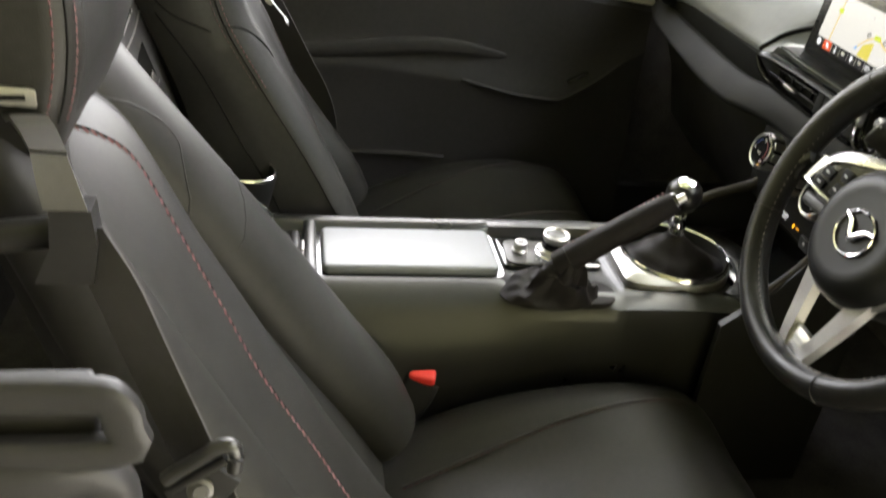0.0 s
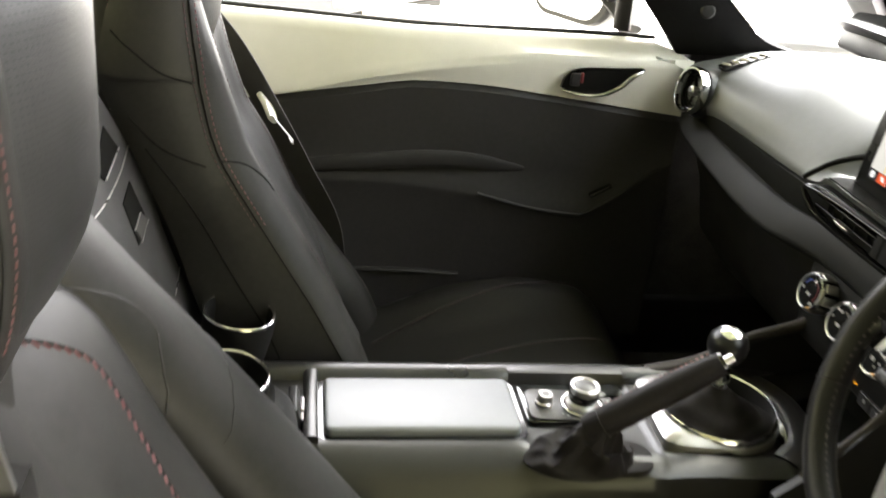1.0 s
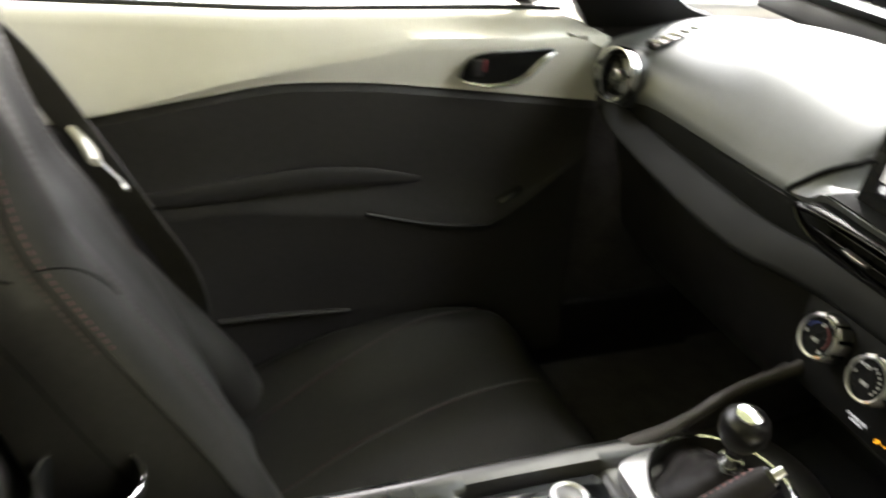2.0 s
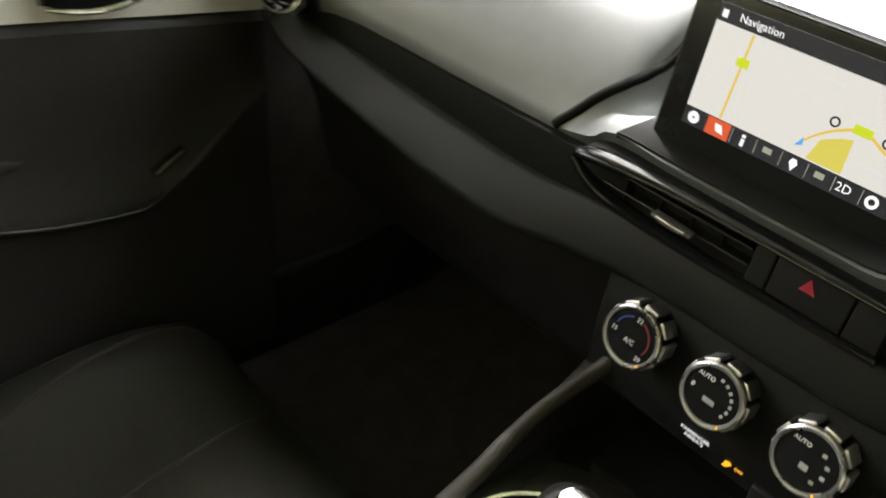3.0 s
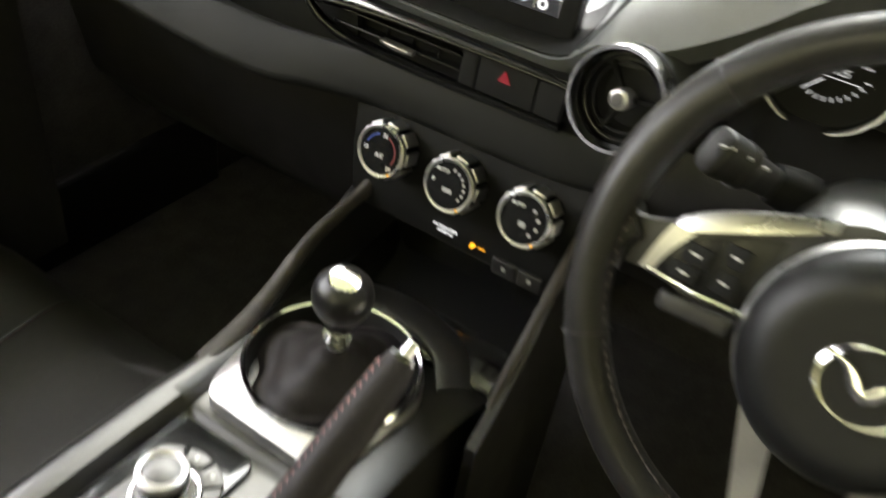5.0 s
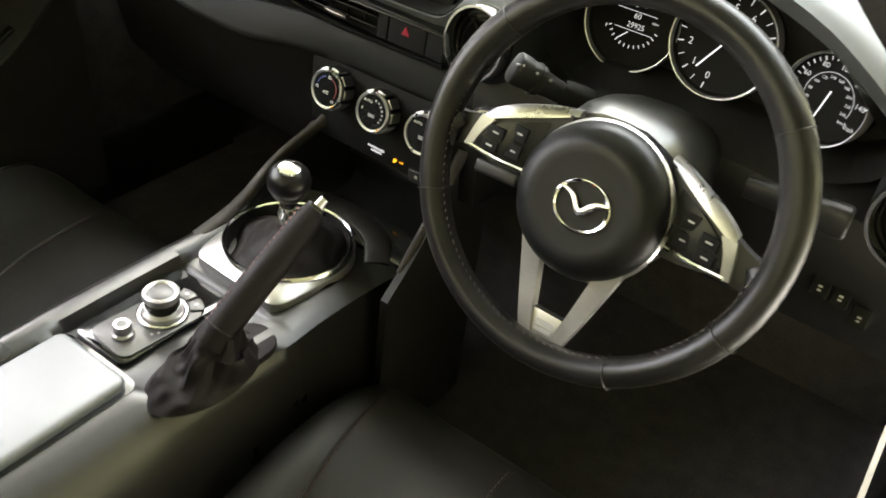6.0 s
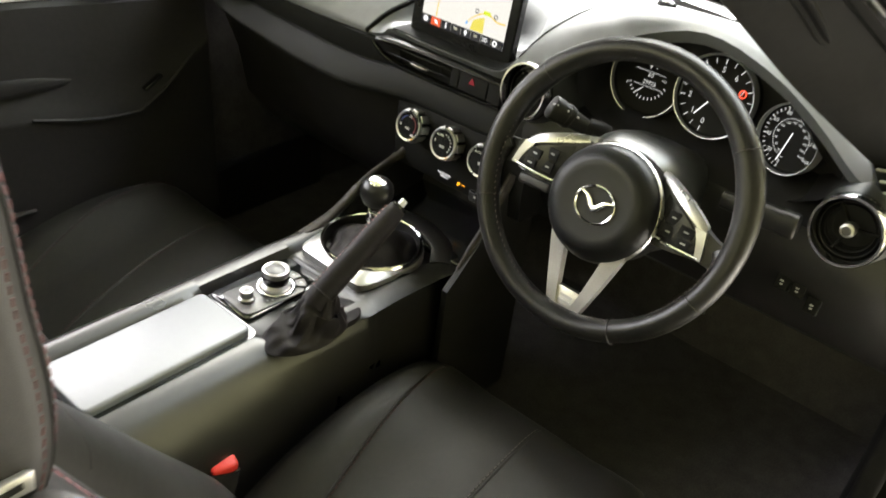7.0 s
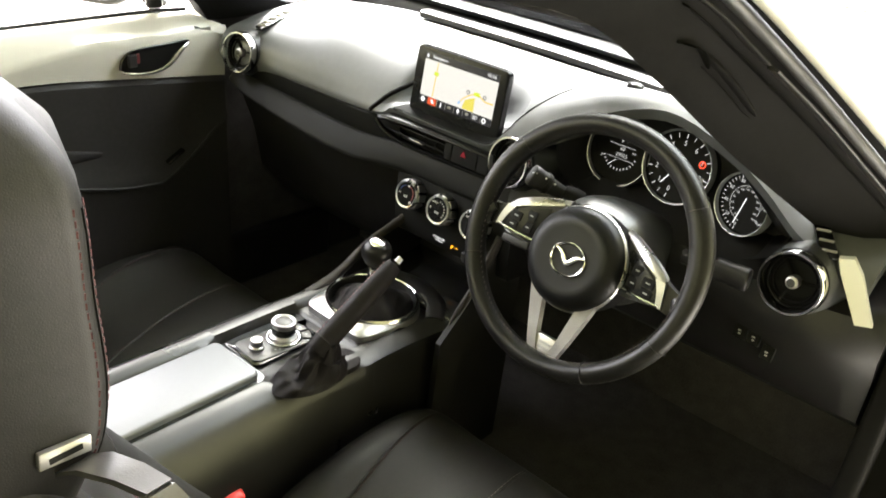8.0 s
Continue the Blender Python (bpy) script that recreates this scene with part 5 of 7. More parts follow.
def steering_wheel():
    t = thing("steering_wheel", "black leather three-spoke steering wheel with silver spokes", "steering wheel", WC)
    R, n = 0.1640, 72
    bm = bmesh.new()
    rows = []
    for k in range(n):
        th = 2 * math.pi * k / n
        # thicker grips near ten to two
        g = math.exp(-((math.degrees(th) - 25) / 22) ** 2) + math.exp(-((math.degrees(th) - 155) / 22) ** 2)
        ry, rz = 0.0140 + 0.0016 * g, 0.0165 + 0.0012 * g
        row = []
        for j in range(16):
            a = 2 * math.pi * j / 16
            r = R + ry * math.cos(a)
            row.append(bm.verts.new(WM @ Vector((r * math.cos(th), r * math.sin(th), rz * math.sin(a)))))
        rows.append(row)
    grid_faces(bm, rows, close_u=True, close_v=True)
    rim = part("rim", bm, LEATHER_WHEEL, t, "worn black leather rim")
    for a in (38, 142, 205, 298, 335):
        ring = [WM @ Matrix.Rotation(radians(a), 4, "Z") @ Vector((R + 0.0152 * math.cos(q), 0, 0.0176 * math.sin(q))) for q in np.linspace(0, 2 * math.pi, 21)[:-1]]
        part("rim_seam", sweep(ring, [(0.0007, 0.0007)] * 20, up=WN, n=6, steps=1, closed=True), HARD, rim)
    for a0, a1 in ((-45, 20), (160, 225), (225, 300)):
        pts = [WM @ Vector(((R - 0.0142) * math.cos(radians(a)), (R - 0.0142) * math.sin(radians(a)), 0.006)) for a in np.linspace(a0, a1, 12)]
        part("rim_thread", stitches(pts, WN, 0.0045, 0.0028, 0.0007, 3, slant=0.6), GREYTHREAD, rim)
    # airbag cover
    Rc = 0.0702
    SM = WM @ Matrix.Translation((0, -0.0140, -0.004)) @ Matrix.Rotation(radians(-2), 4, "Z")
    HM = WM @ Matrix.Translation((0.002, -0.0155, -0.002)) @ Matrix.Rotation(radians(-2), 4, "Z")
    cover = part("hub_cover", lathe([(0, 0.0262), (0.034, 0.0262), (0.042, 0.0268), (0.049, 0.0274), (0.056, 0.0252), (0.063, 0.0190), (0.0685, 0.010), (Rc, -0.004), (0.068, -0.05)], HM, 64), HUB, t, "round black hub cover")
    part("hub_ring", lathe([(0.0702, -0.008), (0.0720, -0.004), (0.0714, 0.0), (0.0696, 0.002)], HM, 64, closed=True), STEEL, cover)
    em = HM @ Matrix.Translation((0.002, -0.002, 0.0262)) @ Matrix.Diagonal((0.90, 0.90, 1, 1))
    emb = part("emblem", lathe([(0.0265, 0), (0.0265, 0.0022), (0.0252, 0.0030), (0.0235, 0.0022), (0.0235, 0)], em @ Matrix.Diagonal((1.12, 0.95, 1, 1)), 48, closed=True), CHROME, cover, "plain chrome oval emblem")
    part("emblem_bar", sweep([em @ Vector(p) for p in ((-0.0265, 0.011, 0.002), (-0.013, 0.007, 0.0025), (0, -0.006, 0.003), (0.013, 0.007, 0.0025), (0.0265, 0.011, 0.002))], [(0.0018, 0.002), (0.003, 0.002), (0.0038, 0.002), (0.003, 0.002), (0.0018, 0.002)], up=WN, n=8, steps=3), CHROME, emb)
    # side spokes: silver frame, switch panel
    def spoke_rise(x):
        return float(np.interp(x, [0.05, 0.075, 0.10, 0.165], [-0.012, -0.006, 0.001, 0.0015]))

    for s in (-1, 1):
        def P(x, y, z):
            return SM @ Vector((s * x, y, z + spoke_rise(x)))
        def strip(rows, lean=0.0):
            return loft([[P(x, y0, z), P(x, (y0 + y1) / 2, z + 0.0012 - lean / 2), P(x, y1, z - lean), P(x, y1 + 0.001, z - 0.010), P(x, y0, z - 0.010)] for x, y0, y1, z in rows], 3)

        sp = part("spoke", strip(((0.050, -0.020, 0.056, 0.001), (0.09, -0.016, 0.045, 0.0), (0.125, -0.010, 0.026, -0.002), (0.145, -0.012, 0.018, -0.004), (0.165, -0.014, 0.016, -0.006))), HARD, t, "black side spoke")
        part("spoke_cap", sweep([P(0.148, 0.014, 0.0), P(0.158, 0.002, 0.001), P(0.156, -0.018, 0.0)], [(0.010, 0.006), (0.014, 0.010), (0.010, 0.006)], up=WN, n=14), LEATHER_WHEEL, sp)
        part("silver_upper", strip(((0.046, 0.057, 0.0625, -0.001), (0.066, 0.047, 0.058, 0.003), (0.095, 0.034, 0.047, 0.004), (0.114, 0.025, 0.037, 0.004), (0.125, 0.018, 0.029, 0.003)), 0.003), SPOKE, sp, "satin silver spoke trim")
        part("silver_end", loft([[P(x0, y, z), P(x1, y, z), P(x1, y, z - 0.008), P(x0, y, z - 0.008)] for x0, x1, y, z in ((0.113, 0.127, 0.024, 0.0045), (0.121, 0.131, 0.010, 0.0045), (0.127, 0.1345, -0.008, 0.004))], 3), SPOKE, sp, "satin silver spoke trim")
        part("silver_lower", strip(((0.070, -0.010, -0.0065, 0.003), (0.10, -0.0100, -0.0065, 0.0035), (0.130, -0.009, -0.005, 0.0042))), CHROME, sp, "thin bright lower edge")
        panel = part("switch_panel", strip(((0.066, -0.006, 0.042, 0.003), (0.095, -0.006, 0.030, 0.003), (0.127, -0.005, 0.011, 0.003))), BEZEL, sp, "black switch panel")
        for x0, y0, w, h in ((0.086, 0.022, 0.015, 0.014), (0.086, 0.005, 0.015, 0.014), (0.107, 0.014, 0.017, 0.012), (0.109, 0.001, 0.017, 0.010)):
            zb = 0.0045 + spoke_rise(x0)
            b = box((0, 0, 0), (w, h, 0.002), 0.0008)
            bmesh.ops.transform(b, matrix=SM @ Matrix.Translation((s * x0, y0, zb)), verts=b.verts)
            part("switch", b, DIALFACE, panel)
            b = box((0, 0, 0), (w * 0.36, 0.0016, 0.0005), 0)
            bmesh.ops.transform(b, matrix=SM @ Matrix.Translation((s * x0, y0, zb + 0.0012)), verts=b.verts)
            part("sign_bar", b, GREYMARK, panel)
        if s < 0:
            b = box((0, 0, 0), (0.046, 0.013, 0.008), 0.003)
            bmesh.ops.transform(b, matrix=SM @ Matrix.Translation((-0.093, -0.019, 0.002)) @ pose(0, 0, 0, 0, 0, 4), verts=b.verts)
            part("phone_switch", b, HARD, sp)
    # lower spoke: a silver V
    LM = WM @ Matrix.Translation((0.003, -0.010, -0.008))
    low = part("lower_spoke", loft([[LM @ Vector((x, y, z)) for x in (-w, w) for z in (zz, zz - 0.014)][:4] for y, w, zz in ((-0.146, 0.014, -0.004), (-0.154, 0.016, -0.004), (-0.160, 0.016, -0.004))], 2), HARD, t, "black backing of the lower spoke")
    for s in (-1, 1):
        part("silver_leg", loft([[LM @ Vector((s * x0, y, z)), LM @ Vector((s * x1, y, z)), LM @ Vector((s * x1, y, z - 0.012)), LM @ Vector((s * x0, y, z - 0.012))] for x0, x1, y, z in ((0.030, 0.052, -0.050, 0.010), (0.022, 0.040, -0.09, 0.006), (0.013, 0.027, -0.130, 0.003), (0.006, 0.020, -0.148, 0.001))], 3), SATIN, low, "satin silver leg")
    part("silver_toe", prism([(-0.018, -0.150), (0.018, -0.150), (0.018, -0.118), (-0.018, -0.118)], LM @ Matrix.Translation((0, 0, -0.010)), 0.0095, 0.002), SATIN, low, "satin silver foot plate")
    for k in range(2):
        b = box((0, 0, 0), (0.018, 0.0035, 0.0006), 0)
        bmesh.ops.transform(b, matrix=LM @ Matrix.Translation((0, -0.128 - 0.007 * k, 0.0000)), verts=b.verts)
        part("sign_bar", b, GREYMARK, low)
    return t


steering_wheel()

# switches on the knee panel
for y, z in ((-0.503, 0.669), (-0.523, 0.668), (-0.545, 0.655)):
    b = tagged(part("dash_switch", box((0.7535, y, z - 0.002), (0.010, 0.017, 0.020), 0.001, (0, 25, 0)), DIALFACE), "small black dashboard push switch with grey print", "switch", "dashboard switches")
    part("sign_bar", box((0.7450, y, z + 0.003), (0.003, 0.004, 0.002), 0.0003, (0, 25, 0)), GREYMARK, b)
    part("sign_bar", box((0.7475, y, z - 0.003), (0.003, 0.0035, 0.002), 0.0003, (0, 25, 0)), GREYMARK, b)


# ---- centre console ----
def console():
    t = thing("centre_console", "black centre console with sheen-painted armrest and silver gear surround", "console", (0.35, 0.03, 0.2))
    secs = []
    for x, far, near, drop, dip in ((-0.02, 0.150, -0.035, 0.0, 0.0), (0.05, 0.150, -0.035, 0.0, 0.0), (0.20, 0.150, -0.037, 0.0, 0.0), (0.30, 0.150, -0.042, 0.0, 0.0), (0.335, 0.151, -0.046, 0.0, 0.0), (0.352, 0.151, -0.050, 0.0, 0.007), (0.40, 0.151, -0.058, 0.0, 0.007), (0.49, 0.150, -0.066, 0.0, 0.007), (0.508, 0.149, -0.066, 0.0, 0.002), (0.56, 0.147, -0.066, 0.0, 0.002), (0.64, 0.144, -0.072, 0.0, 0.004), (0.70, 0.142, -0.085, 0.0, 0.01), (0.80, 0.142, -0.095, 0.02, 0.03)):
        z = 0.502 - drop
        secs.append([(x, far + 0.012, 0.19), (x, far + 0.006, 0.42), (x, far, z - 0.012), (x, far - 0.005, z + 0.001), (x, far - 0.016, z + 0.006), (x, far - 0.031, z + 0.003), (x, far - 0.037, z - 0.006 - dip), (x, 0.09, z - 0.006 - dip), (x, 0.03, z - 0.006 - dip), (x, min(near + 0.045, 0.0), z - 0.005 - dip * 0.9), (x, near + 0.022, z - 0.002 - dip * 0.1), (x, near, z - 0.014), (x, near * 0.5 - 0.035, z - 0.036), (x, near * 0.15 - 0.062, z - 0.085), (x, -0.074, 0.36), (x, -0.070, 0.19)])
    body = part("console_body", loft(secs, 4), CONSOLE, t, "black soft-touch console body", sharp=55)
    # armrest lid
    lid = part("armrest_lid", prism(rounded(0.236, 0.103, 0.010), Matrix.Translation((0.2195, 0.0505, 0.496)), 0.014, 0.005, 4), LIDMAT, t, "padded armrest lid, sky sheen painted into its pale colour")
    part("lid_gap", prism(rounded(0.252, 0.116, 0.014), Matrix.Translation((0.2195, 0.0505, 0.4945)), 0.0045), GLOSS, t)
    part("lid_frame", sweep([(0.086, -0.014, 0.503), (0.086, 0.055, 0.504), (0.087, 0.118, 0.503)], [(0.009, 0.008)] * 3, n=12, power=3), CONSOLE, t)
    usb = part("socket_panel", box((0.068, 0.035, 0.512), (0.012, 0.05, 0.032), 0.003, (0, -12, 0)), HARD, t)
    for k in range(2):
        part("socket_slot", box((0.0765, 0.030 + 0.006 * k, 0.506 + 0.011 * k), (0.004, 0.024, 0.005), 0.001, (0, -12, 0)), SATIN, usb)
    # knob panel
    PZ = 0.4945
    part("knob_panel", prism(rounded(0.142, 0.080, 0.010), pose(0.424, 0.070, PZ - 0.004, 0, 0, 0), 0.004, 0.001), GLOSS, t, "gloss black switch plate")
    part("switch_island", prism(rounded(0.104, 0.062, 0.012), pose(0.411, 0.062, PZ, 0, 0, -4), 0.003, 0.001), GREYP, t, "dark grey raised switch island")
    km = Matrix.Translation((0.429, 0.0600, PZ + 0.003)) @ Matrix.Diagonal((1.0, 1.0, 1.25, 1))
    k1 = part("command_knob", lathe([(0.0215, 0), (0.0215, 0.006), (0.0180, 0.009), (0.0178, 0.018), (0.0195, 0.0215), (0.0190, 0.0250), (0.0165, 0.026), (0.0145, 0.0255), (0.013, 0.0240), (0, 0.0240)], km, 44), SATIN, t, "round silver command knob")
    part("knob_collar", ringbm(0.0250, 0.0026, Matrix.Translation((0.429, 0.0600, PZ + 0.0045)), 40, 10), CHROME, k1, "bright collar")
    part("knob_waist", lathe([(0.0183, 0.0085), (0.0190, 0.010), (0.0190, 0.0165), (0.0183, 0.018)], km, 40), GLOSS, k1)
    part("knob_cap", lathe([(0, 0.0255), (0.011, 0.0252), (0.0135, 0.0242)], km, 36), GREYP, k1)
    vm = Matrix.Translation((0.380, 0.0630, PZ + 0.003)) @ Matrix.Diagonal((1.0, 1.0, 1.05, 1))
    k2 = part("volume_knob", lathe([(0.0115, 0), (0.0115, 0.004), (0.0092, 0.006), (0.0098, 0.0135), (0.0085, 0.0155), (0, 0.0155)], vm, 32), SATIN, t, "small silver volume knob")
    part("knob_cap", lathe([(0, 0.0160), (0.0055, 0.0158), (0.006, 0.0152)], vm, 24), GREYP, k2)
    for a in (38, 4, -30):
        key = [(r * math.cos(radians(b)), r * math.sin(radians(b))) for r, b in [(0.0295, a - 14), (0.0295, a - 5), (0.0295, a + 5), (0.0295, a + 14), (0.0440, a + 14), (0.0445, a + 5), (0.0445, a - 5), (0.0440, a - 14)]]
        k3 = part("shortcut_key", prism(key, Matrix.Translation((0.429, 0.0620, PZ + 0.001)), 0.0045, 0.0012), GREYP, t, "dark grey shortcut key")
        part("sign_bar", box((0.429 + 0.037 * math.cos(radians(a)), 0.0620 + 0.037 * math.sin(radians(a)), PZ + 0.0057), (0.0036, 0.0036, 0.0004), 0), GREYMARK, k3)
    for x, y in ((0.400, 0.043), (0.406, 0.0395)):
        part("sign_bar", box((x, y, PZ + 0.0032), (0.0028, 0.0028, 0.0004), 0), GREYMARK, t)
    # gear surround
    GX, GY, GZ = 0.601, 0.041, 0.5125
    outer = [(0.5125, 0.085), (0.5150, 0.1005), (0.528, 0.1100), (0.550, 0.1150)]
    outer += [(GX + 0.0805 * math.cos(radians(a)), GY + 0.0805 * math.sin(radians(a))) for a in range(105, -106, -15)]
    outer += [(0.550, -0.0340), (0.526, -0.0300), (0.5120, -0.0220), (0.5095, -0.008), (0.5105, 0.03)]
    fine = [tuple(p) for p in smooth_path(outer + [outer[0]], 3)][:-1]
    bm = bmesh.new()
    top, edge, inn, low = [], [], [], []
    N = len(fine)
    for x, y in fine:
        dx, dy = x - GX, y - GY
        d = math.hypot(dx, dy)
        top.append(bm.verts.new((x, y, GZ - 0.006)))
        edge.append(bm.verts.new((x - dx / d * 0.003, y - dy / d * 0.003, GZ - 0.0035)))
        inn.append(bm.verts.new((GX + dx / d * 0.0755, GY + dy / d * 0.0755, GZ + 0.001)))
        low.append(bm.verts.new((x, y, GZ - 0.018)))
    for k in range(N):
        q = (k + 1) % N
        bm.faces.new((edge[k], edge[q], inn[q], inn[k]))
        bm.faces.new((top[k], top[q], edge[q], edge[k]))
        bm.faces.new((low[k], low[q], top[q], top[k]))
    sur = part("gear_surround", bm, SATIN, t, "satin silver gear lever surround")
    part("surround_front", sweep([(0.655, 0.128, 0.498), (0.692, 0.10, 0.503), (0.706, 0.041, 0.506), (0.692, -0.02, 0.503), (0.655, -0.052, 0.498)], [(0.016, 0.004), (0.018, 0.005), (0.018, 0.005), (0.018, 0.005), (0.016, 0.004)], n=14, power=2.6), CONSOLE, t, "black raised front of the surround")
    part("boot_ring", lathe([(0.0785, -0.004), (0.0785, 0.003), (0.0768, 0.0052), (0.0745, 0.004), (0.0735, -0.006)], Matrix.Translation((GX, GY, GZ)), 56, closed=True), CHROME, sur, "bright ring round the boot")
    part("boot_well", lathe([(0.0735, 0.004), (0.0715, -0.020), (0.066, -0.028), (0, -0.030)], Matrix.Translation((GX, GY, GZ)), 48), HARD, sur)
    # pleated boot up to the lever
    tip = Vector((0.590, 0.031, 0.552))
    rows = []
    for u in np.linspace(0, 1, 9):
        c = Vector((GX, GY, 0.496)).lerp(tip, u)
        r = 0.064 * (1 - u) ** 1.25 + 0.011
        rows.append([c + Vector((r * (1 + 0.16 * (1 - u) * math.cos(4 * a + 0.8)) * math.cos(a), r * (1 + 0.16 * (1 - u) * math.cos(4 * a + 0.8)) * math.sin(a), 0.003 * math.sin(6 * u * math.pi) * (1 - u))) for a in np.linspace(0, 2 * math.pi, 37)[:-1]])
    part("gear_boot", loft(rows, 2), GAITER, t, "pleated black leather gear boot")
    # wings that carry the panel down to the console
    part("side_rail", sweep([(0.754, 0.110, 0.612), (0.742, 0.118, 0.590), (0.714, 0.126, 0.574), (0.684, 0.1315, 0.559), (0.656, 0.134, 0.542), (0.628, 0.135, 0.524), (0.59, 0.134, 0.511), (0.54, 0.134, 0.503)], [(0.005, 0.008), (0.006, 0.008), (0.006, 0.008), (0.006, 0.008), (0.007, 0.008), (0.008, 0.007), (0.009, 0.006), (0.009, 0.004)], n=16, power=2.4), RAIL, t, "slim console side rail")
    part("side_rail", sweep([(0.740, -0.100, 0.645), (0.724, -0.094, 0.602), (0.704, -0.091, 0.568), (0.677, -0.090, 0.538), (0.650, -0.089, 0.509)], [(0.005, 0.008), (0.005, 0.008), (0.005, 0.007), (0.005, 0.006), (0.003, 0.003)], n=16, power=2.4), RAIL, t, "slim console side rail")
    part("lower_cheek", loft([[(x, -0.10, z0), (x, -0.098, z1), (x, -0.088, z1), (x, -0.088, z0)] for x, z0, z1 in ((0.62, 0.2, 0.485), (0.68, 0.2, 0.54), (0.74, 0.2, 0.62), (0.82, 0.2, 0.66))], 2), HARD, t)
    part("lower_cheek", loft([[(x, 0.146, z0), (x, 0.137, z1), (x, 0.129, z1), (x, 0.129, z0)] for x, z0, z1 in ((0.60, 0.2, 0.495), (0.64, 0.2, 0.520), (0.69, 0.2, 0.552), (0.74, 0.2, 0.582), (0.82, 0.2, 0.60))], 2), HARD, t)
    # cup holders behind the lid
    for x, y, z in ((-0.004, 0.152, 0.562), (-0.006, 0.020, 0.562)):
        c = part("cup_holder", lathe([(0.038, -0.07), (0.045, -0.01), (0.0455, 0.008), (0.043, 0.010), (0.041, 0.006), (0.037, -0.05), (0, -0.055)], frame_of((x, y, z), (0.15, 0, 1)), 44), DIALFACE, t, "black cup holder with chrome lip")
        part("chrome_lip", ringbm(0.0437, 0.0020, frame_of((x, y, z + 0.010), (0.15, 0, 1)), 44, 8), CHROME, c)
    part("cup_block", sweep([(0.055, -0.01, 0.45), (0.05, -0.01, 0.52), (0.035, -0.01, 0.555)], [(0.02, 0.045), (0.02, 0.045), (0.012, 0.03)], up=(0, 1, 0), n=16, power=3), HARD, t)
    return t


console()


def gear_lever():
    t = thing("gear_lever", "black ball gear knob with a polished silver top", "gear lever", (0.62, 0.055, 0.5))
    a, b = Vector((0.590, 0.032, 0.540)), Vector((0.5815, 0.0225, 0.614))
    ax = (b - a).normalized()
    m = frame_of(b, ax, (1, 0, 0))
    part("lever_rod", lathe([(0.0075, -0.09), (0.0075, -0.01)], m, 20), STEEL, t)
    part("collar", lathe([(0.0125, -0.050), (0.0125, -0.046), (0.0105, -0.042), (0.0105, -0.022), (0.013, -0.018)], m, 28), CHROME, t, "chrome collar")
    part("knob", lathe([(0.012, -0.022), (0.019, -0.015), (0.0238, -0.004), (0.0245, 0.004), (0.0228, 0.012), (0.0185, 0.018), (0.0125, 0.0215)], m, 36), KNOB, t, "polished black ball knob")
    part("knob_top", lathe([(0.0132, 0.0208), (0.0120, 0.0226), (0.007, 0.0238), (0, 0.0242)], m, 32), CHROME, t, "polished silver knob top")
    return t


gear_lever()


def handbrake():
    t = thing("handbrake", "black leather handbrake lever pulled up, dark red stitching", "handbrake", (0.42, -0.04, 0.5))
    a, b = Vector((0.396, -0.049, 0.546)), Vector((0.522, -0.070, 0.653))
    d = (b - a).normalized()
    grip = part("grip", sweep([a, a.lerp(b, 0.15), a.lerp(b, 0.5), a.lerp(b, 0.85), b], [(0.0155, 0.017), (0.0165, 0.018), (0.016, 0.0175), (0.0145, 0.016), (0.011, 0.013)], n=20), GAITER, t, "leather grip")
    part("grip_end", sweep([b - d * 0.002, b + d * 0.004], [(0.011, 0.013), (0.010, 0.012)], n=18, steps=1), GLOSS, grip)
    part("release_button", sweep([b + d * 0.003, b + d * 0.014], [(0.0050, 0.0058), (0.0045, 0.005)], n=14, steps=1), STEEL, grip, "chrome release button")
    up = Vector((-0.55, 0.5, 0.65))
    s = d.cross(up).normalized()
    u = s.cross(d).normalized()
    for o in (-0.0022, 0.0022):
        part("grip_thread", stitches([a.lerp(b, f) + u * 0.0178 * (1 - 0.12 * f) + s * o for f in (0.12, 0.4, 0.7, 0.97)], u, 0.004, 0.0022, 0.0007, 4, slant=0.9 if o < 0 else -0.9), PINKTHREAD, grip, "pale red cross stitching")
    part("grip_seam", ringbm(0.0175, 0.0009, frame_of(a.lerp(b, 0.12), d), 28, 8), HARD, grip)
    rows = []
    for u_ in np.linspace(0, 1, 13):
        c = Vector((0.400, -0.036, 0.494)).lerp(a.lerp(b, 0.14), u_)
        rx, ry = 0.054 * (1 - u_) ** 1.5 + 0.015, 0.026 * (1 - u_) ** 1.2 + 0.0155
        row = []
        for q in np.linspace(0, 2 * math.pi, 49)[:-1]:
            f = 1 + (0.13 * math.sin(5 * q + 6 * u_) + 0.06 * math.sin(11 * q - 9 * u_)) * math.sin(math.pi * u_) ** 0.7
            row.append(c + Vector((rx * f * math.cos(q), ry * f * math.sin(q), 0.008 * math.sin(12 * u_ + 2 * q) * math.sin(math.pi * u_))))
        rows.append(row)
    part("gaiter", loft(rows, 2), GAITER, t, "creased black leather gaiter")
    part("gaiter_frame", prism(rounded(0.146, 0.056, 0.027), Matrix.Translation((0.418, -0.036, 0.488)), 0.009, 0.003), GAITER, t)
    return t


handbrake()


# ---- seats ----
ZS = [0.36, 0.42, 0.50, 0.60, 0.70, 0.80, 0.87]
XS = [0.185, 0.140, 0.083, 0.016, -0.046, -0.100, -0.128]


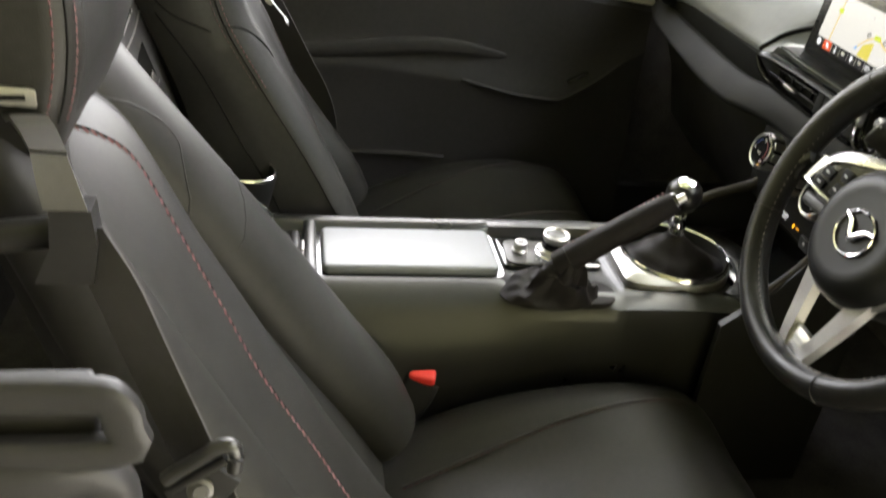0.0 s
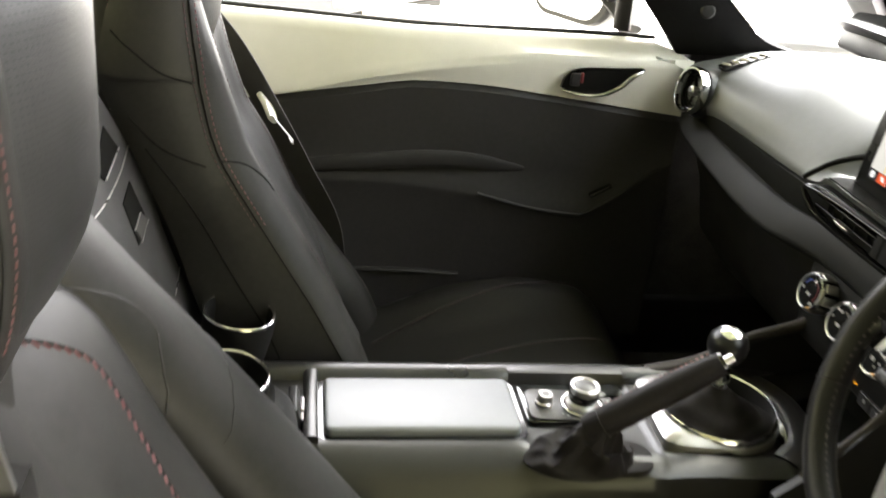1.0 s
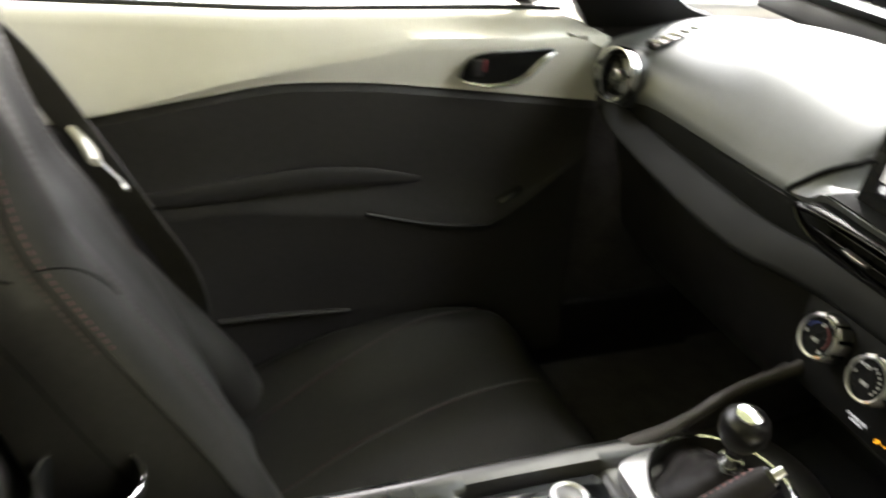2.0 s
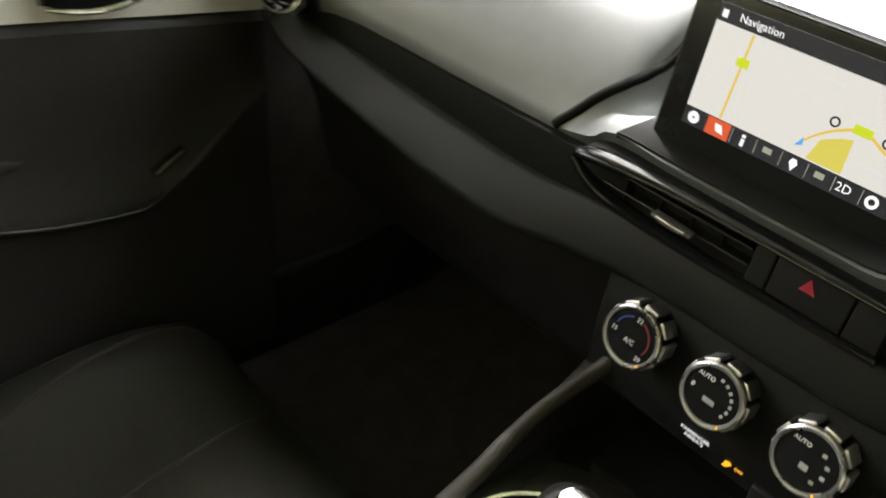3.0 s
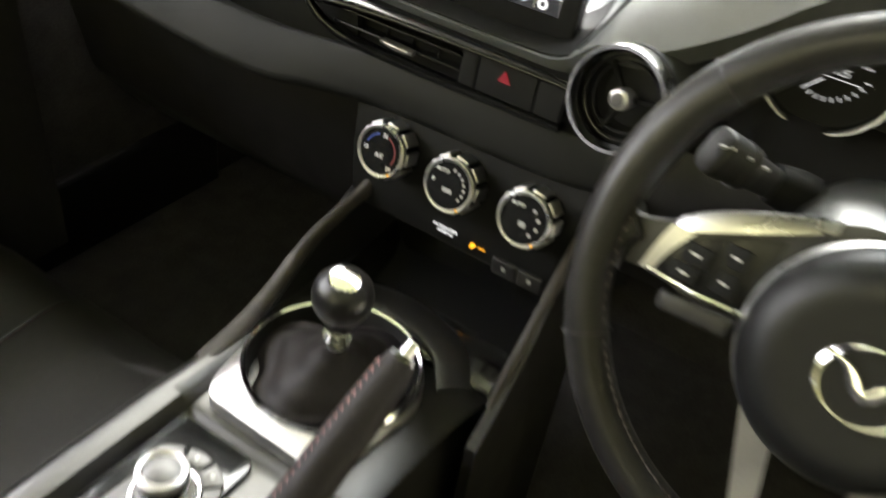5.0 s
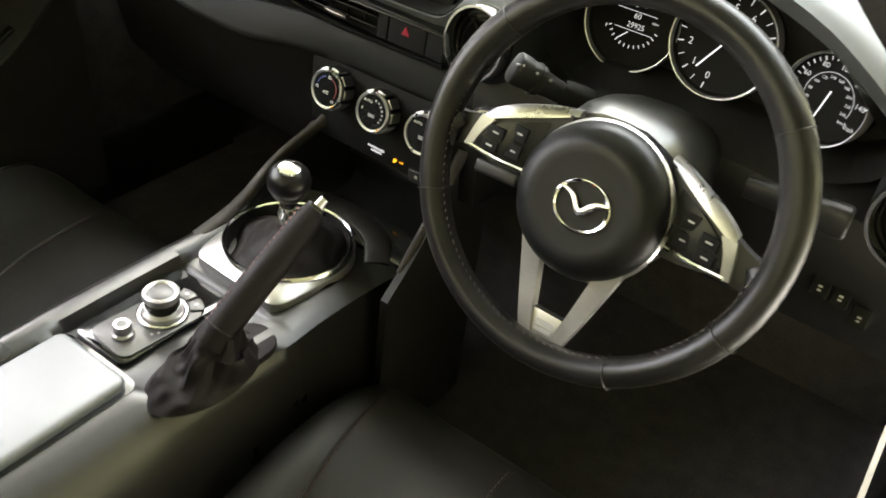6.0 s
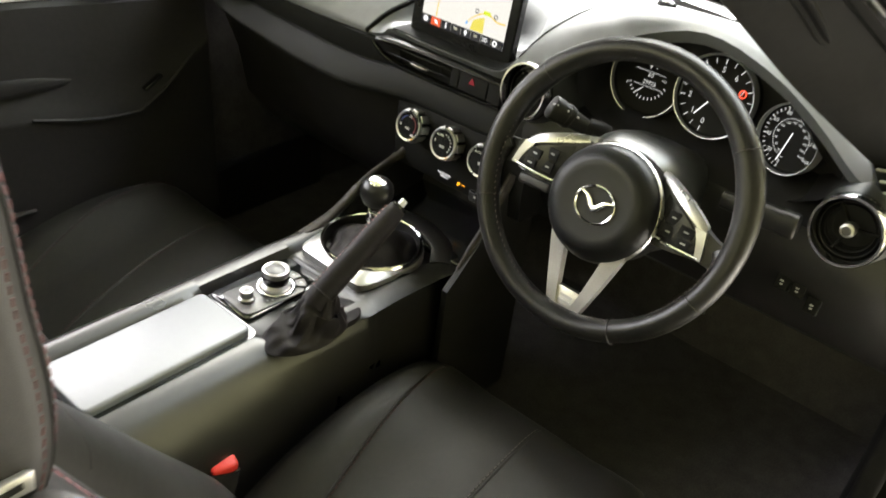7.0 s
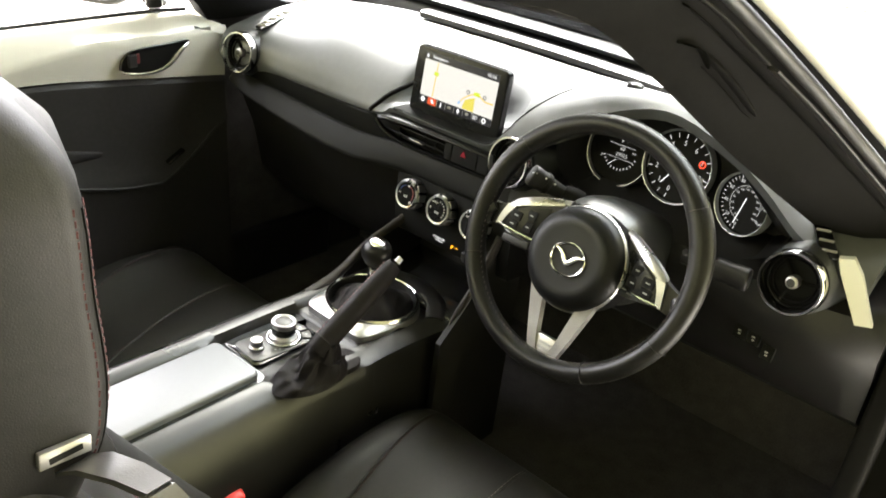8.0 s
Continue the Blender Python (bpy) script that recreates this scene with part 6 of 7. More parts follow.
# the passenger backrest's inner edge: z, x of the front and of the rear edge, y, swell of the side
EDGE = ((0.43, 0.160, -0.02, 0.168, 0.0), (0.50, 0.122, -0.04, 0.171, 0.0), (0.568, 0.084, -0.060, 0.178, 0.0), (0.673, 0.018, -0.095, 0.190, 0.001), (0.76, -0.033, -0.136, 0.202, 0.003), (0.835, -0.053, -0.168, 0.2135, 0.006), (0.850, -0.055, -0.170, 0.2155, 0.011), (0.90, -0.0625, -0.160, 0.224, 0.010), (0.935, -0.0660, -0.152, 0.231, 0.006), (0.97, -0.0685, -0.142, 0.242, 0.0))


def passenger_back(t):
    """Front and inner side of the passenger backrest: swelling bolsters round a perforated middle, a flat stitched side."""
    zs = [r[0] for r in EDGE]

    def front(z, v):
        xf, y = float(np.interp(z, zs, [r[1] for r in EDGE])), float(np.interp(z, zs, [r[3] for r in EDGE]))
        swell = float(np.interp(z, [0.43, 0.50, 0.60, 0.75, 0.84, 0.90, 0.95], [0.020, 0.028, 0.034, 0.036, 0.028, 0.016, 0.006]))
        g = float(np.interp(abs(v), [0, 0.3, 0.45, 0.58, 0.70, 0.80, 0.90, 0.96, 1.0], [0.20, 0.26, 0.42, 0.80, 1.0, 0.95, 0.66, 0.34, 0.0]))
        back = float(np.interp(z, [0.43, 0.55, 0.70], [0.05, 0.034, 0.0])) * max(v, 0)
        swell *= 1.0 if v < 0 else 0.6
        return Vector((xf + swell * g - back, 0.335 + v * (0.335 - y), z))

    def sheet(v0, v1, n):
        return slab([[front(z, v) for v in np.linspace(v0, v1, n)] for z in np.linspace(0.43, 0.965, 34)], 0.03, (-1, 0, -0.3))
    inner = part("inner_bolster", sheet(-1.0, -0.64, 13), LEATHER, t, "padded black leather side bolster", sharp=60)
    part("backrest_insert", sheet(-0.635, 0.635, 25), LEATHER_PERF, t, "perforated leather insert", sharp=60)
    part("upper_bolster", sheet(0.64, 1.0, 13), LEATHER, t, "padded black leather side bolster", sharp=60)
    for v, lo, hi in ((-0.675, 0.56, 0.885), (0.675, 0.62, 0.885)):
        part("insert_thread", stitches([front(z, v) + Vector((0.0004, 0, 0)) for z in np.linspace(lo, hi, 9)], (1, 0, 0.5), 0.0046, 0.0030, 0.0006), DARKTHREAD, inner, "dark stitching")
    part("bolster_seam", tube([front(z, v) for z, v in ((0.752, -1.0), (0.748, -0.93), (0.738, -0.86), (0.722, -0.80), (0.705, -0.76))], 0.0011, n=8, steps=4), HOLE, inner)
    secs = []
    for z, xf, xb, y, out in EDGE:
        secs.append([(xf, y, z), (xf + 0.006, y + 0.008, z), (xf + 0.006, y + 0.022, z), (xf, y + 0.05, z), (xb, y + 0.06, z), (xb, y + 0.006, z), (xb * 0.75 + xf * 0.25, y - 0.003 - out, z), (xb * 0.3 + xf * 0.7, y - 0.003 - out * 0.6, z)])
    side_panel = part("side_panel", loft(secs, 4), LEATHER, t, "flat leather side of the backrest", sharp=45)
    bpy.context.view_layer.update()

    def on_side(*xz):
        return drape([side_panel], [(x, 0.0, z) for x, z in smooth_path(xz, 5)], (0, 1, 0), 0.0)
    crease = [(xf + 0.0005, y - 0.0006, z) for z, xf, xb, y, out in EDGE]
    part("panel_seam", tube(crease, 0.0010, n=8, steps=4), HOLE, side_panel)
    part("panel_thread", stitches([(a + 0.006, b + 0.0030, c) for a, b, c in crease[3:]], (0.7, -0.7, 0), 0.0046, 0.0030, 0.0008), THREAD, side_panel, "dark red stitching")
    part("panel_thread", stitches([(a - 0.006, b - 0.0016, c) for a, b, c in crease[3:]], (0, -1, 0), 0.0046, 0.0030, 0.0006), DARKTHREAD, side_panel, "dark red stitching")
    for line in (((-0.150, 0.895), (-0.136, 0.885), (-0.098, 0.855), (-0.062, 0.842)), ((-0.132, 0.80), (-0.096, 0.765), (-0.046, 0.745)), ((-0.115, 0.765), (-0.06, 0.69), (-0.01, 0.60), (0.03, 0.53), (0.06, 0.46))):
        part("panel_seam", tube(on_side(*line), 0.0011, n=8, steps=1), HOLE, side_panel)


def seat(s, yb, yin, yout, seams, dx, hx):
    """s: -1 driver, 1 passenger (the way to the outer side). yb: middle of the backrest; yin, yout: sides of the cushion."""
    lab = "black leather driver's seat with dark red stitching and headrest badge" if s < 0 else "black leather passenger seat with dark red stitching"
    t = thing("car_seat", lab, "car seat", (0.3, (yin + yout) / 2, 0.18), group="front seats")

    def Y(v):
        return yb + s * v

    def back_x(z):
        return float(np.interp(z, ZS, XS)) + dx * float(np.interp(z, [0.36, 0.55], [0.3, 1.0]))

    # backrest
    secs = []
    for z in (0.34, 0.42, 0.52, 0.62, 0.72, 0.80, 0.86, 0.90):
        x, w = back_x(z) + hx * float(np.interp(z, [0.65, 0.85], [0.0, 1.0])), float(np.interp(z, [0.34, 0.6, 0.75, 0.85, 0.9], [0.185, 0.178, 0.145, 0.11, 0.09]))
        th = float(np.interp(z, [0.34, 0.6, 0.9], [0.13, 0.115, 0.07]))
        wi = w * (0.8 if s > 0 else 1.0)
        secs.append([(x - 0.012, Y(-wi * 0.8), z), (x - 0.012, Y(0), z), (x - 0.012, Y(w * 0.8), z), (x - 0.02, Y(w), z), (x - th * 0.6, Y(w * 1.02), z), (x - th, Y(w * 0.8), z), (x - th * 1.08, Y(0), z), (x - th, Y(-wi * 0.8), z), (x - th * 0.6, Y(-wi * 1.02), z), (x - 0.02, Y(-wi), z)])
    back = part("backrest", loft(secs, 3), LEATHER, t, "black leather backrest shell")
    if s < 0:
        rows = []
        for z in np.linspace(0.37, 0.842, 30):
            ya = float(np.interp(z, [0.37, 0.50, 0.60, 0.70, 0.76, 0.80, 0.825, 0.842], [-0.272, -0.247, -0.228, -0.213, -0.198, -0.196, -0.216, -0.25]))
            yo = float(np.interp(z, [0.37, 0.50, 0.60, 0.70, 0.76, 0.80, 0.825, 0.842], [-0.47, -0.46, -0.445, -0.42, -0.395, -0.37, -0.345, -0.31]))
            rise = float(np.interp(z, [0.37, 0.70, 0.79, 0.82, 0.842], [0.018, 0.018, 0.014, 0.006, -0.012]))
            rows.append([Vector((back_x(z) - 0.012 + (0.016 + rise) * (1 - abs(v) ** 3.2) ** 0.7, (ya + yo) / 2 + v * (ya - yo) / 2, z)) for v in np.linspace(-1, 1, 25)])
        insert = part("backrest_insert", slab(rows, 0.02, (-1, 0, -0.5)), LEATHER, t, "smooth leather insert", sharp=60)
    else:
        passenger_back(t)
    for side, nm in ((1, "outer_bolster"), (-1, "inner_bolster"))[:1 if s > 0 else 2]:
        path, rad = [], []
        for z, v, rs, rd, off in ((0.35, 0.150, 0.044, 0.045, -0.005), (0.40, 0.148, 0.052, 0.056, -0.012), (0.48, 0.145, 0.056, 0.058, -0.016), (0.58, 0.136, 0.053, 0.058, -0.018), (0.68, 0.122, 0.049, 0.055, -0.020), (0.76, 0.108, 0.044, 0.050, -0.024), (0.83, 0.098, 0.040, 0.042, -0.028), (0.875, 0.085, 0.030, 0.036, -0.034)):
            out = 0.026 * float(np.interp(z, [0.5, 0.75], [1, 0])) if side > 0 and s < 0 else 0.0
            slim = side < 0 and s > 0
            path.append((back_x(z) + off - (0.012 if side > 0 else 0.0) - out * 0.5, Y(side * (v + out - (0.030 if slim else 0.0))), z))
            wide = 0.015 if side < 0 and s < 0 else 0.0
            path[-1] = (path[-1][0], path[-1][1] - wide * 1.3, path[-1][2])
            rad.append((rs * (0.75 if slim else 1.0) + wide, rd - (0.014 if side > 0 and s < 0 else 0.0)))
        bolster = part(nm, sweep(path, rad, up=(1, 0, 0.55), n=22, steps=4, power=2.2), LEATHER, t, "padded black leather side bolster")
        if s < 0 and side > 0:
            bpy.context.view_layer.update()
            line = smooth_path([(-0.318, 0.834), (-0.298, 0.818), (-0.280, 0.795), (-0.281, 0.770), (-0.294, 0.735), (-0.308, 0.70), (-0.323, 0.665), (-0.343, 0.625), (-0.354, 0.58), (-0.362, 0.54), (-0.376, 0.49), (-0.39, 0.43)], 6)
            seam = drape([insert], [(0, a, b) for a, b in line], (-1, 0, 0), 0.0002)
            part("insert_seam", tube(seam, 0.0012, n=6, steps=1), HOLE, t)
            part("insert_thread", stitches(seam, (1, 0, 0.5), 0.0065, 0.0024, 0.0014, steps=2, slant=0.7), THREAD, t, "dark red stitching")
        if side < 0 and s < 0:
            bpy.context.view_layer.update()
            line = smooth_path([(-0.258, 0.833), (-0.222, 0.815), (-0.199, 0.792), (-0.193, 0.767), (-0.206, 0.74), (-0.219, 0.69), (-0.229, 0.64), (-0.239, 0.58), (-0.251, 0.52), (-0.262, 0.47)], 6)
            part("insert_seam", tube(drape([insert, bolster], [(0, a, b) for a, b in line], (-1, 0, 0), -0.0004), 0.0010, n=8, steps=1), HARD, t)
        # crosswise seam on the bolster
        if side < 0 and s < 0:
            bpy.context.view_layer.update()
            line = smooth_path([(-0.075, 0.715), (-0.10, 0.712), (-0.14, 0.700), (-0.175, 0.682), (-0.205, 0.655)], 6)
            part("bolster_seam", tube(drape([bolster], [(0, a, b) for a, b in line], (-1, 0, 0), -0.0002), 0.0009, n=6, steps=1), HARD, t)
    # headrest: one block growing out of the backrest
    grow, lift = (0.010, 0.009) if s < 0 else (0.0, 0.0)
    def fuller(z):
        return float(np.interp(z, [0.85, 0.90, 0.98, 1.05, 1.10], [0.0, 0.002, 0.004, 0.002, -0.004]))
    secs = []
    for z, w, f, b in ((0.82, 0.100, -0.118, -0.205), (0.86, 0.108, -0.104, -0.215), (0.90, 0.104, -0.097, -0.215), (0.96, 0.099, -0.100, -0.212), (1.02, 0.098, -0.102, -0.21), (1.055, 0.092, -0.110, -0.208), (1.085, 0.078, -0.128, -0.204), (1.105, 0.050, -0.150, -0.196)):
        f, b = f + hx + fuller(z), b + hx
        w += 0.75 * grow
        r = min(0.022, 0.4 * w)
        ring = []
        for px, py in rounded(f - b, 2 * w, r, 5):
            ring.append(((f + b) / 2 + px, Y(1.25 * grow) + py * s, z + lift))
        secs.append(ring)
    head = part("headrest", loft(secs, 3), LEATHER, t, "tall integrated leather headrest")
    rows = []
    for z, w, f in ((0.845, 0.070, -0.108), (0.87, 0.080, -0.1005), (0.90, 0.080, -0.0965), (0.96, 0.076, -0.0995), (1.02, 0.076, -0.1015), (1.050, 0.069, -0.109), (1.072, 0.058, -0.121)):
        f += hx + fuller(z)
        crown = -fuller(z) + float(np.interp(z, [0.845, 0.90, 0.96, 1.01, 1.050, 1.072], [0.008, 0.0175, 0.0245, 0.028, 0.028, 0.018]))
        rows.append([Vector((f + crown * (1 - v * v) - 0.001, Y(1.25 * grow + v * (w + 0.75 * grow)), z + lift)) for v in np.linspace(-1, 1, 17)])
    face = part("headrest_face", slab(rows, 0.02, (-1, 0, 0)), LEATHER_PERF, head, "perforated leather face")
    for side in (1, -1):
        line = ((0.85, 0.106, -0.107), (0.88, 0.1063, -0.100), (0.92, 0.1018, -0.098), (0.97, 0.0982, -0.1015), (1.02, 0.098, -0.102))
        bpy.context.view_layer.update()

        def round_edge(angle):
            n = Vector((math.sin(radians(angle)), side * s * math.cos(radians(angle)), 0))
            pts = [Vector((f + hx + fuller(z) - 0.022, Y(1.25 * grow + side * (w + 0.75 * grow - 0.022)), z + lift)) for z, w, f in smooth_path(line, 4)]
            return drape([head, face] if angle > 60 else [head], pts, -n, 0.0002), n
        part("headrest_seam", tube(round_edge(46)[0], 0.0008, n=8, steps=1), HOLE, head)
        for angle in (22, 66):
            pts, n = round_edge(angle)
            part("headrest_thread", stitches(pts, n, 0.0042, 0.0026, 0.0007, steps=2, slant=0.1), THREAD, head, "dark red stitching")
        seam = [(b + hx + 0.02, Y(1.25 * grow + side * (w + 0.75 * grow + 0.0008)), z + lift) for z, w, b in ((0.86, 0.108, -0.215), (0.92, 0.102, -0.214), (0.98, 0.0975, -0.212), (1.035, 0.0960, -0.209), (1.065, 0.089, -0.207))]
        part("headrest_thread", stitches(seam, (0, side * s, 0), 0.0046, 0.0026, 0.0006), DARKTHREAD, head)
    # badge plate on the outer side of the headrest
    badge = part("badge", prism(rounded(0.033, 0.012, 0.001), frame_of((-0.138 + hx, Y(0.1075 + 2 * grow), 0.872 + lift), (0.0, s, 0.04), (0.05, 0, 1)), 0.004, 0.0008), PEWTER, head, "small pewter badge plate")
    part("sign_bar", box((-0.138 + hx, Y(0.1119 + 2 * grow), 0.8718 + lift), (0.021, 0.0006, 0.0040), 0.0, (0, -3, 0)), HARD, badge)
    # cushion
    hw, yc = abs(yout - yin) / 2, (yin + yout) / 2
    secs = []
    for x, wd, zc, rise, low in ((0.10, 0.90, 0.292, 0.008, 0.22), (0.20, 0.97, 0.313, 0.012, 0.22), (0.32, 1.0, 0.348, 0.030, 0.23), (0.44, 1.0, 0.370, 0.032, 0.24), (0.53, 0.98, 0.380, 0.020, 0.25), (0.59, 0.92, 0.376, 0.010, 0.27), (0.625, 0.82, 0.352, 0.004, 0.28), (0.635, 0.70, 0.322, 0.002, 0.29)):
        w = hw * wd
        secs.append([(x, yc - w * 0.98, low), (x, yc - w, (low + zc) / 2), (x, yc - w * 0.97, zc + rise * 0.4), (x, yc - w * 0.86, zc + rise), (x, yc - w * 0.70, zc + rise * 0.8), (x, yc - w * 0.5, zc + rise * 0.1), (x, yc - w * 0.2, zc + 0.002), (x, yc + w * 0.2, zc + 0.002), (x, yc + w * 0.5, zc + rise * 0.1), (x, yc + w * 0.70, zc + rise * 0.8), (x, yc + w * 0.86, zc + rise), (x, yc + w * 0.97, zc + rise * 0.4), (x, yc + w, (low + zc) / 2), (x, yc + w * 0.98, low)])
    cush = part("cushion", loft(secs, 4), LEATHER, t, "black leather seat cushion", sharp=70)
    for k, run in enumerate(seams):
        pts = []
        for x, zc, rise in ((0.20, 0.313, 0.012), (0.32, 0.348, 0.030), (0.44, 0.370, 0.032), (0.53, 0.380, 0.020), (0.585, 0.377, 0.010), (0.618, 0.358, 0.004)):
            y = float(np.interp(x, *run))
            v = abs(y - yc) / hw
            z = zc + rise * float(np.interp(v, [0, 0.2, 0.5, 0.70, 0.86, 1.0], [0.04, 0.05, 0.1, 0.8, 1.0, 0.3])) + 0.0005
            pts.append((x, y, z))
        part("cushion_seam", tube(pts, 0.0022, n=8, steps=4), HARD, cush)
        part("cushion_thread", stitches([(a, b + (0.004 if b < yc else -0.004), c + 0.0015) for a, b, c in pts], (0, 0, 1), 0.005, 0.003, 0.0008), GREYTHREAD if k and s < 0 else DARKTHREAD, cush, "fine stitching")
    part("seat_base", box((0.34, yc, 0.21), (0.44, 2 * hw * 0.8, 0.07), 0.01), HARD, t)
    part("recliner_cover", sweep([(0.06, Y(0.205), 0.30), (0.10, Y(0.21), 0.36), (0.12, Y(0.205), 0.44)], [(0.018, 0.04), (0.02, 0.05), (0.012, 0.03)], up=(1, 0, 0), n=16), HARD, t)
    return t


seat(-1, -0.258, -0.085, -0.50, (((0.2, 0.3, 0.4, 0.5, 0.62), (-0.20, -0.180, -0.162, -0.142, -0.13)), ((0.2, 0.62), (-0.322, -0.308))), 0.006, 0.014)
seat(1, 0.335, 0.165, 0.60, (((0.17, 0.28, 0.36, 0.45, 0.62), (0.322, 0.350, 0.376, 0.392, 0.404)), ((0.16, 0.24, 0.34, 0.44, 0.62), (0.470, 0.483, 0.524, 0.547, 0.575))), 0.005, 0.04)


def belt_guide():
    """A plastic guide on the outer shoulder of the driver's seat that the belt runs through."""
    t = thing("belt_guide", "grey plastic seat belt guide on the driver's seat shoulder", "belt guide", (-0.08, -0.47, 0.83))
    move = Vector((0.006, -0.014, 0.011))
    def leaf(rows, thick, way):
        bm = slab([[Vector(p) + move for p in r] for r in rows], thick, way)
        edges = [e for e in bm.edges if len(e.link_faces) == 2 and e.calc_face_angle(0) > 0.6]
        bmesh.ops.bevel(bm, geom=edges, offset=0.0018, segments=2, affect="EDGES", profile=0.6)
        return bm

    part("guide_arm", leaf([[(-0.140, -0.366, 0.853), (-0.114, -0.366, 0.854)], [(-0.129, -0.384, 0.862), (-0.105, -0.384, 0.863)], [(-0.117, -0.406, 0.862), (-0.095, -0.404, 0.861)], [(-0.107, -0.425, 0.858), (-0.087, -0.421, 0.855)]], 0.007, (-0.1, 0.5, -0.8)), GREYP, t, "bent grey guide plate")
    part("guide_flap", leaf([[(-0.1065, -0.427, 0.856), (-0.0865, -0.423, 0.853)], [(-0.103, -0.436, 0.843), (-0.080, -0.434, 0.841)], [(-0.100, -0.440, 0.824), (-0.074, -0.440, 0.824)]], 0.007, (-0.2, 0.9, -0.3)), GREYP, t, "grey hinged flap")
    part("guide_body", leaf([[(-0.098, -0.437, 0.822), (-0.073, -0.437, 0.822)], [(-0.100, -0.438, 0.795), (-0.071, -0.438, 0.795)], [(-0.112, -0.438, 0.768), (-0.076, -0.438, 0.768)]], 0.02, (0, 1, 0)), HARD, t)
    part("guide_strut", sweep([(-0.20, -0.43, 0.792), (-0.15, -0.432, 0.800), (-0.095, -0.43, 0.806)], [(0.010, 0.010)] * 3, n=12, power=3), HARD, t)
    return t


belt_guide()


def strap(name, label, pts, width, side, parent=None):
    """A flat belt along pts; side: the way across its width at each point."""
    fine = smooth_path([tuple(p) + tuple(w) for p, w in zip(pts, side)], 6)
    rows = []
    for f in fine:
        p, w = Vector(f[:3]), Vector(f[3:6]).normalized() * (width / 2)
        rows.append([p - w, p - w * 0.33, p + w * 0.33, p + w])
    a, b = Vector(fine[len(fine) // 2][:3]), Vector(fine[len(fine) // 2 + 1][:3])
    nrm = (b - a).cross(Vector(fine[len(fine) // 2][3:6]))
    return part(name, slab(rows, 0.0018, nrm), BELT, parent, label)


def seat_belt(s):
    lab = "black woven driver's seat belt" if s < 0 else "black woven seat belt with a pale tongue beside the passenger seat"
    base = (-0.05, -0.52, 0.3) if s < 0 else (0.0, 0.56, 0.35)
    t = thing("seat_belt", lab, "seat belt", base, group="seat belts")
    if s < 0:
        strap("webbing", "black woven webbing", [(-0.079, -0.434, 0.811), (-0.058, -0.449, 0.779), (-0.038, -0.461, 0.728), (-0.012, -0.476, 0.662), (0.012, -0.488, 0.59), (0.03, -0.50, 0.48)], 0.046, [(0.75, -0.5, 0.35), (0.78, -0.5, 0.33), (0.8, -0.5, 0.28), (0.8, -0.5, 0.25), (0.8, -0.5, 0.25), (0.8, -0.5, 0.2)], t)
        part("anchor_loop", tube([(-0.024, -0.513, 0.664), (-0.015, -0.513, 0.672), (-0.002, -0.513, 0.682), (0.011, -0.513, 0.692), (0.019, -0.513, 0.693), (0.022, -0.513, 0.686), (0.021, -0.513, 0.671)], 0.0055, n=10, steps=4), TRIM, t, "black rounded belt guide loop")
        part("anchor_bar", tube([(-0.021, -0.513, 0.655), (-0.008, -0.513, 0.664), (0.005, -0.513, 0.674), (0.016, -0.513, 0.682)], 0.0040, n=10, steps=3), HARD, t, "black lower bar of the belt guide")
        part("anchor_plate", sweep([(-0.02, -0.507, 0.637), (0.0, -0.507, 0.649), (0.015, -0.507, 0.664)], [(0.014, 0.003), (0.018, 0.003), (0.014, 0.003)], up=(0, 1, 0), n=14, power=3), HARD, t, "black belt anchor")
        part("anchor_bolt", lathe([(0, 0.006), (0.005, 0.006), (0.006, 0.004), (0.009, 0.003), (0.009, 0)], frame_of((-0.002, -0.512, 0.653), (0.1, -1, 0.3)), 20), GREYP, t, "dull grey bolt")
    else:
        strap("webbing", "black woven webbing", [(-0.30, 0.60, 0.955), (-0.17, 0.585, 0.925), (-0.063, 0.562, 0.83), (0.004, 0.547, 0.73), (0.068, 0.552, 0.61), (0.12, 0.565, 0.50), (0.14, 0.58, 0.36)], 0.046, [(0.8, -0.5, 0.3)] * 7, t)
        tong = part("tongue", sweep([(0.002, 0.548, 0.728), (0.014, 0.532, 0.716), (0.022, 0.512, 0.702)], [(0.013, 0.005), (0.016, 0.006), (0.012, 0.005)], up=(0.6, 0.3, 0.7), n=14, power=3), PAINT, t, "pale plastic belt tongue")
        for y0 in (-0.008, 0.008):
            part("tongue_plate", sweep([(0.020 - 0.3 * y0, 0.522 + y0, 0.707), (0.052 - 0.3 * y0, 0.516 + y0, 0.671)], [(0.0024, 0.0012)] * 2, up=(0.7, 0, 0.7), n=8, steps=2), STEEL, tong, "steel latch plate")
        part("tongue_plate", sweep([(0.049, 0.527, 0.671), (0.053, 0.507, 0.667)], [(0.0040, 0.0012)] * 2, up=(0.7, 0, 0.7), n=8, steps=2), STEEL, tong, "steel latch plate")
    return t


seat_belt(-1)
seat_belt(1)

# buckle between the driver's cushion and the console
bk = thing("belt_buckle", "seat belt buckle with a bright red release button", "belt buckle", (0.23, -0.075, 0.33))
part("buckle_body", sweep([(0.20, -0.075, 0.30), (0.225, -0.07, 0.35), (0.236, -0.067, 0.376)], [(0.014, 0.022), (0.015, 0.026), (0.014, 0.025)], up=(1, 0, 0), n=16, power=3.5), HARD, bk)
part("release_button", box((0.235, -0.071, 0.384), (0.036, 0.019, 0.018), 0.005, (12, 0, -14)), RED, bk, "red release button")


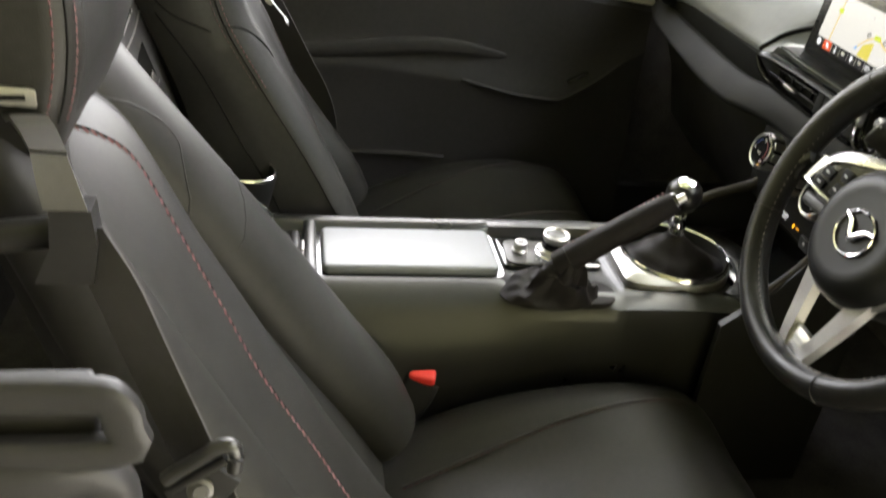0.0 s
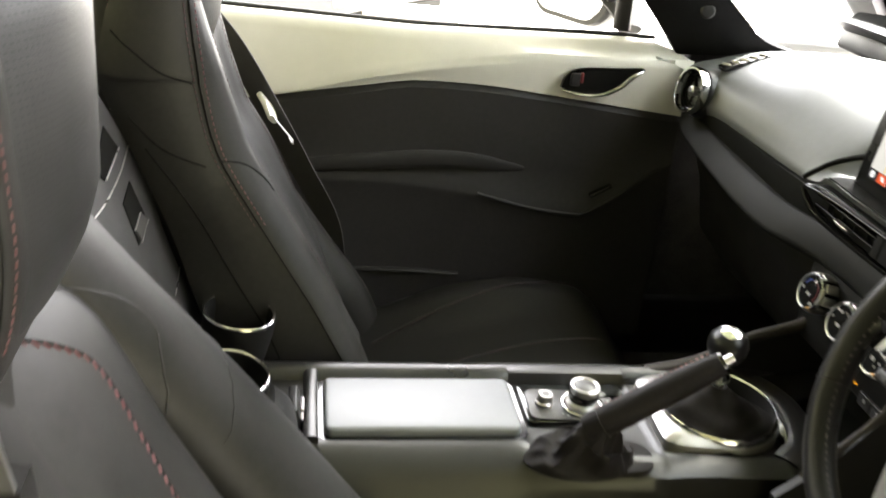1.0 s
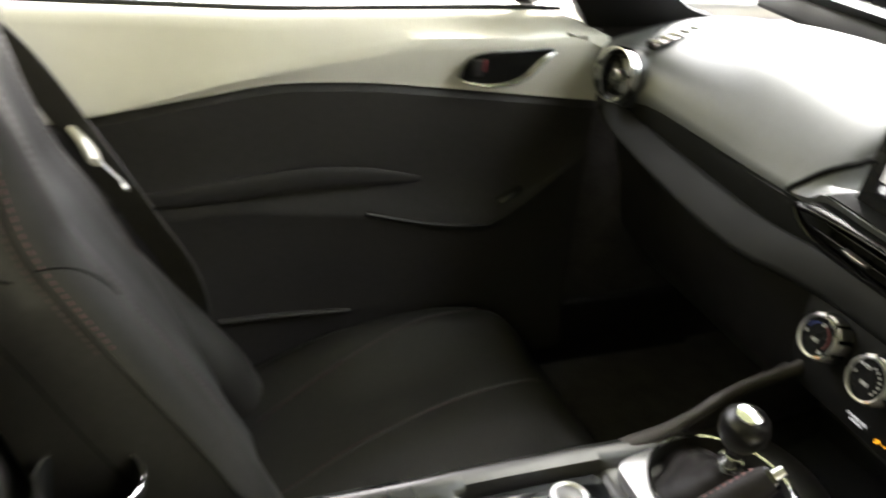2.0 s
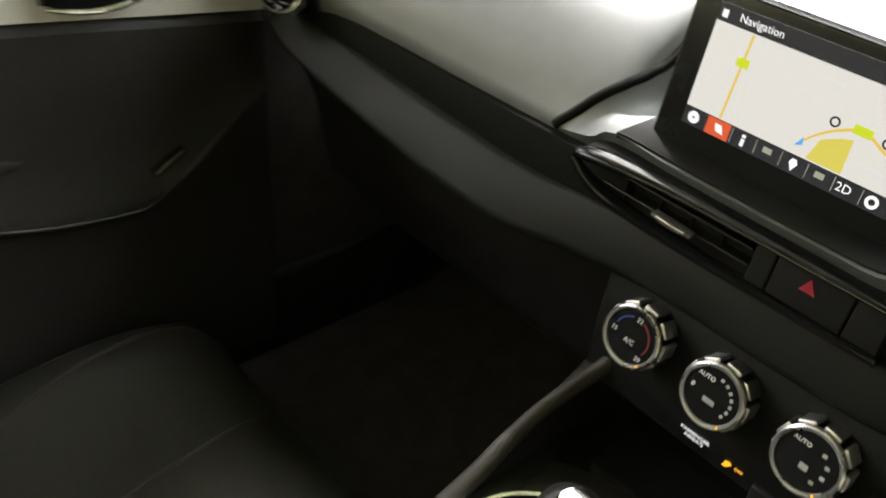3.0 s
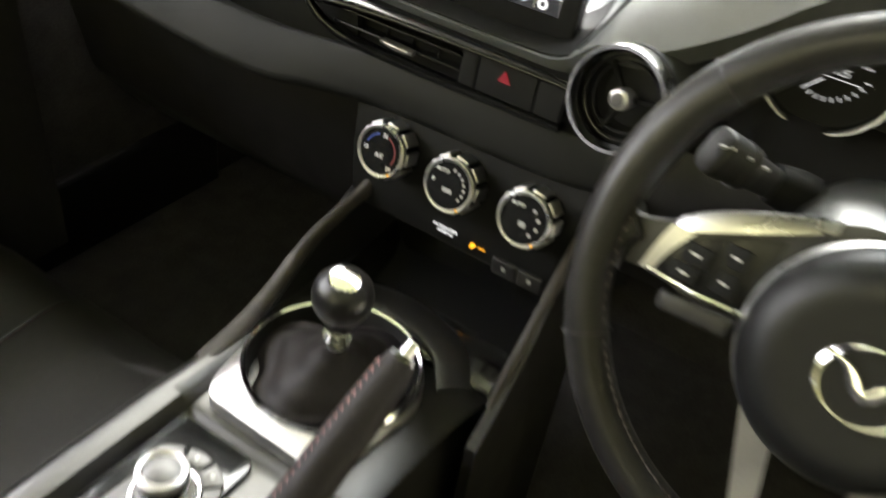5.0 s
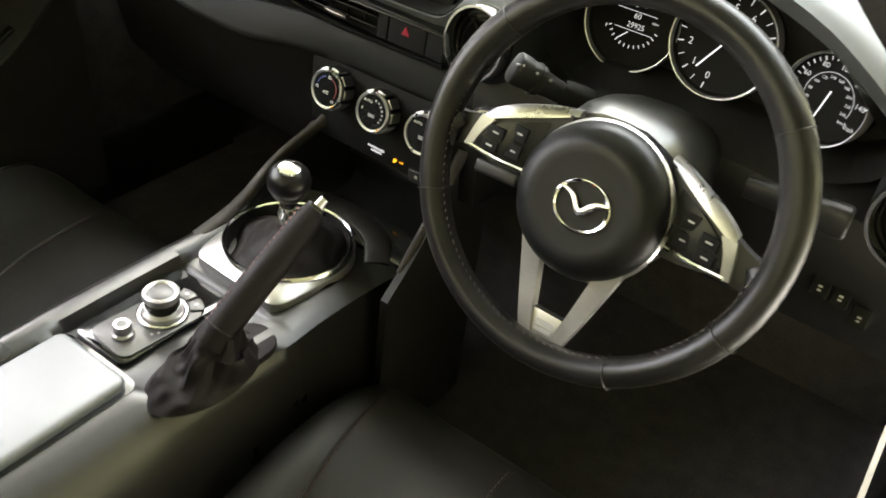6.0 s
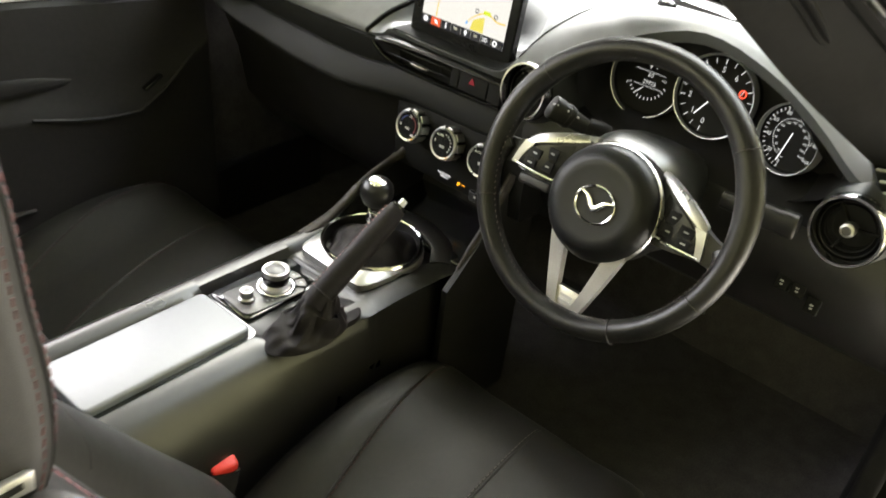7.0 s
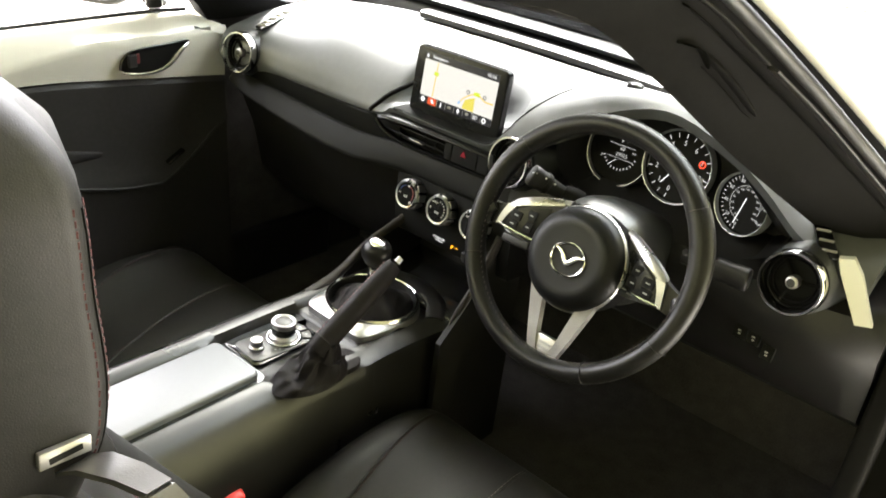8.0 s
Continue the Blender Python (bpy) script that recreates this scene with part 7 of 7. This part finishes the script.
# ---- storage panel between and behind the seats ----
def rear_storage():
    t = thing("storage_box", "grey-black plastic storage panel with latch recesses between the seats", "storage box", (-0.25, 0.05, 0.45))
    secs = []
    for z, ye in ((0.42, 0.235), (0.56, 0.248), (0.599, 0.250), (0.649, 0.250), (0.711, 0.238), (0.765, 0.221), (0.805, 0.204), (0.842, 0.184), (0.866, 0.165)):
        x = -0.085 - 0.32 * (z - 0.6)
        secs.append([(x - 0.012, -0.10, z), (x, -0.085, z), (x, ye - 0.010, z), (x - 0.003, ye - 0.002, z), (x - 0.014, ye, z), (x - 0.12, ye, z), (x - 0.12, -0.10, z)])
    part("box_front", loft(secs, 2), BIN, t, sharp=50)

    def face(y, z, d=0.0):
        return Vector((-0.085 - 0.32 * (z - 0.6) + d, y, z + 0.32 * d))

    def plaque(name, outline, depth, m, label=""):
        return part(name, loft([[face(y, z, -0.004) for y, z in outline], [face(y, z, depth) for y, z in outline]], 1), m, t, label, sharp=30)
    # Latch recesses are near-black plates, slightly proud, that paint their shade.
    plaque("latch_shade", ((0.152, 0.806), (0.171, 0.774), (0.088, 0.768), (0.072, 0.783)), 0.0012, HOLE)
    plaque("latch_shade", ((0.163, 0.737), (0.168, 0.687), (0.107, 0.683), (0.112, 0.731)), 0.0012, HOLE)
    plaque("latch_tab", ((0.152, 0.702), (0.166, 0.687), (0.118, 0.683), (0.112, 0.699)), 0.003, GREYP, "small grey latch tab")
    for ends in (((0.171, 0.774), (0.130, 0.771), (0.090, 0.768)), ((0.152, 0.702), (0.132, 0.7005), (0.112, 0.699)), ((0.168, 0.686), (0.143, 0.6845), (0.118, 0.682))):
        part("latch_edge", tube([face(y, z, 0.002) for y, z in ends], 0.0010), PEWTER, t, "thin bright edge")
    part("lid_seam", tube([face(y, z, 0.0008) for y, z in ((0.219, 0.764), (0.152, 0.755), (0.076, 0.753), (0.02, 0.757), (-0.06, 0.766))], 0.0010), PEWTER, t, "thin bright lid edge")
    part("lid_seam", tube([face(y, z, 0.0008) for y, z in ((0.238, 0.600), (0.20, 0.594), (0.159, 0.589))], 0.0008), PEWTER, t, "thin bright lid edge")
    return t


rear_storage()

# pillar trim with its open loop beside the driver's seat
loop = thing("pillar_trim", "grey plastic pillar trim with an open recess beside the seat", "trim", (-0.10, -0.67, 0.42))
part("trim_frame", sweep([(-0.20, -0.68, 0.888), (-0.09, -0.68, 0.884), (-0.024, -0.68, 0.882), (-0.012, -0.68, 0.8775), (-0.009, -0.68, 0.866), (-0.014, -0.68, 0.853), (-0.09, -0.68, 0.853), (-0.20, -0.68, 0.848)], [(0.008, 0.0048)] * 8, up=(0, 1, 0), n=14, steps=4, power=3.4), HARD, loop)
part("trim_back", box((-0.11, -0.672, 0.871), (0.18, 0.006, 0.030), 0.002), HARD, loop)
part("trim_lower", sweep([(-0.20, -0.68, 0.825), (-0.06, -0.678, 0.838), (-0.025, -0.672, 0.832), (-0.018, -0.665, 0.80), (-0.02, -0.66, 0.70)], [(0.016, 0.012), (0.014, 0.010), (0.011, 0.009), (0.010, 0.009), (0.010, 0.009)], up=(0, 1, 0), n=14, power=3), HARD, loop)
part("trim_post", box((-0.13, -0.67, 0.62), (0.14, 0.03, 0.40), 0.008), HARD, loop)
